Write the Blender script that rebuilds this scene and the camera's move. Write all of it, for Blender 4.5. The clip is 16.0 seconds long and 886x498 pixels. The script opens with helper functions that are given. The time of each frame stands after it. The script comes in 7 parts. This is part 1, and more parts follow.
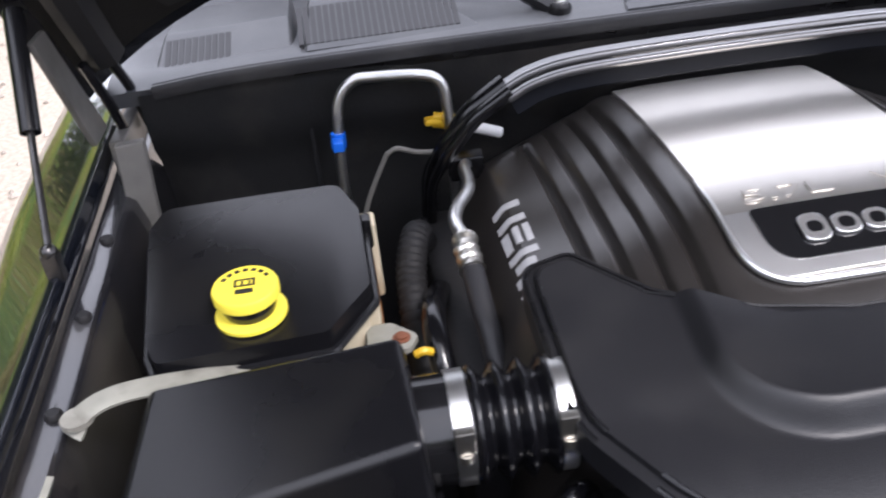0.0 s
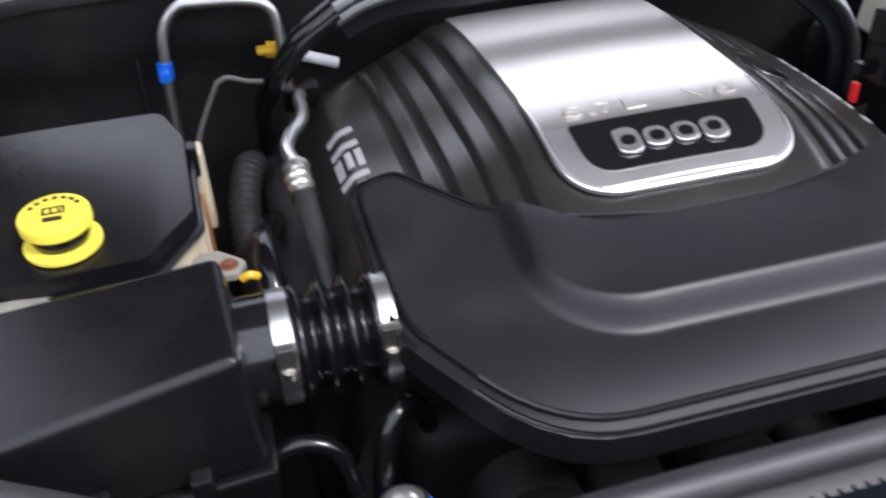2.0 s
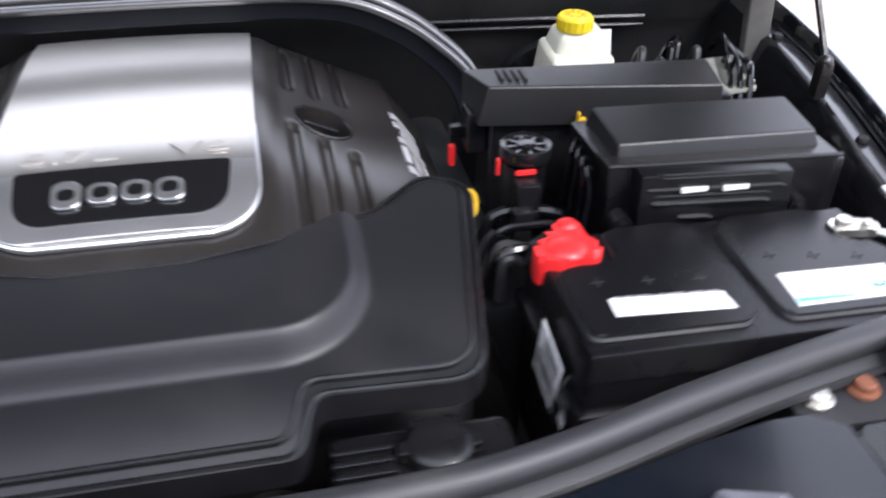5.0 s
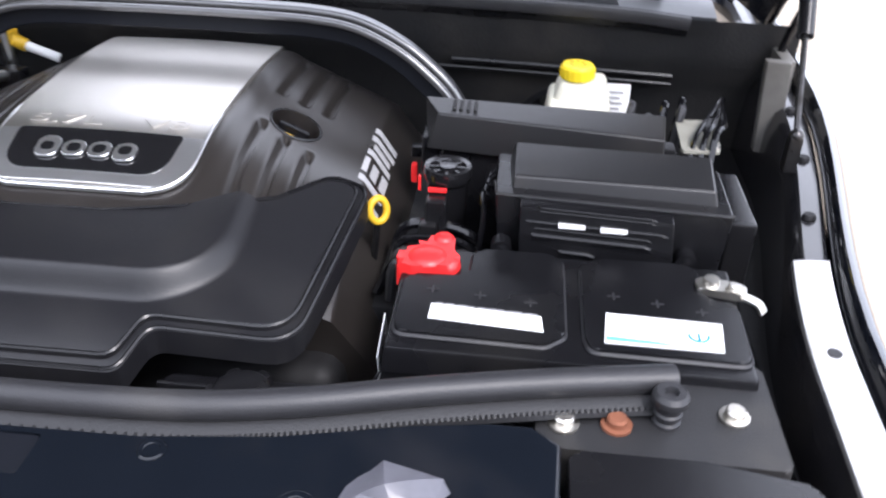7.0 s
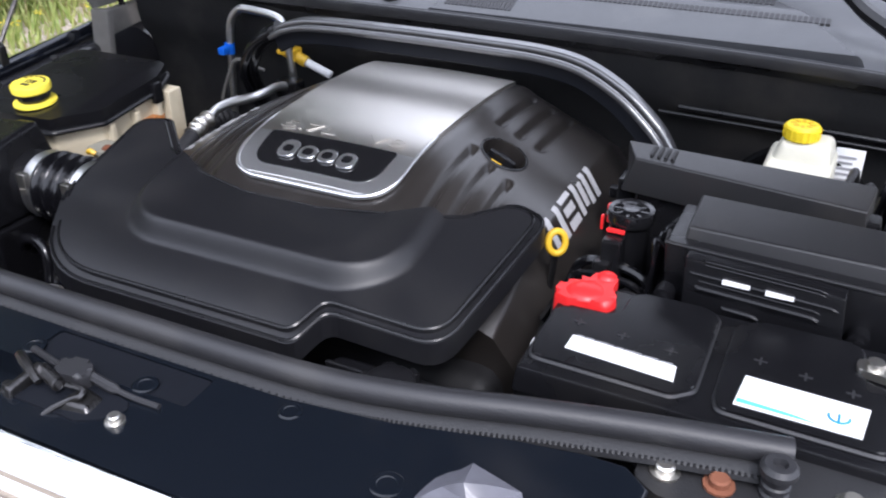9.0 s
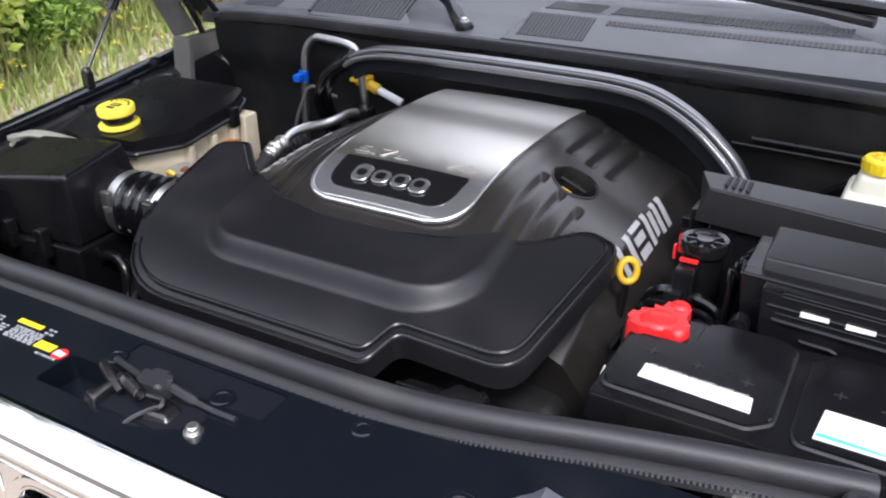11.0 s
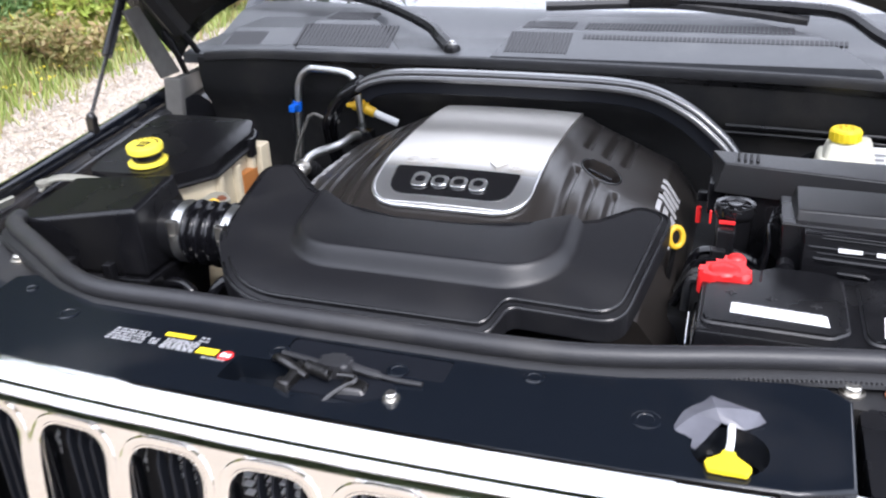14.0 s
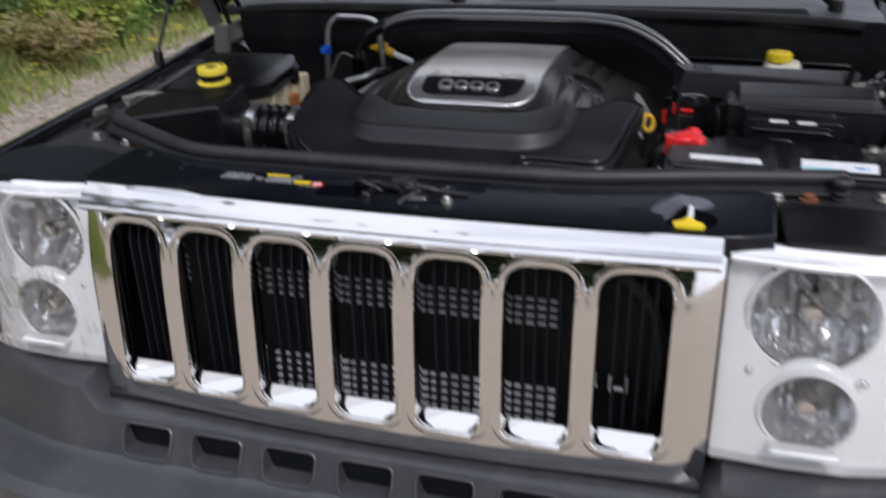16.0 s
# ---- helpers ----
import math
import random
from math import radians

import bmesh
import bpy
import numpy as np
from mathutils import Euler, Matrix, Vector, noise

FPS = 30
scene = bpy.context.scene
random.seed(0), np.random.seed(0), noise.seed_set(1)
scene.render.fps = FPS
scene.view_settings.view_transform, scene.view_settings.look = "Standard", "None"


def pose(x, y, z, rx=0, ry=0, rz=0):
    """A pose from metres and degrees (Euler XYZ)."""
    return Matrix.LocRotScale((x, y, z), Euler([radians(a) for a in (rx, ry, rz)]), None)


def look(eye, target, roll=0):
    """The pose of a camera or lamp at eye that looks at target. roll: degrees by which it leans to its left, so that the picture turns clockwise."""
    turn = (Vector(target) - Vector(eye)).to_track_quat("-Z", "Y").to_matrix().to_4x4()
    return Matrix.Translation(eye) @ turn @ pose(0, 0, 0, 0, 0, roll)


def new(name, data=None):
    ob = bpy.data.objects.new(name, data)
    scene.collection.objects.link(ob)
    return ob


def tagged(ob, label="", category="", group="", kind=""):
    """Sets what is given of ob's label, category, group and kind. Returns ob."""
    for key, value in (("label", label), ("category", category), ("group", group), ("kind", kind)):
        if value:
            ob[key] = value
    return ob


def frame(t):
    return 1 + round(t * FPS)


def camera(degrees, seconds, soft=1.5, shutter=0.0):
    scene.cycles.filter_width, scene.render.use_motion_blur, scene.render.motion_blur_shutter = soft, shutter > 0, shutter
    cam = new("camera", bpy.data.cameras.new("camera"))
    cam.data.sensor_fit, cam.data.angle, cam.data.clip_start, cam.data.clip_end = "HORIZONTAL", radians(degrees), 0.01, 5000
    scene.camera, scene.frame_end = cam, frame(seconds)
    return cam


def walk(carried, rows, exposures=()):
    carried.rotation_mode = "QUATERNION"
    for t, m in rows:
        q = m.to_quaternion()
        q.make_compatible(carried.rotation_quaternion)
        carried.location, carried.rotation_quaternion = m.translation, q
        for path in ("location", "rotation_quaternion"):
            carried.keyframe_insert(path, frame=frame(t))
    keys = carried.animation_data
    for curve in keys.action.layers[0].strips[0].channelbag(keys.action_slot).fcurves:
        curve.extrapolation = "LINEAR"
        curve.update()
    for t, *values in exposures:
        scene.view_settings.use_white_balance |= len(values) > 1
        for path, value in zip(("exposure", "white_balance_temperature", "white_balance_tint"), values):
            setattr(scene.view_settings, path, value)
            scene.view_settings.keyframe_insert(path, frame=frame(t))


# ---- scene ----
cam = camera(54.3, 16.0, soft=2.0, shutter=0.8)
PATH = [
    (0, -0.4240, -0.1155, 1.5366, 58.30, 5.26, -7.60),
    (0.5, -0.4638, -0.0938, 1.5175, 58.30, 4.07, -7.98),
    (1, -0.4493, -0.0851, 1.5033, 56.86, 3.48, -9.46),
    (1.5, -0.4198, -0.1056, 1.5024, 56.07, 2.53, -13.56),
    (2, -0.3860, -0.1395, 1.5040, 54.95, 2.26, -15.53),
    (2.5, -0.3351, -0.1642, 1.5059, 54.07, 2.06, -16.85),
    (3, -0.2565, -0.2063, 1.5172, 55.32, 2.38, -16.69),
    (3.5, -0.1860, -0.2398, 1.5229, 56.14, 1.63, -17.35),
    (4, -0.1152, -0.2328, 1.5177, 55.86, 2.10, -15.76),
    (4.5, 0.0038, -0.1971, 1.5181, 56.59, -0.33, -15.64),
    (5, 0.1276, -0.1952, 1.5209, 55.16, -1.23, -12.46),
    (5.2, 0.1959, -0.2060, 1.5168, 55.40, -2.14, -9.28),
    (7.3, 0.5120, -0.3241, 1.5484, 59.09, -2.11, 9.92),
    (7.5, 0.5560, -0.3272, 1.5585, 59.66, -2.65, 13.67),
    (8, 0.5850, -0.3304, 1.5609, 59.32, -0.37, 20.85),
    (8.5, 0.5816, -0.3320, 1.5591, 59.68, 0.07, 23.84),
    (9, 0.5806, -0.3364, 1.5617, 60.14, 0.31, 25.70),
    (9.5, 0.5808, -0.3405, 1.5630, 60.52, 0.19, 26.87),
    (9.7, 0.5824, -0.3451, 1.5676, 60.78, 0.34, 27.25),
    (11.8, 0.5633, -0.3599, 1.5530, 62.60, 0.80, 30.36),
    (12, 0.5629, -0.3651, 1.5628, 62.35, 0.89, 30.58),
    (12.5, 0.5510, -0.3799, 1.5601, 62.51, 1.22, 33.01),
    (13, 0.5370, -0.4156, 1.5529, 62.46, 1.09, 32.68),
    (13.5, 0.4353, -0.5043, 1.5518, 62.91, 2.37, 23.02),
    (14, 0.3807, -0.5915, 1.5718, 64.32, 2.17, 18.88),
    (14.5, 0.4107, -0.7014, 1.5564, 66.64, 1.17, 20.20),
    (15, 0.4188, -0.7920, 1.5493, 67.37, 1.84, 21.22),
    (15.5, 0.4079, -0.8919, 1.5247, 67.09, 2.26, 20.13),
    (16, 0.4054, -0.9914, 1.4998, 65.56, 1.48, 16.65),
]
walk(cam, [(t, pose(x, y, z, a, b, c)) for t, x, y, z, a, b, c in PATH],
     exposures=[(0.0, 0.6, 6150, 18), (0.6, 0.5, 6150, 18), (3.5, 0.66, 5950, 16), (5.2, 0.7, 6050, 16), (7.3, 0.9, 6020, 16), (8.0, 0.75, 5950, 16), (8.5, 0.62, 5900, 16), (12.0, 0.5, 6100, 16), (13.0, 0.6, 6080, 15), (13.7, 0.9, 6050, 15), (14.5, 0.52, 5970, 14), (15.0, 0.08, 6040, 15), (15.5, -0.25, 6080, 15), (16.0, -0.68, 6120, 15)])

# ---- light: a bright overcast sky with a soft sun high on the right ----
world = bpy.data.worlds.new("sky")
scene.world = world
world.use_nodes = True
wn, wl = world.node_tree.nodes, world.node_tree.links
sky = wn.new("ShaderNodeTexSky")
sky.sky_type, sky.sun_disc = "NISHITA", False
sky.sun_elevation, sky.sun_rotation = radians(52), radians(145)
sky.air_density, sky.dust_density, sky.ozone_density = 1.0, 4.0, 1.0
clouds = wn.new("ShaderNodeTexNoise")
clouds.inputs["Scale"].default_value, clouds.inputs["Detail"].default_value = 2.0, 2.0
ramp = wn.new("ShaderNodeValToRGB")
ramp.color_ramp.elements[0].position, ramp.color_ramp.elements[1].position = 0.22, 0.48
mixw = wn.new("ShaderNodeMix")
mixw.data_type = "RGBA"
mixw.inputs[7].default_value = (11.6, 12.0, 12.8, 1.0)
wl.new(clouds.outputs["Fac"], ramp.inputs["Fac"])
wl.new(ramp.outputs["Color"], mixw.inputs[0])
wl.new(sky.outputs["Color"], mixw.inputs[6])
wl.new(mixw.outputs[2], wn["Background"].inputs["Color"])
wn["Background"].inputs["Strength"].default_value = 0.17
sun = new("sun", bpy.data.lights.new("sun", "SUN"))
sun.data.energy, sun.data.angle, sun.data.color = 2.2, radians(14), (1.0, 0.96, 0.9)
sun.matrix_world = look((2.6, -3.6, 5.6), (0, 0, 0))


# ---- materials ----
def rgba(c):
    return (*c, 1.0) if len(c) == 3 else c


def material(name, colour, rough=0.5, metal=0.0, coat=0.0, grain=60.0, vary=0.12, bump=0.0, bump_scale=400.0, rough_vary=0.1,
             stretch=None, spec=0.5, trans=0.0, ior=1.45, stain=None, stain_scale=9.0, stain_amount=0.0):
    m = bpy.data.materials.new(name)
    m.use_nodes = True
    nt, b = m.node_tree, m.node_tree.nodes["Principled BSDF"]
    n, l = nt.nodes, nt.links
    tc = n.new("ShaderNodeTexCoord")
    src = tc.outputs["Object"]
    if stretch:
        mp = n.new("ShaderNodeMapping")
        mp.inputs["Scale"].default_value = stretch
        l.new(src, mp.inputs["Vector"])
        src = mp.outputs["Vector"]
    n1 = n.new("ShaderNodeTexNoise")
    n1.inputs["Scale"].default_value, n1.inputs["Detail"].default_value = grain, 5.0
    l.new(src, n1.inputs["Vector"])
    n2 = n.new("ShaderNodeTexNoise")
    n2.inputs["Scale"].default_value, n2.inputs["Detail"].default_value = stain_scale, 4.0
    l.new(tc.outputs["Object"], n2.inputs["Vector"])
    mx = n.new("ShaderNodeMix")
    mx.data_type = "RGBA"
    mx.inputs[6].default_value = rgba([c * (1 - vary) for c in colour])
    mx.inputs[7].default_value = rgba([min(1, c * (1 + vary)) for c in colour])
    l.new(n1.outputs["Fac"], mx.inputs[0])
    out = mx.outputs[2]
    if stain:
        rp = n.new("ShaderNodeValToRGB")
        rp.color_ramp.elements[0].position, rp.color_ramp.elements[1].position = 0.52, 0.7
        rp.color_ramp.elements[1].color = (stain_amount, stain_amount, stain_amount, 1)
        l.new(n2.outputs["Fac"], rp.inputs["Fac"])
        mx2 = n.new("ShaderNodeMix")
        mx2.data_type = "RGBA"
        mx2.inputs[7].default_value = rgba(stain)
        l.new(rp.outputs["Color"], mx2.inputs[0])
        l.new(out, mx2.inputs[6])
        out = mx2.outputs[2]
    l.new(out, b.inputs["Base Color"])
    mr = n.new("ShaderNodeMapRange")
    mr.inputs[3].default_value, mr.inputs[4].default_value = max(0, rough - rough_vary), min(1, rough + rough_vary)
    l.new(n2.outputs["Fac"], mr.inputs[0])
    l.new(mr.outputs[0], b.inputs["Roughness"])
    b.inputs["Metallic"].default_value = metal
    b.inputs["Coat Weight"].default_value = coat
    b.inputs["Coat Roughness"].default_value = 0.03
    b.inputs["Specular IOR Level"].default_value = spec
    b.inputs["Transmission Weight"].default_value = trans
    b.inputs["IOR"].default_value = ior
    if bump:
        n3 = n.new("ShaderNodeTexNoise")
        n3.inputs["Scale"].default_value, n3.inputs["Detail"].default_value = bump_scale, 3.0
        l.new(src, n3.inputs["Vector"])
        bp = n.new("ShaderNodeBump")
        bp.inputs["Strength"].default_value, bp.inputs["Distance"].default_value = bump, 0.001
        l.new(n3.outputs["Fac"], bp.inputs["Height"])
        l.new(bp.outputs["Normal"], b.inputs["Normal"])
    return m


PLASTIC = material("black_plastic", (0.0055, 0.0055, 0.0065), 0.27, spec=0.4, bump=0.2, bump_scale=900, rough_vary=0.05, stain=(0.012, 0.0115, 0.011), stain_amount=0.5)
INTAKE = material("dusty_satin_black_plastic", (0.008, 0.008, 0.0095), 0.4, bump=0.25, bump_scale=900, rough_vary=0.05, spec=0.5, stain=(0.018, 0.0175, 0.018), stain_amount=0.5)
SATIN = material("satin_black_plastic", (0.006, 0.006, 0.007), 0.27, bump=0.12, bump_scale=1200, rough_vary=0.05, stain=(0.015, 0.0145, 0.0145), stain_amount=0.4)
DUSTP = material("dusty_black_plastic", (0.014, 0.014, 0.015), 0.33, bump=0.3, bump_scale=800, stain=(0.034, 0.031, 0.028), stain_amount=0.6)
ROUGHP = material("matt_black_plastic", (0.012, 0.012, 0.013), 0.62, bump=0.4, bump_scale=500, stain=(0.04, 0.037, 0.033), stain_amount=0.6)
GLOSS = material("gloss_black", (0.008, 0.008, 0.009), 0.14, rough_vary=0.06, spec=0.6)
PAINT = material("black_car_paint", (0.004, 0.005, 0.008), 0.16, coat=1.0, rough_vary=0.05, vary=0.2, grain=900, stain=(0.02, 0.02, 0.02), stain_amount=0.3)
PANEL = material("navy_black_panel", (0.005, 0.0066, 0.0098), 0.17, coat=0.04, spec=0.42, bump=0.04, bump_scale=700, rough_vary=0.05, stain=(0.02, 0.02, 0.022), stain_amount=0.4)
RUBBER = material("black_rubber", (0.019, 0.019, 0.021), 0.45, bump=0.3, bump_scale=600, stain=(0.05, 0.048, 0.046), stain_amount=0.5)
SEALBASE = material("dark_rubber_strip", (0.012, 0.012, 0.013), 0.45, bump=0.3, bump_scale=600, stain=(0.026, 0.025, 0.025), stain_amount=0.5)
GLOSSRUB = material("shiny_black_rubber", (0.004, 0.004, 0.005), 0.17, rough_vary=0.06)
COWL = material("grey_cowl_plastic", (0.042, 0.044, 0.048), 0.36, bump=0.2, bump_scale=800, spec=0.55, stain=(0.075, 0.077, 0.08), stain_amount=0.5)
COVER = material("glossy_engine_cover_plastic", (0.017, 0.0148, 0.0135), 0.3, bump=0.1, bump_scale=1000, rough_vary=0.06, spec=0.8, stain=(0.03, 0.027, 0.025), stain_amount=0.4)
FIREWALL = material("firewall_felt", (0.021, 0.021, 0.022), 0.8, bump=0.6, bump_scale=220, stain=(0.06, 0.055, 0.05), stain_amount=0.6)
DARK = material("dark_grime", (0.011, 0.011, 0.012), 0.6, bump=0.5, bump_scale=120, spec=0.3, stain=(0.016, 0.015, 0.014), stain_amount=0.5)
CHROME = material("chrome", (0.75, 0.74, 0.72), 0.06, metal=1.0, rough_vary=0.03, vary=0.02)
ALU = material("brushed_aluminium", (0.71, 0.68, 0.635), 0.34, metal=1.0, vary=0.05, grain=14, stretch=(1, 60, 1), bump=0.05, bump_scale=30, rough_vary=0.03)
ALUBORDER = material("polished_aluminium", (0.88, 0.88, 0.88), 0.36, metal=1.0, vary=0.03, rough_vary=0.04)
TUBEALU = material("aluminium_tube", (0.62, 0.62, 0.61), 0.35, metal=1.0, vary=0.1, stain=(0.4, 0.4, 0.38), stain_amount=0.4)
STEEL = material("zinc_steel", (0.6, 0.58, 0.53), 0.34, metal=1.0, vary=0.2, stain=(0.42, 0.36, 0.28), stain_amount=0.5)
RUST = material("rusty_steel", (0.2, 0.075, 0.04), 0.75, metal=0.3, vary=0.35, bump=0.6, bump_scale=300)
BRACKET = material("dusty_painted_metal", (0.23, 0.225, 0.19), 0.5, metal=0.0, vary=0.25, stain=(0.1, 0.09, 0.075), stain_scale=30, stain_amount=0.7)
YELLOW = material("yellow_plastic", (0.82, 0.62, 0.02), 0.4, vary=0.06)
YELLOWCAP = material("pale_yellow_plastic", (0.8, 0.66, 0.06), 0.45, vary=0.06)
ORANGEY = material("amber_yellow_plastic", (0.62, 0.38, 0.02), 0.4, vary=0.08)
RED = material("red_plastic", (0.75, 0.025, 0.025), 0.35, vary=0.06)
BLUE = material("blue_plastic", (0.01, 0.13, 0.65), 0.4, vary=0.06)
CREAM = material("cream_translucent_plastic", (0.5, 0.44, 0.32), 0.4, vary=0.12, bump=0.15, bump_scale=200, stain=(0.3, 0.22, 0.13), stain_amount=0.7)
MILK = material("milky_white_plastic", (0.66, 0.64, 0.53), 0.38, vary=0.08, stain=(0.5, 0.45, 0.32), stain_amount=0.5)
COOLANT = material("rust_coloured_coolant", (0.36, 0.14, 0.04), 0.35, vary=0.15)
WHITE = material("white_paper", (0.8, 0.8, 0.8), 0.55, vary=0.03)
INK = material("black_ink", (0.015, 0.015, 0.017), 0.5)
GREYINK = material("grey_ink", (0.3, 0.3, 0.31), 0.5)
TEAL = material("pale_blue_ink", (0.1, 0.5, 0.68), 0.5)
BLUEINK = material("blue_ink", (0.01, 0.2, 0.55), 0.5)
LETTER = material("grey_lettering", (0.36, 0.36, 0.37), 0.4, vary=0.15, grain=200)
AMBER = material("amber_lens", (0.7, 0.16, 0.01), 0.15, coat=0.5)
BUMPER = material("dark_grey_bumper_plastic", (0.05, 0.051, 0.055), 0.2, bump=0.15, bump_scale=700, stain=(0.08, 0.08, 0.08), stain_amount=0.5)
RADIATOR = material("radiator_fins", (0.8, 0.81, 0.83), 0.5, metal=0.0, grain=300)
LENS = bpy.data.materials.new("clear_lens")
LENS.use_nodes = True
ln, ll = LENS.node_tree.nodes, LENS.node_tree.links
ln.remove(ln["Principled BSDF"])
lt, lg, lf, lm = ln.new("ShaderNodeBsdfTransparent"), ln.new("ShaderNodeBsdfGlossy"), ln.new("ShaderNodeFresnel"), ln.new("ShaderNodeMixShader")
lg.inputs["Roughness"].default_value, lf.inputs["IOR"].default_value = 0.02, 1.45
ll.new(lf.outputs[0], lm.inputs[0])
ll.new(lt.outputs[0], lm.inputs[1])
ll.new(lg.outputs[0], lm.inputs[2])
ll.new(lm.outputs[0], ln["Material Output"].inputs["Surface"])
GREASY = material("greasy_steel", (0.07, 0.068, 0.068), 0.3, metal=0.9, vary=0.3, grain=120, bump=0.3, bump_scale=200, stain=(0.03, 0.028, 0.025), stain_scale=40, stain_amount=0.9)
REFLECT = material("headlamp_reflector", (0.97, 0.975, 0.98), 0.07, metal=0.78, vary=0.02, rough_vary=0.03)
LAMPWHITE = material("silvered_lamp_housing", (0.95, 0.96, 0.97), 0.2, metal=0.1, coat=1.0, vary=0.03)
GLASS = material("tinted_windscreen", (0.012, 0.016, 0.018), 0.03, coat=1.0, rough_vary=0.02, spec=1.0, ior=3.0)


ARCHM = material("ribbed_shiny_trim", (0.03, 0.03, 0.032), 0.29, rough_vary=0.04, spec=1.0, coat=1.0, ior=1.65)
LINER = material("bonnet_liner_felt", (0.022, 0.0215, 0.021), 0.9, bump=0.6, bump_scale=200, stain=(0.034, 0.032, 0.03), stain_amount=0.5)
DUST = material("dusty_black_paint", (0.012, 0.012, 0.014), 0.22, coat=0.6, rough_vary=0.1, stain=(0.034, 0.03, 0.027), stain_amount=0.5)
# ---- mesh helpers ----
def thing(name, label, category, group="", at=(0, 0, 0), kind=""):
    ob = new(name)
    ob.location = at
    return tagged(ob, label, category, group, kind)


def finish(name, me, mat, parent=None, label="", angle=38):
    me.materials.clear()
    me.materials.append(mat)
    me.shade_smooth()
    me.set_sharp_from_angle(angle=radians(angle))
    ob = new(name, me)
    if parent is not None:
        ob.parent = parent
        up = parent
        off = Vector((0, 0, 0))
        while up is not None:
            off += up.location
            up = up.parent
        ob.location = -off
    if label:
        ob["label"] = label
    if name not in ("fin", "slat"):
        wm = ob.modifiers.new("even_normals", "WEIGHTED_NORMAL")
        wm.keep_sharp, wm.weight = True, 80
    return ob


def part(name, bm, mat, parent=None, label="", angle=38):
    bmesh.ops.recalc_face_normals(bm, faces=bm.faces)
    me = bpy.data.meshes.new(name)
    bm.to_mesh(me)
    bm.free()
    return finish(name, me, mat, parent, label, angle)


def box(bm, x0, x1, y0, y1, z0, z1, bev=0.003, seg=2, m=None):
    r = bmesh.ops.create_cube(bm, size=1.0)
    vs = r["verts"]
    for v in vs:
        v.co = Vector(((x0 + x1) / 2 + v.co.x * (x1 - x0), (y0 + y1) / 2 + v.co.y * (y1 - y0), (z0 + z1) / 2 + v.co.z * (z1 - z0)))
    if bev:
        es = list({e for v in vs for e in v.link_edges})
        vs = list({v for f in bmesh.ops.bevel(bm, geom=es, offset=bev, segments=seg, affect="EDGES", profile=0.5)["faces"] for v in f.verts} | {v for v in vs if v.is_valid})
    if m is not None:
        bmesh.ops.transform(bm, matrix=m, verts=[v for v in vs if v.is_valid])
    return vs


def hexa(bm, low, high, bev=0.004, seg=2):
    """A six-sided body from four corners below and four above, in the same turn."""
    a = [bm.verts.new(p) for p in low]
    b = [bm.verts.new(p) for p in high]
    fs = [bm.faces.new(a[::-1]), bm.faces.new(b)]
    n = len(a)
    for i in range(n):
        fs.append(bm.faces.new((a[i], a[(i + 1) % n], b[(i + 1) % n], b[i])))
    if bev:
        es = list({e for f in fs for e in f.edges})
        bmesh.ops.bevel(bm, geom=es, offset=bev, segments=seg, affect="EDGES", profile=0.5)


def prism(bm, outline, z0, z1, bev=0.0, seg=2, m=None):
    a = [bm.verts.new((x, y, z0)) for x, y in outline]
    b = [bm.verts.new((x, y, z1)) for x, y in outline]
    top = bm.faces.new(b)
    fs = [bm.faces.new(a[::-1]), top]
    n = len(a)
    for i in range(n):
        fs.append(bm.faces.new((a[i], a[(i + 1) % n], b[(i + 1) % n], b[i])))
    vs = a + b
    if bev:
        r = bmesh.ops.bevel(bm, geom=list(top.edges), offset=bev, segments=seg, affect="EDGES", profile=0.5)
        vs = list({v for v in vs if v.is_valid} | {v for f in r["faces"] for v in f.verts})
    if m is not None:
        bmesh.ops.transform(bm, matrix=m, verts=vs)


def rrect(x0, x1, y0, y1, r, n=5):
    pts = []
    for cx, cy, a in ((x1 - r, y1 - r, 0), (x0 + r, y1 - r, 90), (x0 + r, y0 + r, 180), (x1 - r, y0 + r, 270)):
        for i in range(n + 1):
            t = radians(a + 90 * i / n)
            pts.append((cx + r * math.cos(t), cy + r * math.sin(t)))
    return pts


def rounded(poly, radii, n=5):
    """The polygon with each corner rounded by its radius."""
    out = []
    k = len(poly)
    for i, p in enumerate(poly):
        r = radii[i] if isinstance(radii, (list, tuple)) else radii
        p = Vector(p)
        a, b = Vector(poly[i - 1]) - p, Vector(poly[(i + 1) % k]) - p
        if r <= 0:
            out.append(tuple(p))
            continue
        ang = a.angle(b)
        d = min(r / math.tan(ang / 2), 0.48 * a.length, 0.48 * b.length)
        s, e = p + a.normalized() * d, p + b.normalized() * d
        for j in range(n + 1):
            t = j / n
            q = s * (1 - t) ** 2 + p * 2 * t * (1 - t) + e * t * t
            out.append(tuple(q))
    return out


def spline(pts, step=6):
    """A smooth line through the points."""
    pts = [Vector(p) for p in pts]
    ext = [2 * pts[0] - pts[1]] + pts + [2 * pts[-1] - pts[-2]]
    out = []
    for i in range(1, len(ext) - 2):
        a, b, c, d = ext[i - 1:i + 3]
        for j in range(step):
            t = j / step
            out.append(0.5 * ((2 * b) + (c - a) * t + (2 * a - 5 * b + 4 * c - d) * t * t + (3 * b - a - 3 * c + d) * t ** 3))
    out.append(pts[-1])
    return out


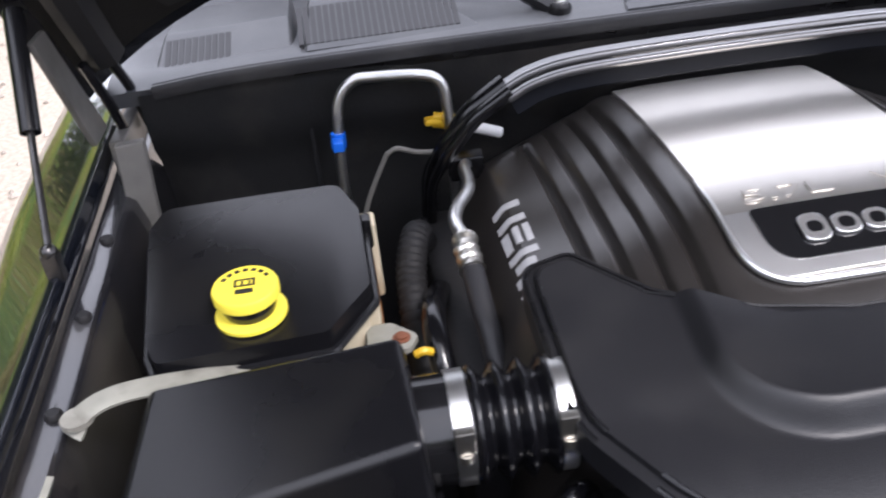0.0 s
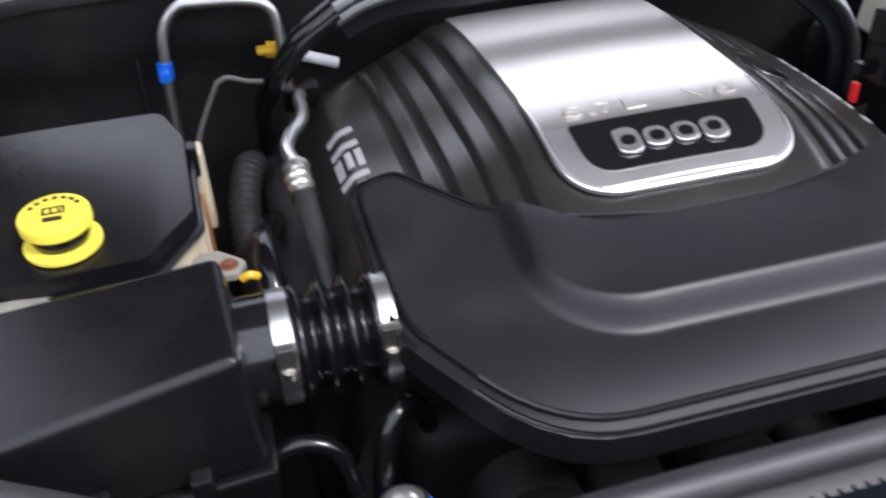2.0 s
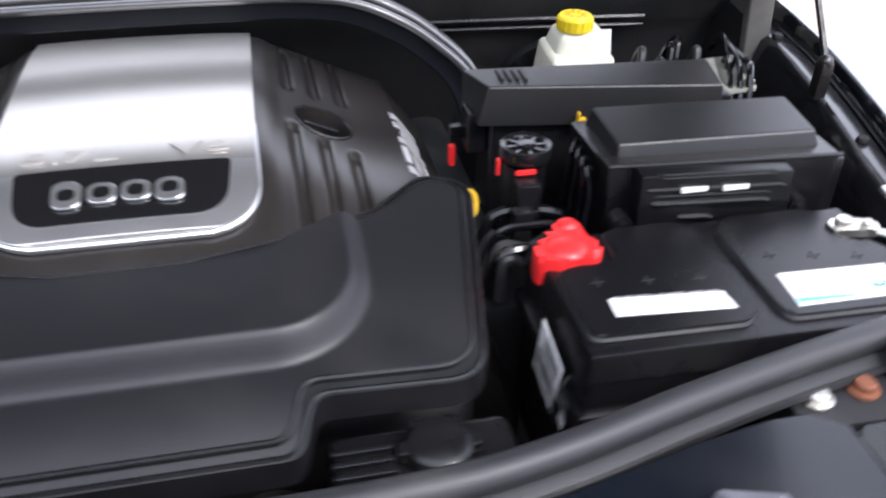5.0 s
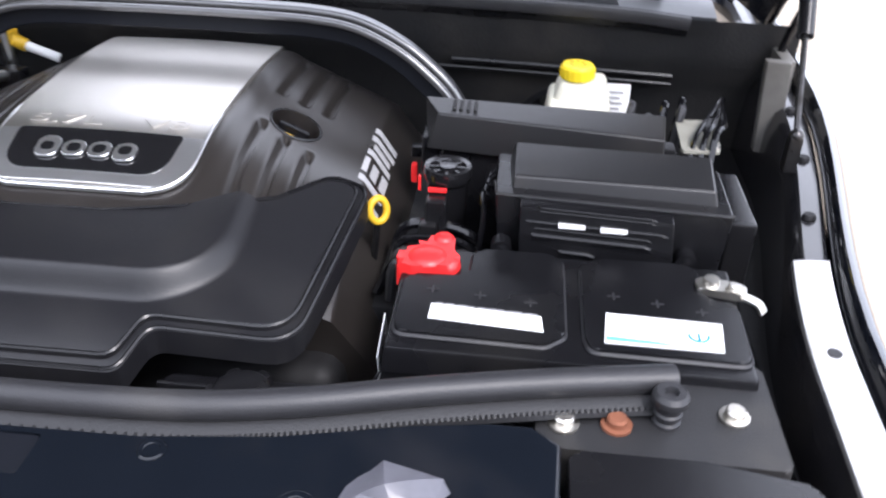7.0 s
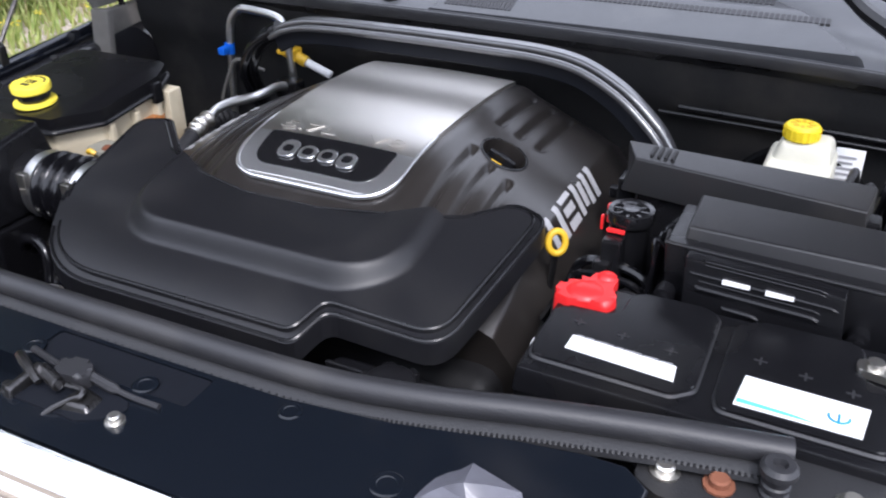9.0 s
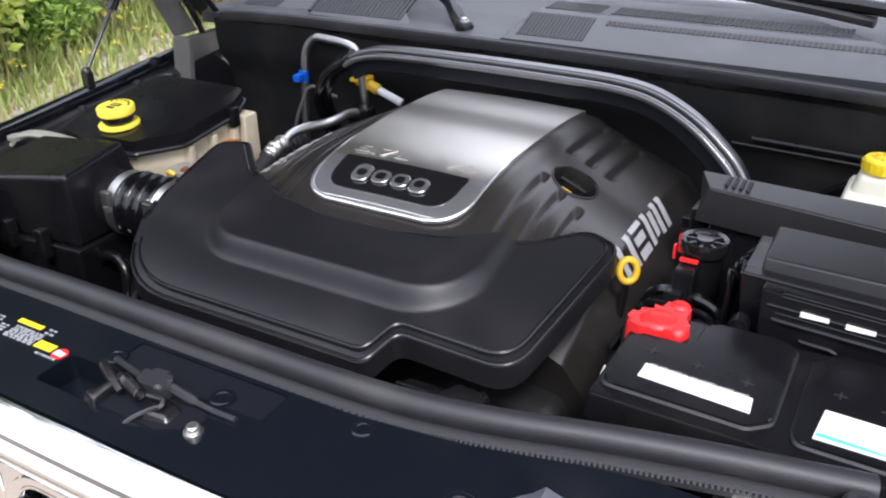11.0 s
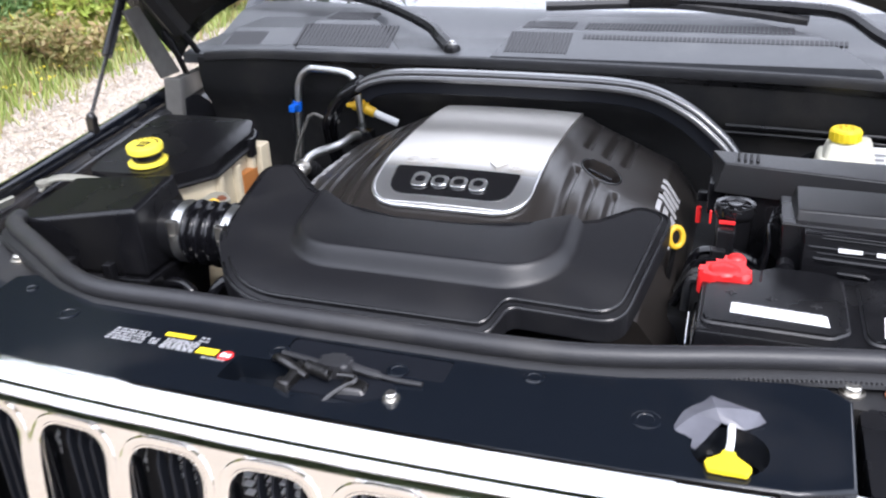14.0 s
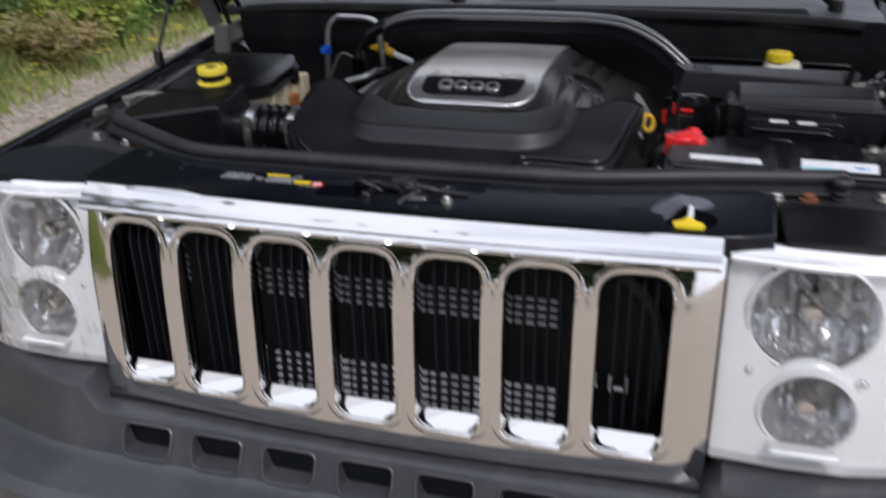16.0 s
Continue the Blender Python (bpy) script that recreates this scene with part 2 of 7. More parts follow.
def tube(bm, pts, r, seg=10, step=6, smooth=True):
    line = spline(pts, step) if smooth else [Vector(p) for p in pts]
    rings = []
    n = len(line)
    up = Vector((0.13, 0.21, 1)).normalized()
    for i, p in enumerate(line):
        d = (line[min(i + 1, n - 1)] - line[max(i - 1, 0)]).normalized()
        s = d.cross(up)
        if s.length < 0.05:
            s = d.cross(Vector((1, 0, 0)))
        s.normalize()
        up = s.cross(d).normalized()
        rr = r(i / (n - 1)) if callable(r) else r
        rings.append([bm.verts.new(p + (s * math.cos(2 * math.pi * k / seg) + up * math.sin(2 * math.pi * k / seg)) * rr) for k in range(seg)])
    for a, b in zip(rings, rings[1:]):
        for k in range(seg):
            bm.faces.new((a[k], a[(k + 1) % seg], b[(k + 1) % seg], b[k]))
    bm.faces.new(rings[0][::-1])
    bm.faces.new(rings[-1])


def sweep(bm, pts, profile, step=6, smooth=True):
    """A closed profile of (side, up) carried along a line, with up kept near z."""
    line = spline(pts, step) if smooth else [Vector(p) for p in pts]
    n = len(line)
    rings = []
    for i, p in enumerate(line):
        d = (line[min(i + 1, n - 1)] - line[max(i - 1, 0)]).normalized()
        s = Vector((d.y, -d.x, 0))
        s = s.normalized() if s.length > 0.02 else Vector((0, -1, 0))
        u = s.cross(d).normalized()
        u = u if u.z >= 0 else -u
        rings.append([bm.verts.new(p + s * a + u * b) for a, b in profile])
    k = len(profile)
    for a, b in zip(rings, rings[1:]):
        for j in range(k):
            bm.faces.new((a[j], a[(j + 1) % k], b[(j + 1) % k], b[j]))
    bm.faces.new(rings[0][::-1])
    bm.faces.new(rings[-1])


def lathe(bm, profile, seg=24, m=None):
    """A body turned about z from (radius, height) pairs."""
    rings = []
    made = []
    for r, z in profile:
        if r < 1e-6:
            v = bm.verts.new((0, 0, z))
            made.append(v)
            rings.append([v])
        else:
            ring = [bm.verts.new((r * math.cos(2 * math.pi * k / seg), r * math.sin(2 * math.pi * k / seg), z)) for k in range(seg)]
            made += ring
            rings.append(ring)
    for a, b in zip(rings, rings[1:]):
        for k in range(seg):
            if len(a) == 1 and len(b) == 1:
                continue
            if len(a) == 1:
                bm.faces.new((a[0], b[k], b[(k + 1) % seg]))
            elif len(b) == 1:
                bm.faces.new((a[k], a[(k + 1) % seg], b[0]))
            else:
                bm.faces.new((a[k], a[(k + 1) % seg], b[(k + 1) % seg], b[k]))
    for ring in (rings[0], rings[-1]):
        if len(ring) > 1:
            bm.faces.new(ring)
    if m is not None:
        bmesh.ops.transform(bm, matrix=m, verts=made)


def field(xs, ys, height, base):
    """A solid whose top is height(x, y) over a grid and whose underside is base(x, y)."""
    bm = bmesh.new()
    top = [[bm.verts.new((x, y, height(x, y))) for y in ys] for x in xs]
    bot = [[bm.verts.new((x, y, base(x, y))) for y in ys] for x in xs]
    nx, ny = len(xs), len(ys)
    for i in range(nx - 1):
        for j in range(ny - 1):
            bm.faces.new((top[i][j], top[i + 1][j], top[i + 1][j + 1], top[i][j + 1]))
            bm.faces.new((bot[i][j], bot[i][j + 1], bot[i + 1][j + 1], bot[i + 1][j]))
    for i in range(nx - 1):
        bm.faces.new((bot[i][0], bot[i + 1][0], top[i + 1][0], top[i][0]))
        bm.faces.new((top[i][-1], top[i + 1][-1], bot[i + 1][-1], bot[i][-1]))
    for j in range(ny - 1):
        bm.faces.new((top[0][j], top[0][j + 1], bot[0][j + 1], bot[0][j]))
        bm.faces.new((bot[-1][j], bot[-1][j + 1], top[-1][j + 1], top[-1][j]))
    return bm


def carved(bm, tool, operation="INTERSECT"):
    """The bmesh cut by the tool bmesh, as a mesh."""
    obs = []
    for b in (bm, tool):
        bmesh.ops.recalc_face_normals(b, faces=b.faces)
        me = bpy.data.meshes.new("cut")
        b.to_mesh(me)
        b.free()
        obs.append(new("cut", me))
    mod = obs[0].modifiers.new("cut", "BOOLEAN")
    mod.object, mod.operation, mod.solver = obs[1], operation, "EXACT"
    dg = bpy.context.evaluated_depsgraph_get()
    me = bpy.data.meshes.new_from_object(obs[0].evaluated_get(dg))
    for o in obs:
        bpy.data.objects.remove(o)
    return me


def lettering(body, size, depth, m):
    cu = bpy.data.curves.new("text", "FONT")
    cu.body, cu.size, cu.extrude, cu.align_x = body, size, depth, "CENTER"
    ob = new("text", cu)
    dg = bpy.context.evaluated_depsgraph_get()
    me = bpy.data.meshes.new_from_object(ob.evaluated_get(dg))
    bpy.data.objects.remove(ob)
    me.transform(m)
    return me


def smoothstep(a, b, x):
    t = min(1.0, max(0.0, (x - a) / (b - a)))
    return t * t * (3 - 2 * t)


def span(a, b, n):
    return [a + (b - a) * i / (n - 1) for i in range(n)]


def interp(x, pts):
    return float(np.interp(x, [p[0] for p in pts], [p[1] for p in pts]))


def bolt_mesh(bm, x, y, z, r=0.009, h=0.006):
    lathe(bm, [(0, 0), (r * 1.5, 0), (r * 1.5, h * 0.3), (r, h * 0.35), (r, h), (r * 0.8, h * 1.2), (0, h * 1.2)], 12, Matrix.Translation((x, y, z)))

# ---- ground, verge and greenery ----
GRAVEL = material("pale_gravel", (0.36, 0.305, 0.245), 0.9, vary=0.5, grain=38, bump=1.0, bump_scale=60, stain=(0.3, 0.27, 0.22), stain_scale=1.2, stain_amount=0.6)
SOIL = material("verge_soil", (0.11, 0.12, 0.04), 0.95, vary=0.4, grain=12, bump=1.0, bump_scale=30, stain=(0.16, 0.12, 0.06), stain_scale=0.8, stain_amount=0.7)


def leaf_material(name, colours):
    m = bpy.data.materials.new(name)
    m.use_nodes = True
    n, l, b = m.node_tree.nodes, m.node_tree.links, m.node_tree.nodes["Principled BSDF"]
    g = n.new("ShaderNodeNewGeometry")
    rp = n.new("ShaderNodeValToRGB")
    while len(rp.color_ramp.elements) < len(colours):
        rp.color_ramp.elements.new(0.5)
    for i, c in enumerate(colours):
        rp.color_ramp.elements[i].position = i / (len(colours) - 1)
        rp.color_ramp.elements[i].color = rgba(c)
    l.new(g.outputs["Random Per Island"], rp.inputs["Fac"])
    l.new(rp.outputs["Color"], b.inputs["Base Color"])
    b.inputs["Roughness"].default_value = 0.6
    b.inputs["Subsurface Weight"].default_value = 0.0
    tr = n.new("ShaderNodeBsdfTranslucent")
    l.new(rp.outputs["Color"], tr.inputs["Color"])
    mx = n.new("ShaderNodeMixShader")
    mx.inputs[0].default_value = 0.3
    l.new(b.outputs[0], mx.inputs[1])
    l.new(tr.outputs[0], mx.inputs[2])
    l.new(mx.outputs[0], n["Material Output"].inputs["Surface"])
    return m


LEAF = leaf_material("leaves", [(0.12, 0.22, 0.035), (0.24, 0.37, 0.06), (0.36, 0.48, 0.11), (0.17, 0.3, 0.055)])
DRYLEAF = leaf_material("half_dry_leaves", [(0.3, 0.2, 0.1), (0.36, 0.3, 0.12), (0.24, 0.28, 0.08), (0.42, 0.3, 0.18)])
DARKLEAF = leaf_material("dark_leaves", [(0.03, 0.045, 0.018), (0.055, 0.08, 0.03), (0.085, 0.11, 0.045)])
GRASSM = leaf_material("grass_blades", [(0.2, 0.28, 0.06), (0.32, 0.38, 0.1), (0.42, 0.4, 0.16), (0.24, 0.33, 0.08), (0.36, 0.26, 0.15)])
WARMLEAF = leaf_material("yellow_green_leaves", [(0.22, 0.3, 0.04), (0.34, 0.42, 0.07), (0.45, 0.48, 0.12), (0.25, 0.22, 0.07)])
BLUELEAF = leaf_material("grey_green_leaves", [(0.12, 0.22, 0.06), (0.2, 0.32, 0.12), (0.26, 0.36, 0.14)])
FLOWER = leaf_material("yellow_flowers", [(0.75, 0.6, 0.04), (0.8, 0.7, 0.12)])
BARK = material("bark", (0.12, 0.09, 0.06), 0.9, vary=0.3, bump=0.8, bump_scale=40)


def verge_x(y):
    return float(np.interp(y, [-6, 0, 1.8, 2.7, 3.6, 4.5, 5.5, 7, 14], [-2.5, -3.0, -3.45, -3.72, -4.0, -4.1, -4.12, -4.2, -4.7]))


bm = bmesh.new()
xs = [-400, -60, -14] + span(-11, 6, 70) + [9, 20, 60, 400]
ys = [-300, -40, -9] + span(-6, 14, 80) + [20, 40, 400]


def ground_z(x, y):
    d = verge_x(max(-6, min(14, y))) - x
    z = 0.012 * noise.noise(Vector((x * 3, y * 3, 0)))
    if d > 0:
        z += 0.35 * smoothstep(0.1, 5, d) + 0.06 * noise.noise(Vector((x, y, 3))) * smoothstep(0, 1, d)
    return z


gv = [[bm.verts.new((x, y, ground_z(x, y))) for y in ys] for x in xs]
for i in range(len(xs) - 1):
    for j in range(len(ys) - 1):
        f = bm.faces.new((gv[i][j], gv[i + 1][j], gv[i + 1][j + 1], gv[i][j + 1]))
        c = f.calc_center_median()
        f.material_index = 1 if c.x < verge_x(c.y) else 0
ground = part("ground", bm, GRAVEL)
ground.data.materials.append(SOIL)
tagged(ground, "pale gravel drive with a soil verge beyond", "ground", kind="structure")


def blade(verts, faces, p, h, w, lean, az):
    k = len(verts)
    d = Vector((math.cos(az), math.sin(az), 0))
    s = Vector((-d.y, d.x, 0)) * w
    p = Vector(p)
    mid, tip = p + d * lean * 0.4 * h + Vector((0, 0, h * 0.6)), p + d * lean * h + Vector((0, 0, h))
    verts += [p - s, p + s, mid + s * 0.7, mid - s * 0.7, tip]
    faces += [(k, k + 1, k + 2, k + 3), (k + 3, k + 2, k + 4)]


def leaf(verts, faces, p, size, rng):
    k = len(verts)
    p = Vector(p)
    a = Vector((rng.gauss(0, 1), rng.gauss(0, 1), rng.gauss(0.3, 0.6))).normalized()
    b = a.cross(Vector((rng.gauss(0, 1), rng.gauss(0, 1), rng.gauss(0, 1)))).normalized()
    c = a.cross(b) * size * 0.1
    verts += [p, p + a * size * 0.42 + b * size * 0.25 + c, p + a * size, p + a * size * 0.42 - b * size * 0.25 + c]
    faces += [(k, k + 1, k + 2), (k, k + 2, k + 3)]


def raw(name, verts, faces, mat, parent=None):
    me = bpy.data.meshes.new(name)
    me.from_pydata([tuple(v) for v in verts], [], faces)
    me.materials.append(mat)
    ob = new(name, me)
    if parent is not None:
        ob.parent = parent
        ob.location = -parent.location
    return ob


rng = random.Random(4)
V, F, VF, FF = [], [], [], []
for _ in range(60000):
    y = rng.uniform(-2.5, 12)
    d = abs(rng.gauss(0, 2.6)) + rng.uniform(0, 0.3)
    x = verge_x(y) - d + 0.12 * rng.gauss(0, 1)
    patch = noise.noise(Vector((x * 0.7, y * 0.7, 1)))
    if patch < -0.45 and d > 0.4:
        continue
    h = (0.1 + 0.35 * smoothstep(0.1, 1.6, d)) * rng.uniform(0.6, 1.3)
    p = (x, y, ground_z(x, y) - 0.01)
    blade(V, F, p, h, rng.uniform(0.005, 0.012) * (1 + 0.25 * d), rng.uniform(0.1, 0.7), rng.uniform(0, 6.28))
    if rng.random() < 0.022 and d > 0.25:
        for _k in range(7):
            leaf(VF, FF, (p[0] + rng.gauss(0, 0.02), p[1] + rng.gauss(0, 0.02), p[2] + h * rng.uniform(0.85, 1.1)), 0.03, rng)
STONEM = leaf_material("pebbles", [(0.26, 0.22, 0.18), (0.42, 0.37, 0.32), (0.52, 0.46, 0.4), (0.34, 0.28, 0.22)])
VS, FS = [], []
for _ in range(9000):
    y = rng.uniform(1.2, 8.5)
    x = verge_x(y) + abs(rng.gauss(0, 0.8)) - 0.15
    r = rng.uniform(0.008, 0.022)
    k = len(VS)
    c = Vector((x, y, ground_z(x, y) + r * 0.2))
    VS += [c + Vector((r * rng.uniform(0.7, 1.3), 0, 0)), c + Vector((0, r * rng.uniform(0.7, 1.3), 0)), c - Vector((r * rng.uniform(0.7, 1.3), 0, 0)), c - Vector((0, r * rng.uniform(0.7, 1.3), 0)), c + Vector((0.2 * r, 0.1 * r, r * 0.8))]
    FS += [(k, k + 1, k + 4), (k + 1, k + 2, k + 4), (k + 2, k + 3, k + 4), (k + 3, k, k + 4)]
tagged(raw("gravel", VS, FS, STONEM), "loose pale gravel stones along the verge", "gravel", kind="stuff")
tagged(raw("grass", V, F, GRASSM), "rough yellow-green verge grass, partly dry", "grass", kind="stuff")
tagged(raw("wild_flowers", VF, FF, FLOWER), "small yellow wild flowers in the verge grass", "wildflowers", kind="stuff")


def bush(x, y, r, h, n, mat, label, seed, stems=7, size=0.07, name="bush", girth=0.014):
    rg = random.Random(seed)
    z0 = ground_z(x, y)
    ob = thing(name, label, name, "roadside bushes" if name == "bush" else "roadside trees", (x, y, z0))
    bms = bmesh.new()
    V, F = [], []
    for s in range(stems):
        az = rg.uniform(0, 6.28)
        rr = r * rg.uniform(0.3, 0.95)
        top = Vector((x + rr * math.cos(az), y + rr * math.sin(az), z0 + h * rg.uniform(0.65, 1.0)))
        base = Vector((x + 0.06 * rg.gauss(0, 1), y + 0.06 * rg.gauss(0, 1), z0 - 0.03))
        mid = base.lerp(top, 0.5) + Vector((0, 0, 0.12 * h))
        tube(bms, [base, mid, top], lambda t: girth * (1 - 0.75 * t), 6, 4)
        for k in range(n // stems):
            t = rg.uniform(0.15, 1.05) ** 0.8
            p = base * (1 - t) ** 2 + mid * 2 * t * (1 - t) + top * t * t
            sp = 0.11 * h * (0.5 + t)
            leaf(V, F, p + Vector((rg.gauss(0, sp), rg.gauss(0, sp), rg.gauss(0, sp * 0.7))), size * rg.uniform(0.6, 1.5), rg)
    part("stem", bms, BARK, ob)
    raw("foliage", V, F, mat, ob)
    return ob


rgb = random.Random(11)
spots = []
for k in range(46):
    y = 0.4 + 10.5 * (k / 46) + rgb.uniform(-0.15, 0.15)
    d = (0.45, 1.1, 1.9, 0.75, 2.7, 1.5)[k % 6] + rgb.uniform(-0.15, 0.25)
    h = (0.3 + 0.42 * d) * rgb.uniform(0.8, 1.2)
    spots.append((d, y, 0.3 + 0.24 * d, min(h, 1.5), int(3200 + 1500 * d)))
for i, (d, y, r, h, n) in enumerate(spots):
    if noise.noise(Vector((y * 0.9, d * 0.8, 7))) < -0.32:
        continue
    bush(verge_x(y) - d, y, r, h, n, (LEAF, WARMLEAF, DRYLEAF, BLUELEAF)[i % 4], ("leafy bright green roadside bush growing from the verge", "yellow-green roadside weed with broad leaves", "brownish half-dry roadside weed with narrow leaves", "fine grey-green roadside shrub")[i % 4], 20 + i, 8, (0.062, 0.075, 0.05, 0.04)[i % 4])
for i, (d, y, r, h, n) in enumerate([(4.4, 4.4, 1.3, 2.6, 3200), (5.2, 6.5, 1.5, 3.0, 3200), (4.0, 7.6, 1.4, 2.8, 3000), (5.0, 9.5, 1.6, 3.4, 3200), (4.0, 11.5, 1.6, 3.4, 3200), (5.6, 2.8, 1.4, 2.6, 2600), (3.2, 13.0, 1.6, 3.6, 2600)]):
    bush(verge_x(y) - d, y, r, h, n, DARKLEAF, "tall dark green bush behind the verge", 80 + i, 9, 0.12)


for i, (x, y, r, h) in enumerate([(-19, -12, 3.4, 7.0), (-15, -13.5, 3.4, 7.5), (-11, -15, 3.2, 7.0), (-7, -15.5, 3.2, 7.6), (-3, -16, 3.2, 7.0), (1, -16.5, 3.0, 6.6), (5, -17, 3.0, 6.0), (-15, -6, 3.0, 6.5)]):
    bush(x, y, r, h, 4200, DARKLEAF, "tall dark green shrub across the drive", 90 + i, 9, 0.5)

for i, (x, y, r, h) in enumerate([(-9.8, 3.0, 2.4, 8.4), (-11, 6.2, 2.6, 8.8), (-10, 9.4, 2.6, 9.2), (-8.8, 12.6, 2.6, 9.0), (-11.5, 0.2, 2.4, 5.0), (-12.0, -3.0, 2.4, 3.6), (-13.5, 4.6, 2.6, 10.0), (-13.0, 8.0, 2.6, 10.5)]):
    bush(x, y, r, h, 5200, DARKLEAF, "tall dark green tree behind the verge", 120 + i, 11, 0.42, "tree", 0.11)

# ---- the car: body panels round the engine bay ----
GREYSTEEL = material("dull_grey_steel", (0.13, 0.125, 0.115), 0.5, metal=0.2, vary=0.2, stain=(0.05, 0.045, 0.04), stain_amount=0.7)
# pale metal colour holds the sky's reflection in the flange's black paint
FLANGE = material("sky_pale_flange", (0.5, 0.49, 0.48), 0.22, metal=0.9, vary=0.15, rough_vary=0.08, stain=(0.3, 0.27, 0.24), stain_amount=0.5)
car = thing("car", "black sport utility car with its bonnet open, standing on gravel", "car")


def rail_z(y):
    return interp(y, [(-0.1, 1.035), (0.0, 1.05), (0.2, 1.066), (0.5, 1.088), (0.85, 1.118), (1.1, 1.14), (1.5, 1.165)])


def wing_out(side, y):
    """How far the wing stands out beside the bay: the driver's side flares to the rear."""
    return 0.04 + 0.07 * smoothstep(0.3, 0.85, y) if side > 0 else 0.0


def fender(side):
    bm = bmesh.new()
    ys = span(-0.02, 1.5, 26)
    if side < 0:
        prof = [(0.742, -0.03), (0.744, -0.008), (0.75, 0.0), (0.757, -0.001), (0.764, -0.007), (0.785, -0.022), (0.82, -0.046), (0.86, -0.08), (0.89, -0.13), (0.91, -0.25), (0.92, -0.5), (0.915, -0.74), (0.9, -0.74), (0.87, -0.3), (0.8, -0.11)]
    else:
        prof = [(0.742, -0.03), (0.744, -0.008), (0.75, 0.0), (0.757, -0.001), (0.764, -0.008), (0.77, -0.025), (0.776, -0.06), (0.783, -0.12), (0.792, -0.25), (0.8, -0.5), (0.8, -0.74), (0.785, -0.74), (0.772, -0.3), (0.758, -0.1)]
    rings = [[bm.verts.new((wing_out(side, y) + side * (x + (0.045 * smoothstep(0.45, 1.0, y) - 0.1 * smoothstep(0.12, -0.05, y)) * (x > 0.8) * (x - 0.75) / 0.15), y, rail_z(y) + z)) for x, z in prof] for y in ys]
    k = len(prof)
    for a, b in zip(rings, rings[1:]):
        for j in range(k):
            bm.faces.new((a[j], a[(j + 1) % k], b[(j + 1) % k], b[j]))
    bm.faces.new(rings[0])
    bm.faces.new(rings[-1][::-1])
    wing = part("fender", bm, PAINT, car, "glossy black painted front wing", 50)
    bm = bmesh.new()
    prof = [(0.695, -0.2), (0.70, -0.065), (0.708, -0.034), (0.716, -0.026), (0.736, -0.025), (0.741, -0.028), (0.741, -0.06), (0.72, -0.2)]
    rings = [[bm.verts.new((wing_out(side, y) + side * x, y, rail_z(y) + z + 0.002 * noise.noise(Vector((x * 20, y * 12, 0))))) for x, z in prof] for y in span(0.12, 1.3, 40)]
    for a, b in zip(rings, rings[1:]):
        for j in range(len(prof)):
            bm.faces.new((a[j], a[(j + 1) % len(prof)], b[(j + 1) % len(prof)], b[j]))
    bm.faces.new(rings[0])
    bm.faces.new(rings[-1][::-1])
    part("inner_rail", bm, DUST, wing, "dusty black painted inner rail")
    return wing


wing_l, wing_r = fender(-1), fender(1)
for side in (-1, 1):
    for k in range(7 if side < 0 else 4):
        bm = bmesh.new()
        y = (0.22 if side < 0 else 0.56) + k * 0.13
        lathe(bm, [(0, 0), (0.008, 0), (0.008, 0.003), (0.006, 0.006), (0, 0.006)], 12, Matrix.Translation((side * 0.724 + wing_out(side, y), y, rail_z(y) - 0.026)))
        part("wing_bolt", bm, DARK, wing_l if side < 0 else wing_r)

# flange over the front of the driver's inner rail: black paint whose sky reflection is coloured in, with a black disc
# for its hole
bm = bmesh.new()
prof = [(0.7, -0.024), (0.702, -0.0205), (0.715, -0.019), (0.738, -0.018), (0.7395, -0.022), (0.72, -0.0245)]
rings = [[bm.verts.new((wing_out(1, y) + x, y, rail_z(y) + z)) for x, z in prof] for y in span(0.13, 0.47, 24)]
for a, b in zip(rings, rings[1:]):
    for j in range(len(prof)):
        bm.faces.new((a[j], a[(j + 1) % len(prof)], b[(j + 1) % len(prof)], b[j]))
bm.faces.new(rings[0])
bm.faces.new(rings[-1][::-1])
bmesh.ops.recalc_face_normals(bm, faces=bm.faces[:])
flange = part("flange", bm, FLANGE, wing_r, "black painted flange, its sky reflection put in as a pale metal colour")
bm = bmesh.new()
# flat black disc drawn in for the dark of the hole
lathe(bm, [(0, 0), (0.006, 0), (0.0068, 0.0012), (0.0055, 0.0016), (0, 0.0008)], 16, Matrix.Translation((wing_out(1, 0.328) + 0.722, 0.328, rail_z(0.328) - 0.0195)))
part("hole_disc", bm, INK, flange)

# inner walls and the floor of the bay
for b in ((-0.72, 0.755, -0.02, 1.02, 0.62, 0.66, 0.01), (-0.72, -0.70, 0.0, 1.0, 0.64, 1.0, 0.004), (0.735, 0.86, 0.0, 1.0, 0.64, 0.96, 0.004)):
    bm = bmesh.new()
    box(bm, *b)
    part("bay_liner", bm, DARK, car, "grimy black inner wall of the engine bay")
bm = bmesh.new()
box(bm, -0.8, 0.8, 0.1, 1.5, 0.0, 0.6, 0.02)
part("underbody", bm, DARK, car)

# firewall with its felt
bm = bmesh.new()
xs, zs = span(-0.70, 0.86, 64), span(0.64, 1.172, 22)
grid = [[bm.verts.new((x, 0.972 - 0.02 * smoothstep(1.02, 1.14, z) - 0.012 * smoothstep(1.07, 1.075, z) + 0.006 * noise.noise(Vector((x * 9, z * 9, 2))), z)) for z in zs] for x in xs]
for i in range(len(xs) - 1):
    for j in range(len(zs) - 1):
        bm.faces.new((grid[i][j], grid[i + 1][j], grid[i + 1][j + 1], grid[i][j + 1]))
bmesh.ops.solidify(bm, geom=bm.faces[:], thickness=-0.02)
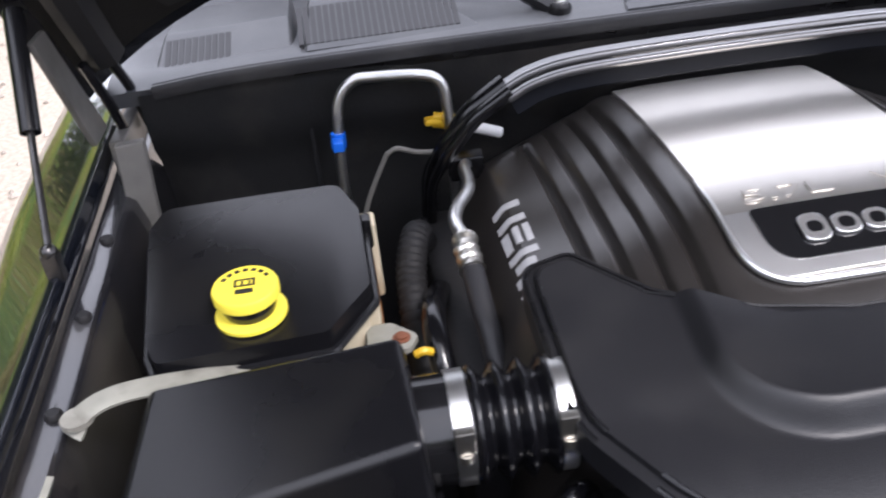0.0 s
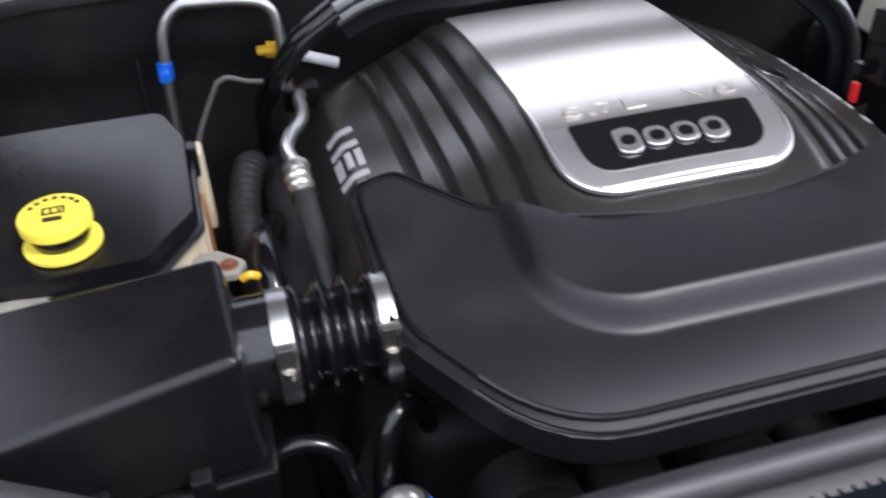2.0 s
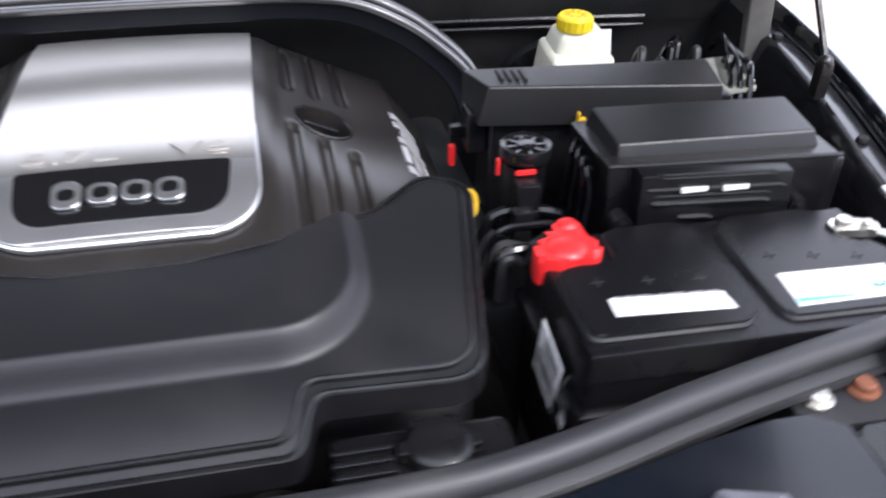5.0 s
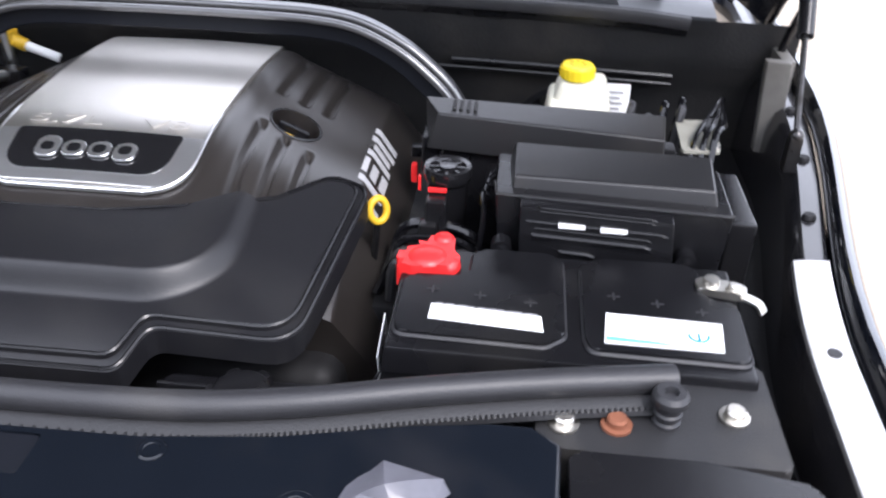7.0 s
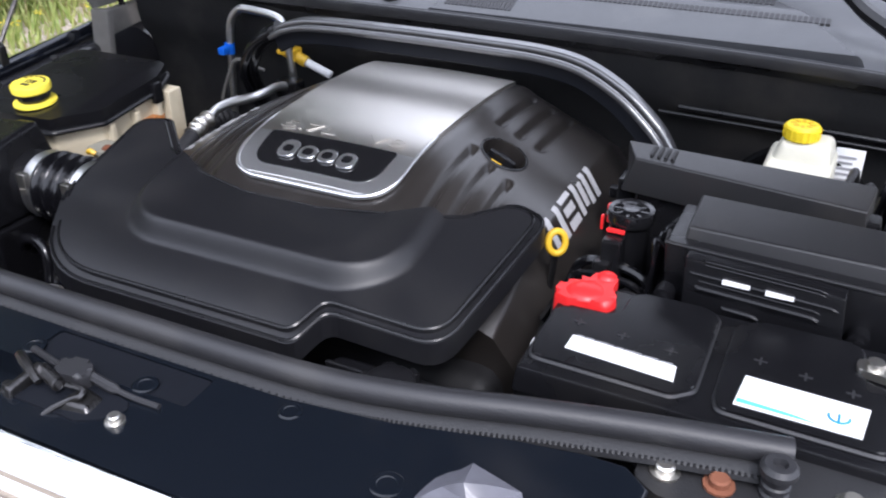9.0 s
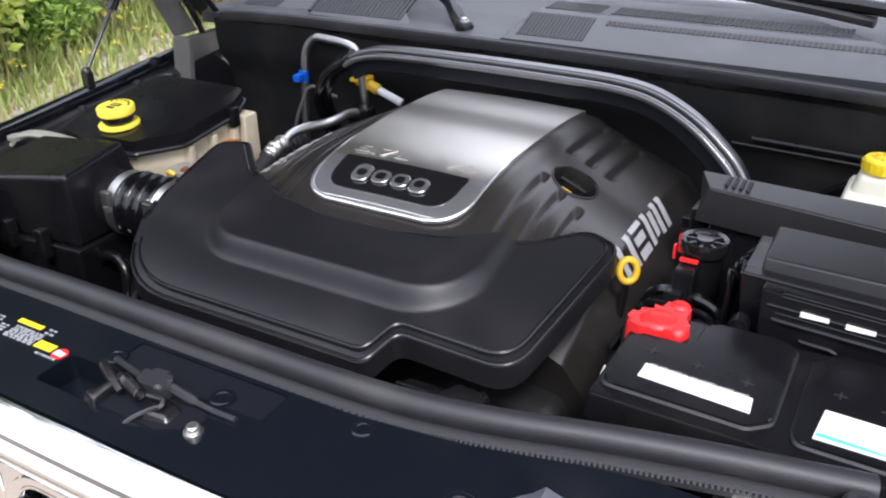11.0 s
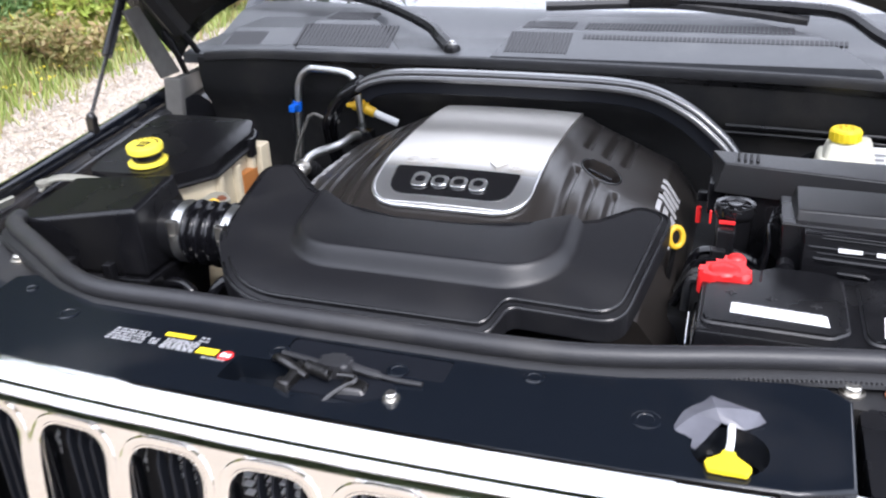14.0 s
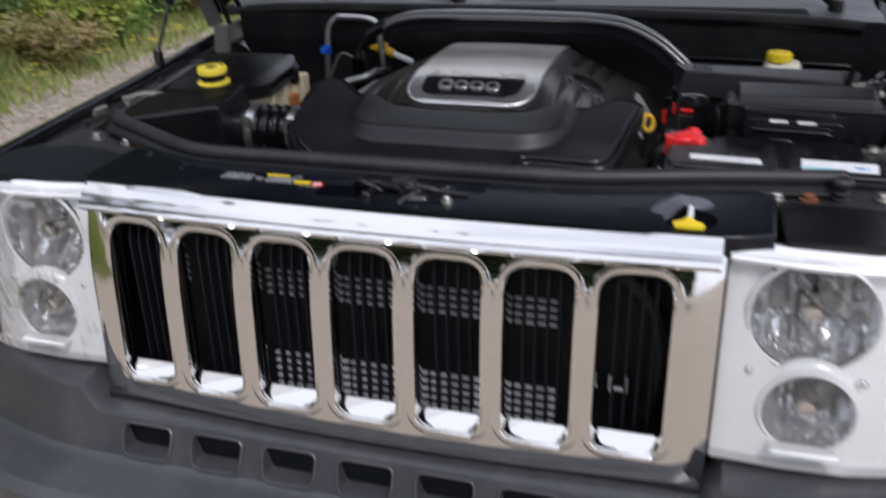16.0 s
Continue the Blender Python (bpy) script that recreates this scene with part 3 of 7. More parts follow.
firewall = part("firewall", bm, FIREWALL, car, "dark grey felt-covered firewall", 60)
bm = bmesh.new()
tube(bm, [(0.36, 0.946, 1.092), (0.5, 0.944, 1.09), (0.69, 0.944, 1.085)], 0.0045, 8)
part("ledge", bm, SATIN, firewall, "thin black ledge")
bm = bmesh.new()
tube(bm, [(0.33, 0.948, 1.08), (0.5, 0.946, 1.077), (0.69, 0.946, 1.072)], 0.003, 8)
part("ledge", bm, SATIN, firewall)
bm = bmesh.new()
tube(bm, [(-0.5, 0.955, 0.95), (-0.497, 0.95, 1.12), (-0.49, 0.948, 1.132), (-0.4, 0.946, 1.137), (-0.3, 0.946, 1.134)], 0.0028, 8, smooth=False)
part("seam", bm, INK, firewall, "black seam of the felt panel")


# cowl: grey plastic with raised vent boxes and a black seal along its front
bm = field(span(-0.74, 0.74, 75), span(0.945, 1.31, 30),
           lambda x, y: 1.186 + 0.012 * smoothstep(0.92, 1.0, y) + 0.036 * smoothstep(1.08, 1.22, y) - 0.014 * (x / 0.74) ** 2,
           lambda x, y: 1.17 + 0.036 * smoothstep(1.08, 1.22, y) - 0.014 * (x / 0.74) ** 2)
cowl = part("cowl", bm, COWL, car, "grey plastic cowl with vent grilles below the windscreen")
bm = bmesh.new()
pts = [(-0.68, 0.945, 1.178), (-0.58, 0.944, 1.186), (-0.4, 0.94, 1.19), (0.0, 0.935, 1.192), (0.4, 0.935, 1.188), (0.6, 0.935, 1.182), (0.7, 0.935, 1.174)]
sweep(bm, pts, [(-0.004, -0.008), (-0.004, 0.003), (0.0, 0.005), (0.004, 0.002), (0.006, 0.005), (0.011, 0.005), (0.014, -0.001), (0.012, -0.012), (0.0, -0.016)])
part("cowl_seal", bm, RUBBER, cowl, "ribbed black rubber seal along the cowl's edge")
# black channel under the seal
bm = bmesh.new()
sweep(bm, [(x, y + 0.012, z - 0.014) for x, y, z in pts], [(-0.01, -0.012), (-0.01, 0.01), (0.012, 0.008), (0.014, 0.0), (0.01, -0.012)])
part("drip_channel", bm, SATIN, cowl, "black channel below the seal")


def ramp_slots(x0, x1, y0, y1, n, height):
    """A row of black bars along a sloping top, drawn in for the shade inside vent slots."""
    bm = bmesh.new()
    for k in range(n):
        x = x0 + (x1 - x0) * (k + 0.5) / n
        w = (x1 - x0) / n * 0.37
        za, zb = height(x, y0) + 0.0012, height(x, y1) + 0.0012
        vs = [bm.verts.new(p) for p in ((x - w, y0, za), (x + w, y0, za), (x + w, y1, zb), (x - w, y1, zb), (x - w, y0, za - 0.004), (x + w, y0, za - 0.004), (x + w, y1, zb - 0.004), (x - w, y1, zb - 0.004))]
        for f in ((0, 1, 2, 3), (7, 6, 5, 4), (0, 4, 5, 1), (1, 5, 6, 2), (2, 6, 7, 3), (3, 7, 4, 0)):
            bm.faces.new([vs[i] for i in f])
    part("vent_grille", bm, INK, cowl, "vent grille, the shade in its slots drawn as black bars")


def ramp_box(x0, x1, sx0, sx1, yf, yb, zf, zb, drop):
    """A vent housing: a long ramp rising to a crest, with sloping ends."""

    def height(x, y):
        t = min(1.0, max(0.0, (y - yf) / 0.085))
        return zf + (zb - zf) * t + 0.03 * max(0.0, y - yf - 0.085) - drop * (x - x0) / (x1 - x0)

    def top(x, y):
        e = min(smoothstep(x0 + sx0 * (y - yf) - 0.0, x0 + sx0 * (y - yf) + 0.02, x), 1 - smoothstep(x1 + sx1 * (y - yf) - 0.02, x1 + sx1 * (y - yf), x))
        e *= 1 - smoothstep(yb + 0.005, yb + 0.04, y)
        return 1.17 + (height(x, y) - 1.17) * e

    bm = field(span(min(x0, x0 + sx0 * 0.3) - 0.01, max(x1, x1 + sx1 * 0.3) + 0.01, 120), span(yf, yb + 0.051, 62), top, lambda x, y: 1.16)
    part("vent_housing", bm, COWL, cowl, "", 22)
    return height


hr = ramp_box(-0.09, 0.61, 0.3, -1.0, 0.958, 1.16, 1.194, 1.227, -0.003)
ramp_slots(-0.05, 0.07, 0.972, 1.034, 18, hr)
ramp_slots(0.09, 0.545, 1.018, 1.03, 58, hr)
ramp_slots(-0.035, 0.065, 1.058, 1.11, 15, hr)
ramp_slots(0.085, 0.46, 1.058, 1.105, 50, hr)
hl = ramp_box(-0.505, -0.238, 0.1, -0.9, 0.972, 1.16, 1.19, 1.23, -0.002)
ho = ramp_box(-0.7, -0.49, 0.1, 0.0, 0.976, 1.16, 1.178, 1.208, -0.006)
ramp_slots(-0.672, -0.585, 0.99, 1.045, 10, ho)
ramp_slots(-0.497, -0.285, 0.982, 1.045, 24, hl)
ramp_slots(-0.46, -0.36, 1.07, 1.13, 16, hl)

# windscreen, dark and reflecting the sky
bm = bmesh.new()
grid = []
for i, x in enumerate(span(-0.74, 0.74, 33)):
    row = []
    for t in span(0, 1, 10):
        row.append(bm.verts.new((x * (1 - 0.12 * t), 1.205 + 0.13 * (x / 0.74) ** 2 + 0.66 * t, 1.236 + 0.6 * t - 0.022 * (x / 0.74) ** 2)))
    grid.append(row)
for i in range(32):
    for j in range(9):
        bm.faces.new((grid[i][j], grid[i + 1][j], grid[i + 1][j + 1], grid[i][j + 1]))
bmesh.ops.solidify(bm, geom=bm.faces[:], thickness=0.006)
windscreen = part("windscreen", bm, GLASS, car, "dark windscreen reflecting the cloudy sky", 60)
for side in (-1, 1):
    bm = bmesh.new()
    tube(bm, [(side * 0.79, 1.28, 1.1), (side * 0.785, 1.38, 1.24), (side * 0.71, 1.99, 1.83)], 0.028, 8)
    part("windscreen_pillar", bm, PAINT, car)


def wiper(name, arm, blade_pts):
    ob = thing(name, "black windscreen wiper resting below the windscreen", "wiper", "windscreen wipers", arm[0])
    bm = bmesh.new()
    tube(bm, arm, lambda t: 0.014 - 0.005 * t, 8)
    part("arm", bm, SATIN, ob)
    bm = bmesh.new()
    lathe(bm, [(0, -0.02), (0.016, -0.02), (0.017, 0.004), (0.013, 0.011), (0.0, 0.012)], 18, Matrix.Translation(arm[0]))
    part("pivot_cap", bm, PLASTIC, ob)
    bm = bmesh.new()
    bolt_mesh(bm, arm[0][0], arm[0][1], arm[0][2] + 0.011, 0.006, 0.006)
    part("pivot_nut", bm, TUBEALU, ob, "bright nut")
    bm = bmesh.new()
    tube(bm, blade_pts, 0.0095, 8)
    part("blade", bm, RUBBER, ob)
    bm = bmesh.new()
    c = Vector(arm[-1])
    q = look(c, blade_pts[-1])
    box(bm, -0.014, 0.014, -0.012, 0.012, -0.06, 0.05, 0.005, m=q)
    part("clip", bm, PLASTIC, ob)


wiper("wiper", [(0.652, 1.0, 1.2), (0.63, 1.015, 1.218), (0.59, 1.04, 1.236), (0.54, 1.1, 1.258), (0.47, 1.13, 1.262), (0.394, 1.15, 1.262), (0.3, 1.165, 1.264), (0.213, 1.17, 1.265)], [(0.482, 1.13, 1.24), (0.36, 1.155, 1.25), (0.213, 1.17, 1.258), (-0.007, 1.145, 1.253)])
wiper("wiper", [(-0.155, 0.985, 1.196), (-0.185, 1.01, 1.212), (-0.228, 1.05, 1.229), (-0.346, 1.13, 1.25), (-0.44, 1.175, 1.258), (-0.526, 1.2, 1.262)], [(-0.38, 1.18, 1.25), (-0.526, 1.21, 1.255), (-0.721, 1.24, 1.247)])

# open bonnet, seen from below
HOOD_A = radians(47)


def hood_pt(x, s, lift=0.0):
    """A point of the bonnet: s metres along it from its rear corner."""
    return Vector((x, 1.0 - s * math.cos(HOOD_A) - lift * math.sin(HOOD_A), 1.145 + s * math.sin(HOOD_A) - lift * math.cos(HOOD_A)))


bonnet = thing("bonnet", "open black bonnet held up by gas struts", "bonnet", at=(0, 1.0, 1.145))
bm = bmesh.new()
rows = []
for u in span(-1, 1, 41):
    x = 0.02 + 0.81 * u
    s0 = 0.27 * (1 - abs(u) ** 3.3)
    s1 = 1.03 - 0.06 * u ** 2
    rows.append([bm.verts.new(hood_pt(x, s0 + (s1 - s0) * t, -0.035 * (1 - u ** 4))) for t in span(0, 1, 24)])
for a, b in zip(rows, rows[1:]):
    for j in range(23):
        bm.faces.new((a[j], a[j + 1], b[j + 1], b[j]))
bmesh.ops.solidify(bm, geom=bm.faces[:], thickness=0.012)
part("outer_skin", bm, PAINT, bonnet, "glossy black bonnet skin", 60)
bm = bmesh.new()
rows = []
for x in span(-0.76, 0.76, 31):
    s0 = 0.27 * (1 - abs(x / 0.79) ** 3.3) + 0.03
    s1 = 1.0 - 0.06 * (x / 0.79) ** 2
    rows.append([bm.verts.new(hood_pt(x, s0 + (s1 - s0) * t, -0.018 * (1 - (x / 0.79) ** 4) + 0.003 * noise.noise(Vector((x * 9, t * 9, 0))))) for t in span(0, 1, 20)])
for a, b in zip(rows, rows[1:]):
    for j in range(19):
        bm.faces.new((a[j], a[j + 1], b[j + 1], b[j]))
bmesh.ops.solidify(bm, geom=bm.faces[:], thickness=0.006)
part("liner", bm, LINER, bonnet, "matt black felt liner under the bonnet", 60)
bm = bmesh.new()
for pts in ([(-0.72, 0.12), (-0.7, 0.94)], [(0.72, 0.12), (0.7, 0.94)], [(-0.7, 0.94), (0.7, 0.94)], [(-0.62, 0.24), (-0.4, 0.32), (0.0, 0.34), (0.4, 0.32), (0.62, 0.24)], [(-0.4, 0.34), (-0.2, 0.94)], [(0.4, 0.34), (0.2, 0.94)]):
    tube(bm, [hood_pt(x, s, -0.008) for x, s in pts], 0.026, 8)
part("inner_frame", bm, ROUGHP, bonnet, "black ribbed underside of the bonnet")


def strut(side):
    o = 0.04 if side > 0 else 0.0
    ob = thing("gas_strut", "black gas strut with a bright rod holding the bonnet", "gas strut", "bonnet struts", (side * 0.752 + o, 0.655, 1.1))
    a, j, b = Vector((side * 0.752 + o, 0.655, 1.125)), Vector((side * 0.762 + o, 0.745, 1.222)), Vector((side * 0.77 + o, 0.83, 1.318))
    bm = bmesh.new()
    tube(bm, [a, j], 0.004, 8, smooth=False)
    part("rod", bm, GREASY, ob, "thin steel rod")
    bm = bmesh.new()
    tube(bm, [j - (b - j) * 0.05, b], 0.0105, 12, smooth=False)
    part("cylinder", bm, SATIN, ob)
    bm = bmesh.new()
    bmesh.ops.create_uvsphere(bm, u_segments=12, v_segments=8, radius=0.009, matrix=Matrix.Translation(a))
    box(bm, -0.008, 0.008, -0.008, 0.008, -0.045, 0.0, 0.002, m=Matrix.Translation(a))
    part("ball_joint", bm, GREASY, ob)


strut(-1)
strut(1)
for side in (-1, 1):
    bm = bmesh.new()
    o = wing_out(side, 0.85)
    hexa(bm, [(side * 0.722 + o, 0.825, 1.02), (side * 0.69 + o, 0.835, 1.02), (side * 0.69 + o, 0.85, 1.02), (side * 0.722 + o, 0.84, 1.02)], [(side * 0.716 + o, 0.835, 1.152), (side * 0.684 + o, 0.845, 1.15), (side * 0.684 + o, 0.86, 1.15), (side * 0.716 + o, 0.85, 1.152)], 0.003)
    base = part("hinge", bm, GREYSTEEL, car, "grey steel bonnet hinge bolted to the wing")
    bm = bmesh.new()
    box(bm, side * 0.725 + o - 0.01, side * 0.725 + o + 0.01, 0.88, 1.0, 1.085, 1.14, 0.004)
    part("foot", bm, GREYSTEEL, base)
    if side < 0:
        bm = bmesh.new()
        hexa(bm, [(side * 0.748 + o - 0.004, 0.872, 1.14), (side * 0.748 + o + 0.004, 0.872, 1.14), (side * 0.748 + o + 0.004, 0.935, 1.14), (side * 0.748 + o - 0.004, 0.935, 1.14)],
             [(side * 0.756 + o - 0.004, 0.8, 1.29), (side * 0.756 + o + 0.004, 0.8, 1.29), (side * 0.756 + o + 0.004, 0.85, 1.29), (side * 0.756 + o - 0.004, 0.85, 1.29)], 0.003)
        part("arm", bm, GREYSTEEL, base)
    for pts in ([(side * 0.722 + o, 0.93, 1.12), (side * 0.727 + o, 0.915, 1.17), (side * 0.737 + o, 0.89, 1.235)], [(side * 0.705 + o, 0.98, 1.12), (side * 0.71 + o, 0.955, 1.18), (side * 0.716 + o, 0.91, 1.24)]):
        bm = bmesh.new()
        tube(bm, pts, 0.0065, 8)
        part("link", bm, SATIN, base)

# ---- front end ----
GX = 0.442
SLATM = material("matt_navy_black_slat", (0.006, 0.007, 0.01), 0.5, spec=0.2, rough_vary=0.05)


def face_y(x, z):
    """The grille's face: bowed in plan, leaning back upwards."""
    return -0.058 + 0.022 * (x / 0.44) ** 2 + 0.06 * (z - 0.92) + 1.15 * max(0.0, z - 0.93) ** 2 + 3.0 * max(0.0, 0.785 - z) ** 2 + 5.0 * max(0.0, abs(x) - 0.408) ** 2


grille = thing("grille", "polished chrome grille with seven upright slots", "grille", at=(0, -0.03, 0.8))
bm = bmesh.new()
xs = span(-0.452, 0.452, 221)
n = len(xs)
zs = span(0.744, 1.055, 17)
ft = [[bm.verts.new((x, face_y(x, z), z)) for z in zs] for x in xs]
bk = [[bm.verts.new((x, face_y(x, z) + 0.03, z)) for z in zs] for x in xs]
for i in range(n - 1):
    for j in range(16):
        bm.faces.new((ft[i][j], ft[i + 1][j], ft[i + 1][j + 1], ft[i][j + 1]))
        bm.faces.new((bk[i][j], bk[i][j + 1], bk[i + 1][j + 1], bk[i + 1][j]))
    bm.faces.new((bk[i][0], bk[i + 1][0], ft[i + 1][0], ft[i][0]))
    bm.faces.new((ft[i][-1], ft[i + 1][-1], bk[i + 1][-1], bk[i][-1]))
for j in range(16):
    bm.faces.new((ft[0][j], ft[0][j + 1], bk[0][j + 1], bk[0][j]))
    bm.faces.new((bk[-1][j], bk[-1][j + 1], ft[-1][j + 1], ft[-1][j]))
tool = bmesh.new()
SLOTS = [(k - 3) * 0.1185 - 0.004 for k in range(7)]
for c in SLOTS:
    o = rounded([(c - 0.045, 0.786), (c + 0.045, 0.786), (c + 0.045, 1.03), (c - 0.045, 1.03)], [0.026, 0.026, 0.032, 0.032], 8)
    a = [tool.verts.new((x, -0.15, z)) for x, z in o]
    b = [tool.verts.new((x, 0.1, z)) for x, z in o]
    tool.faces.new(a)
    tool.faces.new(b[::-1])
    for i in range(len(o)):
        tool.faces.new((a[i], b[i], b[(i + 1) % len(o)], a[(i + 1) % len(o)]))
finish("face", carved(bm, tool, "DIFFERENCE"), CHROME, grille, "", 30)
# raised rim round each slot and its bright lower sill
for c in SLOTS:
    bm = bmesh.new()
    o = rounded([(c - 0.049, 0.783), (c + 0.049, 0.783), (c + 0.049, 1.033), (c - 0.049, 1.033)], [0.03, 0.03, 0.036, 0.036], 9)
    ring = []
    for k, (x, z) in enumerate(o):
        before, after = Vector(o[k - 1]), Vector(o[(k + 1) % len(o)])
        d = (after - before).normalized()
        u = Vector((d.y, 0, -d.x))
        p = Vector((x, face_y(x, z), z))
        ring.append([bm.verts.new(p + u * a + Vector((0, b, 0))) for a, b in ((0.0095, 0.002), (0.0085, -0.0004), (0.0055, -0.0014), (0.0012, -0.0016), (-0.0025, 0.0004), (-0.0052, 0.006), (-0.0065, 0.024), (0.003, 0.024))])
    for i in range(len(ring)):
        a, b = ring[i], ring[(i + 1) % len(ring)]
        for k in range(8):
            bm.faces.new((a[k], a[(k + 1) % 8], b[(k + 1) % 8], b[k]))
    rim = part("slot_rim", bm, CHROME, grille)
    bm = bmesh.new()
    yb = face_y(c, 0.78)
    hexa(bm, [(c - 0.036, yb - 0.003, 0.778), (c + 0.036, yb - 0.003, 0.778), (c + 0.04, yb + 0.03, 0.779), (c - 0.04, yb + 0.03, 0.779)],
         [(c - 0.037, yb - 0.002, 0.784), (c + 0.037, yb - 0.002, 0.784), (c + 0.042, yb + 0.03, 0.803), (c - 0.042, yb + 0.03, 0.803)], 0.005, 3)
    part("sill", bm, CHROME, rim)
    for k in range(4):
        bm = bmesh.new()
        x = c - 0.024 + k * 0.016
        y = face_y(x, 0.93) + 0.026
        for z0, z1, d in ((0.998, 1.03, 0.012), (0.795, 0.999, 0.0)):
            hexa(bm, [(x - 0.0016, y + 0.002, z0), (x + 0.0016, y + 0.002, z0), (x + 0.0016, y + 0.014, z0), (x - 0.0016, y + 0.014, z0)],
                 [(x - 0.0016, y + 0.002 + d, z1), (x + 0.0016, y + 0.002 + d, z1), (x + 0.0016, y + 0.016 + d, z1), (x - 0.0016, y + 0.016 + d, z1)], 0.0006, 1)
        part("slat", bm, SLATM, rim, "thin upright black slat")
# stepped top strip
bm = bmesh.new()
prof = [(-0.039, 1.045), (-0.046, 1.053), (-0.043, 1.058), (-0.042, 1.061), (-0.034, 1.065), (-0.032, 1.069), (-0.02, 1.076), (-0.012, 1.0795), (-0.006, 1.08), (-0.003, 1.076), (-0.004, 1.05)]
rings = []
for x in span(-GX - 0.004, GX + 0.004, 41):
    off = 0.014 * (x / 0.44) ** 2
    rings.append([bm.verts.new((x, y + off * (1 if y < -0.013 else 0.8), z)) for y, z in prof])
for a, b in zip(rings, rings[1:]):
    for j in range(len(prof)):
        bm.faces.new((a[j], a[(j + 1) % len(prof)], b[(j + 1) % len(prof)], b[j]))
bm.faces.new(rings[0])
bm.faces.new(rings[-1][::-1])
part("top_strip", bm, CHROME, grille, "ribbed chrome strip along the top", 25)

# radiator behind
radiator = thing("radiator", "dark radiator with fine fins behind the grille", "radiator", at=(0, 0.06, 0.66))
bm = bmesh.new()
box(bm, -0.42, 0.42, 0.066, 0.1, 0.66, 1.04, 0.004)
part("core", bm, DARK, radiator)
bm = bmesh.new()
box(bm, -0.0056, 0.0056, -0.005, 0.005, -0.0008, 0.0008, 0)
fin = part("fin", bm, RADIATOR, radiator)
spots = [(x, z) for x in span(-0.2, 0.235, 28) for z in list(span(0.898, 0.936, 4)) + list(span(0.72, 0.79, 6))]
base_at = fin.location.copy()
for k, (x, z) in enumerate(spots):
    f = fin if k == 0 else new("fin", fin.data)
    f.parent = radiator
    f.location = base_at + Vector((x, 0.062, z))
bm = bmesh.new()
box(bm, 0.318, 0.324, 0.04, 0.05, 0.815, 0.838, 0.002)
box(bm, 0.338, 0.344, 0.04, 0.05, 0.815, 0.838, 0.002)
box(bm, 0.318, 0.344, 0.044, 0.05, 0.815, 0.82, 0.002)
part("sensor", bm, WHITE, radiator, "small pale square fitting")
bm = bmesh.new()
tube(bm, [(0.32, 0.05, 1.0), (0.37, 0.045, 0.95), (0.385, 0.045, 0.86), (0.37, 0.05, 0.78)], 0.009, 8)
part("hose", bm, RUBBER, radiator)


# headlights
LAMPX = [(0.0, 0.456, -0.034), (0.3, 0.54, -0.036), (0.55, 0.62, -0.03), (0.75, 0.69, -0.012), (0.9, 0.752, 0.02), (1.0, 0.795, 0.062)]

LAMPS = [(0.56, 0.978, 0.073), (0.568, 0.855, 0.055)]


def lamp_xy(u):
    return float(np.interp(u, [p[0] for p in LAMPX], [p[1] for p in LAMPX])), float(np.interp(u, [p[0] for p in LAMPX], [p[2] for p in LAMPX]))


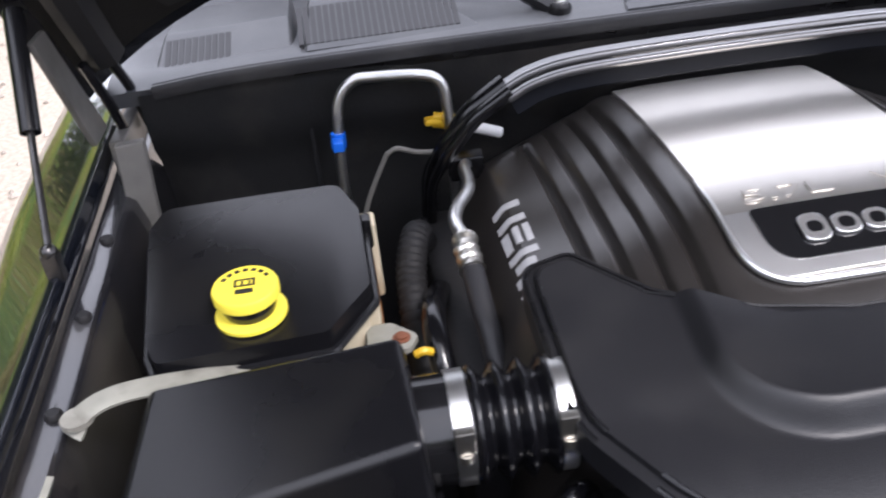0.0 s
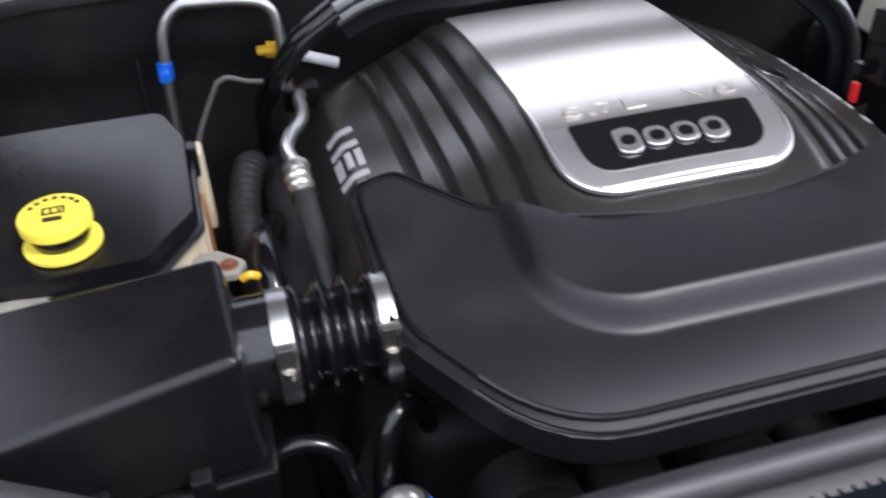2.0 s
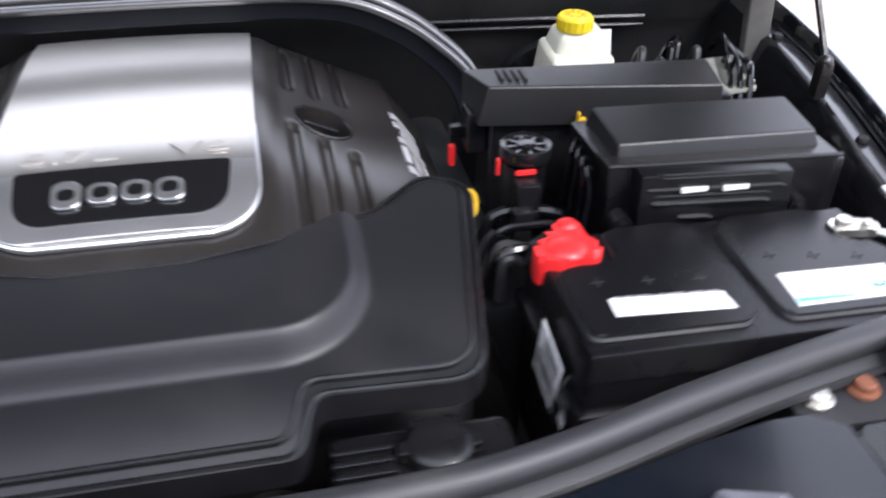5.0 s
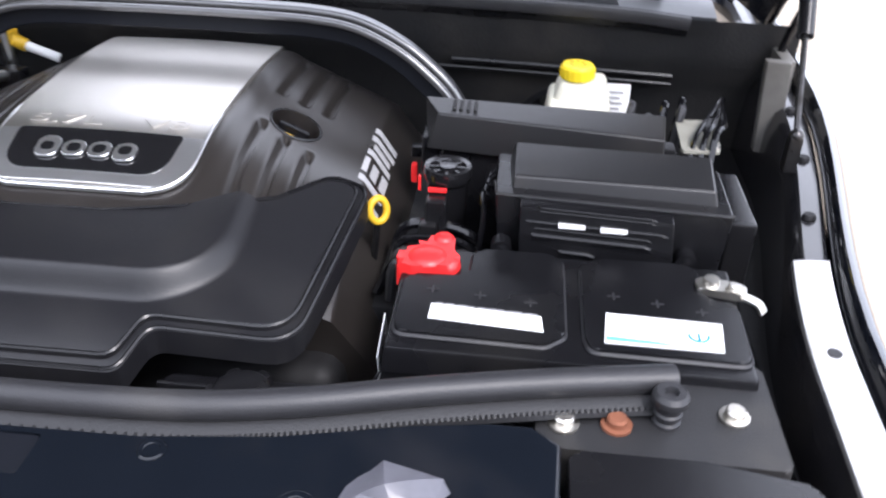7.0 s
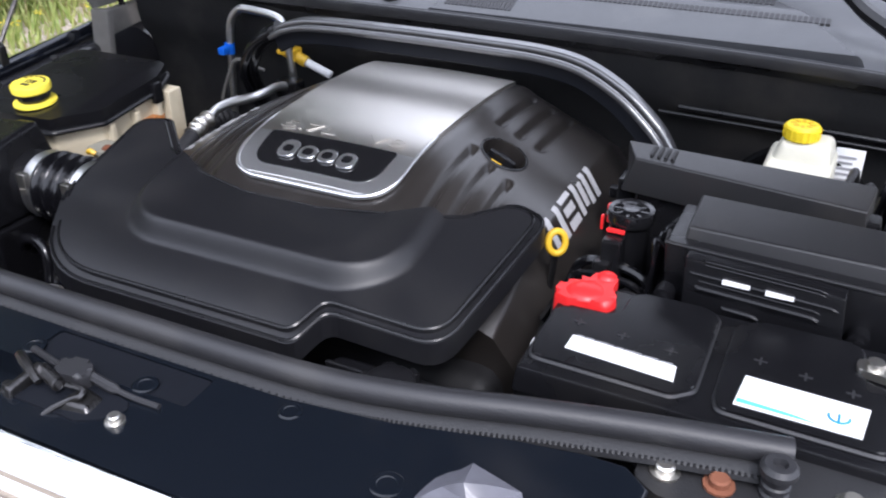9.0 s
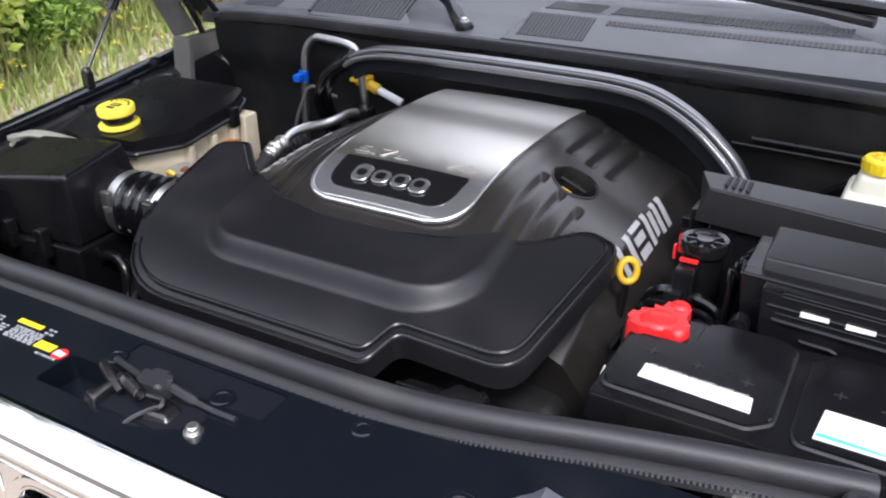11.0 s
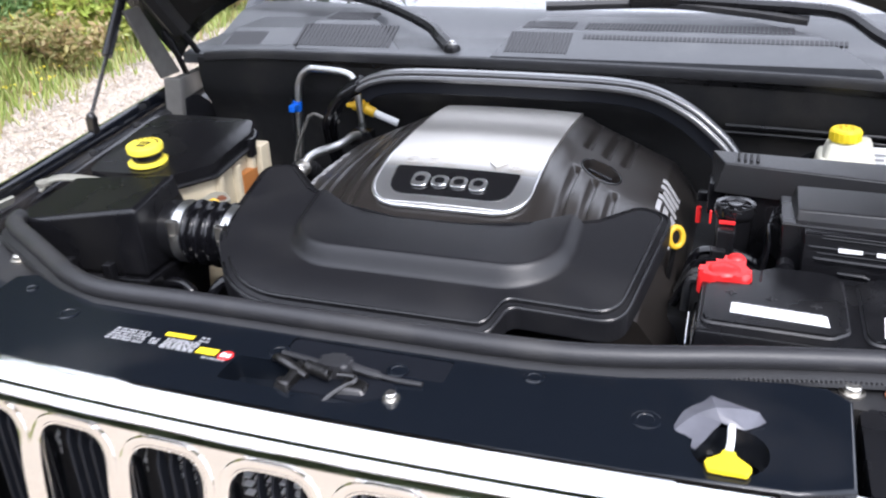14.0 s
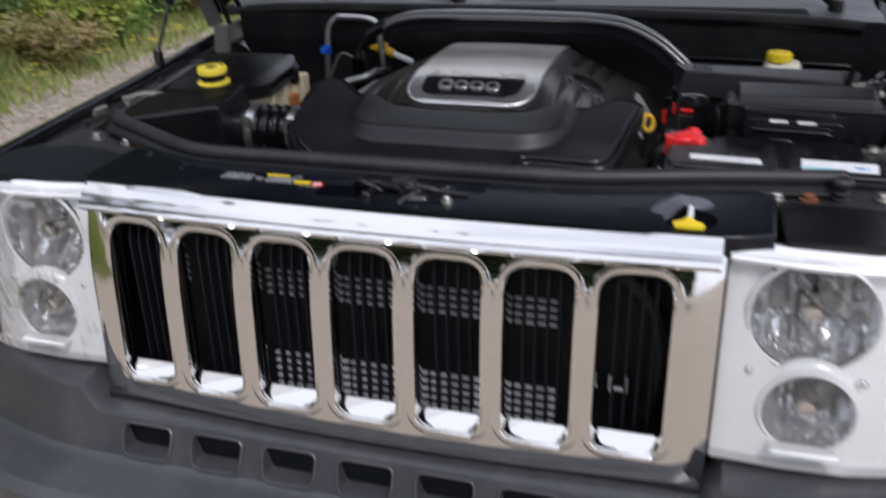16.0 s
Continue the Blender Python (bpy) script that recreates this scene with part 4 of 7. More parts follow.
def headlight(side):
    s = side
    ob = thing("headlight", "clear square headlight with two round chrome reflectors", "headlight", "headlights", (s * 0.58, 0.0, 0.78))

    def at(u, t, depth):
        x, y = lamp_xy(u)
        lo, hi = 0.786 - 0.006 * u, 1.064 - 0.012 * u
        z = lo + (hi - lo) * t
        return Vector((s * (x - depth * 0.5 * smoothstep(0.6, 1, u)), y + depth + 0.16 * (z - 0.78) - 0.006 * math.sin(math.pi * t), z))

    def sheet(u0, u1, t0, t1, depth, thick, nu=22, nt=12):
        bm = bmesh.new()
        g = [[bm.verts.new(at(u, t, depth)) for t in span(t0, t1, nt)] for u in span(u0, u1, nu)]
        for p, q in zip(g, g[1:]):
            for j in range(nt - 1):
                bm.faces.new((p[j], q[j], q[j + 1], p[j + 1]))
        bmesh.ops.solidify(bm, geom=bm.faces[:], thickness=thick)
        return bm

    bm = bmesh.new()
    N = 72
    g = [[bm.verts.new(at(u, t, 0.022)) for t in span(0, 1, N)] for u in span(0, 1, N)]
    for i in range(N - 1):
        for j in range(N - 1):
            c = (g[i][j].co + g[i + 1][j + 1].co) / 2
            if all(math.hypot(c.x - s * cx, c.z - cz) > r * 1.02 for cx, cz, r in LAMPS):
                bm.faces.new((g[i][j], g[i + 1][j], g[i + 1][j + 1], g[i][j + 1]))
    bmesh.ops.delete(bm, geom=[v for v in bm.verts if not v.link_faces], context="VERTS")
    bmesh.ops.solidify(bm, geom=bm.faces[:], thickness=0.002)
    part("housing", bm, LAMPWHITE, ob, "silvered housing", 60)
    lens = part("lens", sheet(0, 0.97, 0, 1, 0.0, 0.003), LENS, ob, "clear plastic lens", 60)
    lens.visible_shadow = False
    for edge in ([at(u, 0.0, 0.004) for u in span(0, 1, 14)], [at(0.0, t, 0.004) for t in span(0, 1, 5)], [at(1.0, t, 0.004) for t in span(0, 1, 5)]):
        bm = bmesh.new()
        pts = [(p, p + Vector((0, 0.03, 0))) for p in edge]
        vs = [(bm.verts.new(p), bm.verts.new(q)) for p, q in pts]
        for p, q in zip(vs, vs[1:]):
            bm.faces.new((p[0], q[0], q[1], p[1]))
        bmesh.ops.solidify(bm, geom=bm.faces[:], thickness=0.004)
        part("bezel", bm, LAMPWHITE, ob)
    # stepped bright brow over the lens
    bm = bmesh.new()
    prof = [(0.006, -0.02), (-0.002, -0.018), (-0.004, -0.012), (0.0, -0.008), (0.003, -0.007), (0.012, -0.005), (0.026, -0.004), (0.04, -0.005), (0.042, -0.012), (0.036, -0.02)]
    rings = [[bm.verts.new(at(u, 1.0, 0.0) + Vector((-s * d * 0.5 * smoothstep(0.6, 1, u), d, h))) for d, h in prof] for u in span(0.004, 1, 26)]
    for p, q in zip(rings, rings[1:]):
        for j in range(len(prof)):
            bm.faces.new((p[j], p[(j + 1) % len(prof)], q[(j + 1) % len(prof)], q[j]))
    bm.faces.new(rings[0])
    bm.faces.new(rings[-1][::-1])
    part("brow", bm, LAMPWHITE, ob, "bright silvered strip over the lens", 25)
    for cx, cz, r in LAMPS:
        m = Matrix.Translation((s * cx, -0.014 + 0.16 * (cz - 0.78), cz)) @ Matrix.Rotation(radians(90), 4, "X")
        bm = bmesh.new()
        rings = []
        rgf = random.Random(int(1000 * r))
        facets = {(a, b): (rgf.uniform(-0.7, 0.7), rgf.uniform(-0.35, 0.2)) for a in range(-6, 7) for b in range(-3, 4)}
        for i in range(25):
            q = 0.18 + 0.82 * i / 24
            ring = []
            for k in range(72):
                px, py = r * q * math.cos(2 * math.pi * k / 72), r * q * math.sin(2 * math.pi * k / 72)
                col, row = math.floor(px / (r * 0.24) + 0.5), math.floor(py / (r * 0.55) + 0.5)
                tilt_x, tilt_y = facets[(col, row)]
                flute = (tilt_x * (px - col * r * 0.24) + tilt_y * (py - row * r * 0.55)) * smoothstep(1.0, 0.92, q) + 0.002 * (1 - 2 * abs(math.sin(math.pi * px / (r * 0.24)))) * smoothstep(1.0, 0.9, q)
                ring.append(bm.verts.new(m @ Vector((px, py, -0.05 + 0.052 * q * q + flute))))
            rings.append(ring)
        for p, q in zip(rings, rings[1:]):
            for k in range(72):
                bm.faces.new((p[k], p[(k + 1) % 72], q[(k + 1) % 72], q[k]))
        bmesh.ops.solidify(bm, geom=bm.faces[:], thickness=0.002)
        refl = part("reflector", bm, REFLECT, ob, "round fluted chrome reflector", 24)
        bm = bmesh.new()
        lathe(bm, [(0, -0.05), (0.014, -0.05), (0.017, -0.012), (0.011, -0.002), (0, 0.0)], 18, m)
        part("bulb", bm, CHROME, refl)
        bm = bmesh.new()
        tube(bm, [m @ Vector((r * 1.04 * math.cos(a), r * 1.04 * math.sin(a), 0.006)) for a in [2 * math.pi * i / 40 for i in range(41)]], 0.003, 6, 1)
        part("bezel_ring", bm, LAMPWHITE, refl)
    # pale brow over the lower reflector, a step below it and small bosses
    cx, cz, r = LAMPS[1]
    bm = bmesh.new()
    tube(bm, [(s * cx + r * 1.06 * math.cos(a), -0.012 + 0.16 * (cz + r * math.sin(a) - 0.78), cz + r * 1.06 * math.sin(a)) for a in [radians(20 + 14 * i) for i in range(11)]], lambda t: 0.004 + 0.0085 * math.sin(math.pi * t), 10)
    part("inner_brow", bm, LAMPWHITE, ob, "pale curved brow between the reflectors")
    bm = bmesh.new()
    box(bm, s * cx - 0.04, s * cx + 0.04, -0.034, -0.012, 0.806, 0.812, 0.002)
    part("lower_step", bm, LAMPWHITE, ob)
    for bx, bz in ((-0.066, -0.075), (-0.05, 0.072), (0.066, -0.075)):
        bm = bmesh.new()
        bmesh.ops.create_uvsphere(bm, u_segments=14, v_segments=8, radius=0.006, matrix=Matrix.Translation((s * (0.56 + bx), -0.018 + 0.16 * (0.978 + bz - 0.78), 0.978 + bz)))
        part("boss", bm, REFLECT, ob)
    bm = bmesh.new()
    g = [[bm.verts.new(at(u, t, -0.004)) for t in span(0.0, 0.04 + 0.52 * (u - 0.76) / 0.24, 7)] for u in span(0.76, 1.0, 12)]
    for p, q in zip(g, g[1:]):
        for j in range(6):
            bm.faces.new((p[j], q[j], q[j + 1], p[j + 1]))
    bmesh.ops.recalc_face_normals(bm, faces=bm.faces[:])
    bmesh.ops.solidify(bm, geom=bm.faces[:], thickness=0.003)
    part("turn_signal", bm, AMBER, ob, "amber indicator lens", 60)


headlight(-1)
headlight(1)

# bumper with a row of dark openings
bumper = thing("bumper", "dark grey plastic front bumper with a row of slots", "bumper", at=(0, -0.1, 0.4))
bm = bmesh.new()
prof = [(0.0, 0.733), (-0.066, 0.732), (-0.08, 0.728), (-0.108, 0.676), (-0.125, 0.668), (-0.185, 0.66), (-0.2, 0.645), (-0.205, 0.58), (-0.18, 0.48), (-0.1, 0.43), (0.02, 0.43)]
rings = []
for x in span(-0.9, 0.9, 73):
    back = 0.1 * smoothstep(0.45, 0.95, abs(x))
    rings.append([bm.verts.new((x, y + back, z + (0.04 * smoothstep(0.45, 0.47, abs(x)) if j < 3 else 0))) for j, (y, z) in enumerate(prof)])
for a, b in zip(rings, rings[1:]):
    for j in range(len(prof)):
        bm.faces.new((a[j], a[(j + 1) % len(prof)], b[(j + 1) % len(prof)], b[j]))
bm.faces.new(rings[0])
bm.faces.new(rings[-1][::-1])
tool = bmesh.new()
for k in range(7):
    c = (k - 3) * 0.118
    o = rounded([(c - 0.044, 0.721), (c + 0.04, 0.721), (c + 0.038, 0.681), (c - 0.034, 0.681)], 0.012)
    a = [tool.verts.new((x, -0.16, z)) for x, z in o]
    b = [tool.verts.new((x, -0.045, z)) for x, z in o]
    tool.faces.new(a)
    tool.faces.new(b[::-1])
    for i in range(len(o)):
        tool.faces.new((a[i], b[i], b[(i + 1) % len(o)], a[(i + 1) % len(o)]))
finish("shell", carved(bm, tool, "DIFFERENCE"), BUMPER, bumper, "", 35)
for k in range(7):
    c = (k - 3) * 0.118
    bm = bmesh.new()
    o = rounded([(c - 0.0465, 0.7235), (c + 0.0425, 0.7235), (c + 0.0405, 0.6785), (c - 0.0365, 0.6785)], 0.014)
    tube(bm, [(x, -0.0825 - 0.53 * (0.728 - z), z) for x, z in o + o[:2]], 0.0025, 6, smooth=False)
    part("slot_lip", bm, BUMPER, bumper)
    # black sheet just inside the opening, in place of its shade
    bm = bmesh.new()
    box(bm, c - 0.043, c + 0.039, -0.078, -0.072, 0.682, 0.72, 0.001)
    part("slot_shade_sheet", bm, SLATM, bumper, "black sheet put in for the shade inside the slot")
# black strip added as the shade in the gap below the grille
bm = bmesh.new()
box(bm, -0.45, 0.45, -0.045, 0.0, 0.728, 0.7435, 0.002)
part("gap_shade_strip", bm, INK, bumper, "black strip put in for the shaded gap under the grille")

# upper radiator panel
bm = bmesh.new()
o = [(-0.478, 0.03), (-0.46, 0.013), (-0.3, 0.0045), (-0.15, 0.0), (0.15, 0.0), (0.3, 0.0045), (0.46, 0.013), (0.506, 0.03), (0.512, 0.16), (0.49, 0.178), (0.455, 0.178), (0.4, 0.166), (0.3, 0.142), (0.2, 0.13), (0.0, 0.128), (-0.2, 0.128), (-0.33, 0.125), (-0.4, 0.145), (-0.455, 0.176), (-0.482, 0.165)]
prism(bm, o, 1.045, 1.077, 0.004, 3)
tool = bmesh.new()
prism(tool, rounded([(-0.1, 0.03), (0.03, 0.03), (0.03, 0.075), (-0.1, 0.075)], 0.008), 1.05, 1.2)
prism(tool, rrect(0.372, 0.438, 0.022, 0.088, 0.03), 1.0, 1.2)
prism(tool, rounded([(-0.055, 0.084), (0.13, 0.084), (0.13, 0.124), (-0.055, 0.124)], 0.004), 1.0735, 1.2)
panel = finish("radiator_panel", carved(bm, tool, "DIFFERENCE"), PANEL, car, "glossy navy-black plastic panel over the radiator", 40)
bm = bmesh.new()
prism(bm, rounded([(-0.054, 0.085), (0.129, 0.085), (0.129, 0.123), (-0.054, 0.123)], 0.004), 1.068, 1.0755, 0.001, 1)
part("inset_plate", bm, SLATM, panel, "matt dark plate behind the latch")
bm = bmesh.new()
prism(bm, rounded([(0.518, 0.03), (0.70, 0.05), (0.70, 0.15), (0.62, 0.165), (0.518, 0.165)], 0.01), 1.03, 1.068, 0.004, 2)
part("access_cover", bm, SATIN, panel, "black cover beside the headlight")
bm = bmesh.new()
prism(bm, rounded([(0.494, 0.19), (0.515, 0.176), (0.69, 0.172), (0.69, 0.3), (0.6, 0.28), (0.494, 0.235)], 0.008), 1.02, 1.058, 0.004, 2)
part("carrier", bm, ROUGHP, panel)
bm = bmesh.new()
prism(bm, rounded([(-0.488, 0.03), (-0.488, 0.158), (-0.6, 0.19), (-0.70, 0.16), (-0.715, 0.06), (-0.66, 0.035)], 0.01), 1.03, 1.066, 0.004, 2)
part("access_cover", bm, SLATM, panel, "matt black cover beside the headlight")
bm = bmesh.new()
prism(bm, rounded([(-0.69, 0.172), (-0.56, 0.18), (-0.46, 0.165), (-0.44, 0.19), (-0.6, 0.285), (-0.69, 0.3)], 0.006), 1.02, 1.0585, 0.004, 2)
part("carrier", bm, ROUGHP, panel)
for x, y, z, r in ((-0.345, 0.1, 1.077, 0.014), (-0.059, 0.093, 1.077, 0.012), (0.078, 0.093, 1.077, 0.012), (0.33, 0.079, 1.077, 0.014), (0.215, 0.118, 1.077, 0.011), (-0.435, 0.14, 1.077, 0.008)):
    bm = bmesh.new()
    lathe(bm, [(0, 0), (r, 0), (r, 0.0006), (r * 0.85, 0.0016), (r * 0.6, 0.0012), (r * 0.55, 0.0004), (0, 0.0006)], 20, Matrix.Translation((x, y, z)))
    part("push_clip", bm, PANEL, panel, "round black push clip")
for x, y, mat in ((0.516, 0.203, STEEL), (0.558, 0.206, RUST), (0.654, 0.227, STEEL), (-0.545, 0.232, STEEL), (-0.51, 0.228, RUST), (-0.62, 0.25, STEEL)):
    bm = bmesh.new()
    bolt_mesh(bm, x, y, 1.0585, 0.0085, 0.008)
    tagged(part("bolt", bm, mat), "rusty brown bolt head on the carrier" if mat is RUST else "bright zinc bolt head on the carrier", "bolt", "carrier bolts")

# rubber seal across the front of the bay
SEAL = [(-0.615, 0.315, 1.082), (-0.595, 0.285, 1.084), (-0.53, 0.247, 1.084), (-0.46, 0.207, 1.084), (-0.40, 0.173, 1.084), (-0.33, 0.152, 1.084), (-0.2, 0.155, 1.083), (0.0, 0.155, 1.083), (0.2, 0.158, 1.083), (0.3, 0.172, 1.083), (0.4, 0.198, 1.083), (0.5, 0.222, 1.082), (0.605, 0.244, 1.08)]
seal = thing("front_seal", "thick grey-black rubber seal across the front of the bay", "rubber seal", at=(0, 0.155, 1.07))
bm = bmesh.new()
tube(bm, SEAL, 0.0125, 12)
part("bulb", bm, RUBBER, seal)
bm = bmesh.new()
sweep(bm, [Vector(p) + Vector((0, 0, -0.009)) for p in SEAL], [(-0.006, -0.012), (-0.006, 0.004), (0.012, 0.002), (0.022, -0.004), (0.0235, -0.008), (0.01, -0.012)])
base = part("base_strip", bm, SEALBASE, seal, "flat dark ribbed strip")
bm = bmesh.new()
fine = spline(SEAL, 22)
for i in range(30, len(fine) - 3):
    d = (fine[i + 1] - fine[i - 1]).normalized()
    sd = Vector((d.y, -d.x, 0))
    m = Matrix.Translation(fine[i] + sd * 0.0165 + Vector((0, 0, -0.0125))) @ Matrix(((d.x, sd.x, 0, 0), (d.y, sd.y, 0, 0), (0, 0, 1, 0), (0, 0, 0, 1)))
    box(bm, -0.0011, 0.0011, -0.0045, 0.0055, -0.003, 0.0012, 0, m=m)
part("ribs", bm, SEALBASE, base)
post = thing("rubber_buffer", "black ribbed rubber bonnet buffer", "rubber buffer", at=(0.598, 0.216, 1.04))
bm = bmesh.new()
lathe(bm, [(0, 0), (0.012, 0), (0.012, 0.012), (0.015, 0.014), (0.015, 0.018), (0.012, 0.02), (0.012, 0.024), (0.015, 0.026), (0.015, 0.03), (0.013, 0.032), (0.014, 0.04), (0.019, 0.045), (0.019, 0.052), (0.015, 0.057), (0.008, 0.057), (0.006, 0.05), (0, 0.05)], 20, Matrix.Translation((0.598, 0.216, 1.048)) @ Matrix.Diagonal((0.78, 0.78, 0.74, 1)))
part("stem", bm, RUBBER, post)
# ---- engine ----
engine = thing("engine", "engine under a ribbed black cover with a brushed silver plate", "engine", at=(0, 0.65, 0.66))
CROWN = [(0.40, 1.065), (0.43, 1.083), (0.455, 1.094), (0.49, 1.107), (0.53, 1.12), (0.56, 1.1255), (0.6, 1.129), (0.68, 1.1315), (0.75, 1.131), (0.80, 1.129), (0.86, 1.1225), (0.90, 1.108), (0.93, 1.08)]
cy, cz = [p[0] for p in CROWN], [p[1] for p in CROWN]
fine_y = np.linspace(0.40, 0.93, 107)
fine_z = np.interp(fine_y, cy, cz)
for _ in range(12):
    fine_z[1:-1] = 0.25 * fine_z[:-2] + 0.5 * fine_z[1:-1] + 0.25 * fine_z[2:]


def crown(y):
    return float(np.interp(y, fine_y, fine_z))


def cover_z(x, y):
    a = abs(x)
    z = crown(y) - 0.003 * (min(a, 0.13) / 0.13) ** 2
    if a > 0.125:
        z -= 0.45 * (a - 0.125) * smoothstep(0.12, 0.15, a) + 0.9 * max(0, a - 0.285) + 5 * max(0, a - 0.33) ** 1.2
    for g in ((-0.15, -0.178, -0.206, -0.234) if x < 0 else (0.159, 0.189, 0.219)):
        w = math.exp(-((x - g) / (0.0036 if x < 0 else 0.0052)) ** 4)
        if x < 0:
            w *= smoothstep(0.44, 0.47, y) * smoothstep(0.88, 0.86, y)
        else:
            k = round((g - 0.159) / 0.03)
            w *= max(smoothstep(0.45, 0.47, y) * smoothstep(0.634 - 0.013 * k, 0.624 - 0.013 * k, y), smoothstep(0.712, 0.722, y) * smoothstep(0.87, 0.85, y))
        z -= 0.0085 * w
    return z


bm = field([x for x in span(-0.36, 0.36, 241)], span(0.40, 0.93, 90), cover_z, lambda x, y: 0.8)
tool = bmesh.new()
OIL = Matrix.Translation((0.192, 0.655, 1.098)) @ Matrix.Rotation(radians(24), 4, "Y")
lathe(tool, [(0, -0.05), (0.031, -0.05), (0.031, 0.06), (0, 0.06)], 32, OIL)
cover = finish("cover", carved(bm, tool, "DIFFERENCE"), COVER, engine, "ribbed glossy black plastic cover", 55)
bm = bmesh.new()
tube(bm, [OIL @ Vector((0.033 * math.cos(a), 0.033 * math.sin(a), -0.001)) for a in [2 * math.pi * k / 32 for k in range(33)]], 0.002, 8, 1)
lathe(bm, [(0, -0.042), (0.0305, -0.042), (0.0305, -0.038), (0, -0.038)], 24, OIL)
part("oil_well", bm, SATIN, engine, "dark round recess")
oilcap = thing("oil_filler_cap", "black oil filler cap with a yellow mark, sunk in the cover", "oil cap", at=(0.192, 0.655, 1.07))
bm = bmesh.new()
lathe(bm, [(0, -0.03), (0.024, -0.03), (0.025, -0.016), (0.021, -0.012), (0, -0.012)], 20, OIL)
box(bm, -0.02, 0.02, -0.004, 0.004, -0.013, -0.004, 0.002, m=OIL)
part("cap", bm, PLASTIC, oilcap)
bm = bmesh.new()
box(bm, -0.011, 0.004, -0.013, -0.009, -0.0125, -0.0112, 0, m=OIL)
box(bm, -0.004, 0.006, 0.007, 0.0095, -0.0125, -0.0112, 0, m=OIL)
part("mark", bm, ORANGEY, oilcap, "yellow mark")

# silver plate
PLATE = rounded([(-0.118, 0.458), (0.118, 0.458), (0.125, 0.866), (-0.121, 0.866)], [0.055, 0.055, 0.006, 0.006], 8)
INNER = rounded([(-0.09, 0.476), (0.09, 0.476), (0.096, 0.537), (-0.093, 0.537)], [0.042, 0.042, 0.006, 0.006], 8)


def slab(outline, rise, thick, ylo=0.44, yhi=0.9, nx=40, ny=70):
    bm = field(span(-0.135, 0.135, nx), span(ylo, yhi, ny), lambda x, y: crown(y) - 0.003 * (x / 0.13) ** 2 + rise, lambda x, y: crown(y) - 0.003 * (x / 0.13) ** 2 + rise - thick)
    tool = bmesh.new()
    prism(tool, outline, 1.0, 1.3)
    return carved(bm, tool)


plate = finish("silver_plate", slab(PLATE, 0.006, 0.01), ALU, engine, "brushed aluminium plate", 40)
# bright rim round the lower part of the plate
bm = bmesh.new()
rim = PLATE[:18]
tube(bm, [(-0.1188, 0.6, crown(0.6) + 0.002), (-0.1184, 0.56, crown(0.56) + 0.0025)] + [(x, y, crown(y) + 0.003) for x, y in rim] + [(0.1195, 0.56, crown(0.56) + 0.0025), (0.12, 0.6, crown(0.6) + 0.002)], lambda t: 0.0012 + 0.0026 * math.sin(math.pi * t) ** 0.5, 8, 3)
part("plate_rim", bm, ALUBORDER, engine, "polished rim", 60)
RIMF = rounded([(-0.114, 0.462), (0.114, 0.462), (0.119, 0.537), (-0.116, 0.537)], [0.052, 0.052, 0.002, 0.002], 8)
finish("plate_border", slab(RIMF, 0.0072, 0.004, 0.45, 0.56), ALUBORDER, engine, "polished silver border round the plaque", 40)
finish("plaque", slab(INNER, 0.0085, 0.006, 0.46, 0.56), GLOSS, engine, "glossy black plaque", 40)
# raised chrome shapes on the plaque
tilt = math.atan2(crown(0.525) - crown(0.485), 0.04)
PM = Matrix.Translation((0.0, 0.503, crown(0.503) + 0.009)) @ Matrix.Rotation(tilt, 4, "X")


for k, cx in enumerate((-0.046, -0.0165, 0.0125, 0.0415)):
    bm = bmesh.new()
    tall = 0.016 if k in (0, 3) else 0.0115
    prism(bm, rrect(cx - 0.0125, cx + 0.0125, -0.015 if k in (0, 3) else -0.0115, tall if k == 0 else 0.0115, 0.008), 0, 0.003, 0.0015, 2)
    bmesh.ops.transform(bm, matrix=PM, verts=bm.verts)
    shape = part("emblem_shape", bm, ALUBORDER, engine, "raised chrome shape", 60)
    bm = bmesh.new()
    prism(bm, rrect(cx - 0.0072, cx + 0.0072, -0.0065, 0.0065, 0.005), 0.0028, 0.0035, 0.0003, 1)
    bmesh.ops.transform(bm, matrix=PM, verts=bm.verts)
    part("inset", bm, GLOSS, shape, "dark inset", 60)
tilt2 = math.atan2(crown(0.575) - crown(0.545), 0.03)
for word, x in (("5.7L", -0.048), ("V8", 0.068)):
    me = lettering(word, 0.034, 0.0005, Matrix.Translation((x, 0.549, crown(0.549) + 0.0068)) @ Matrix.Rotation(tilt2, 4, "X") @ Matrix.Diagonal((1.5, 0.75, 1, 1)))
    finish("embossed_lettering", me, ALU, engine, "embossed silver lettering")
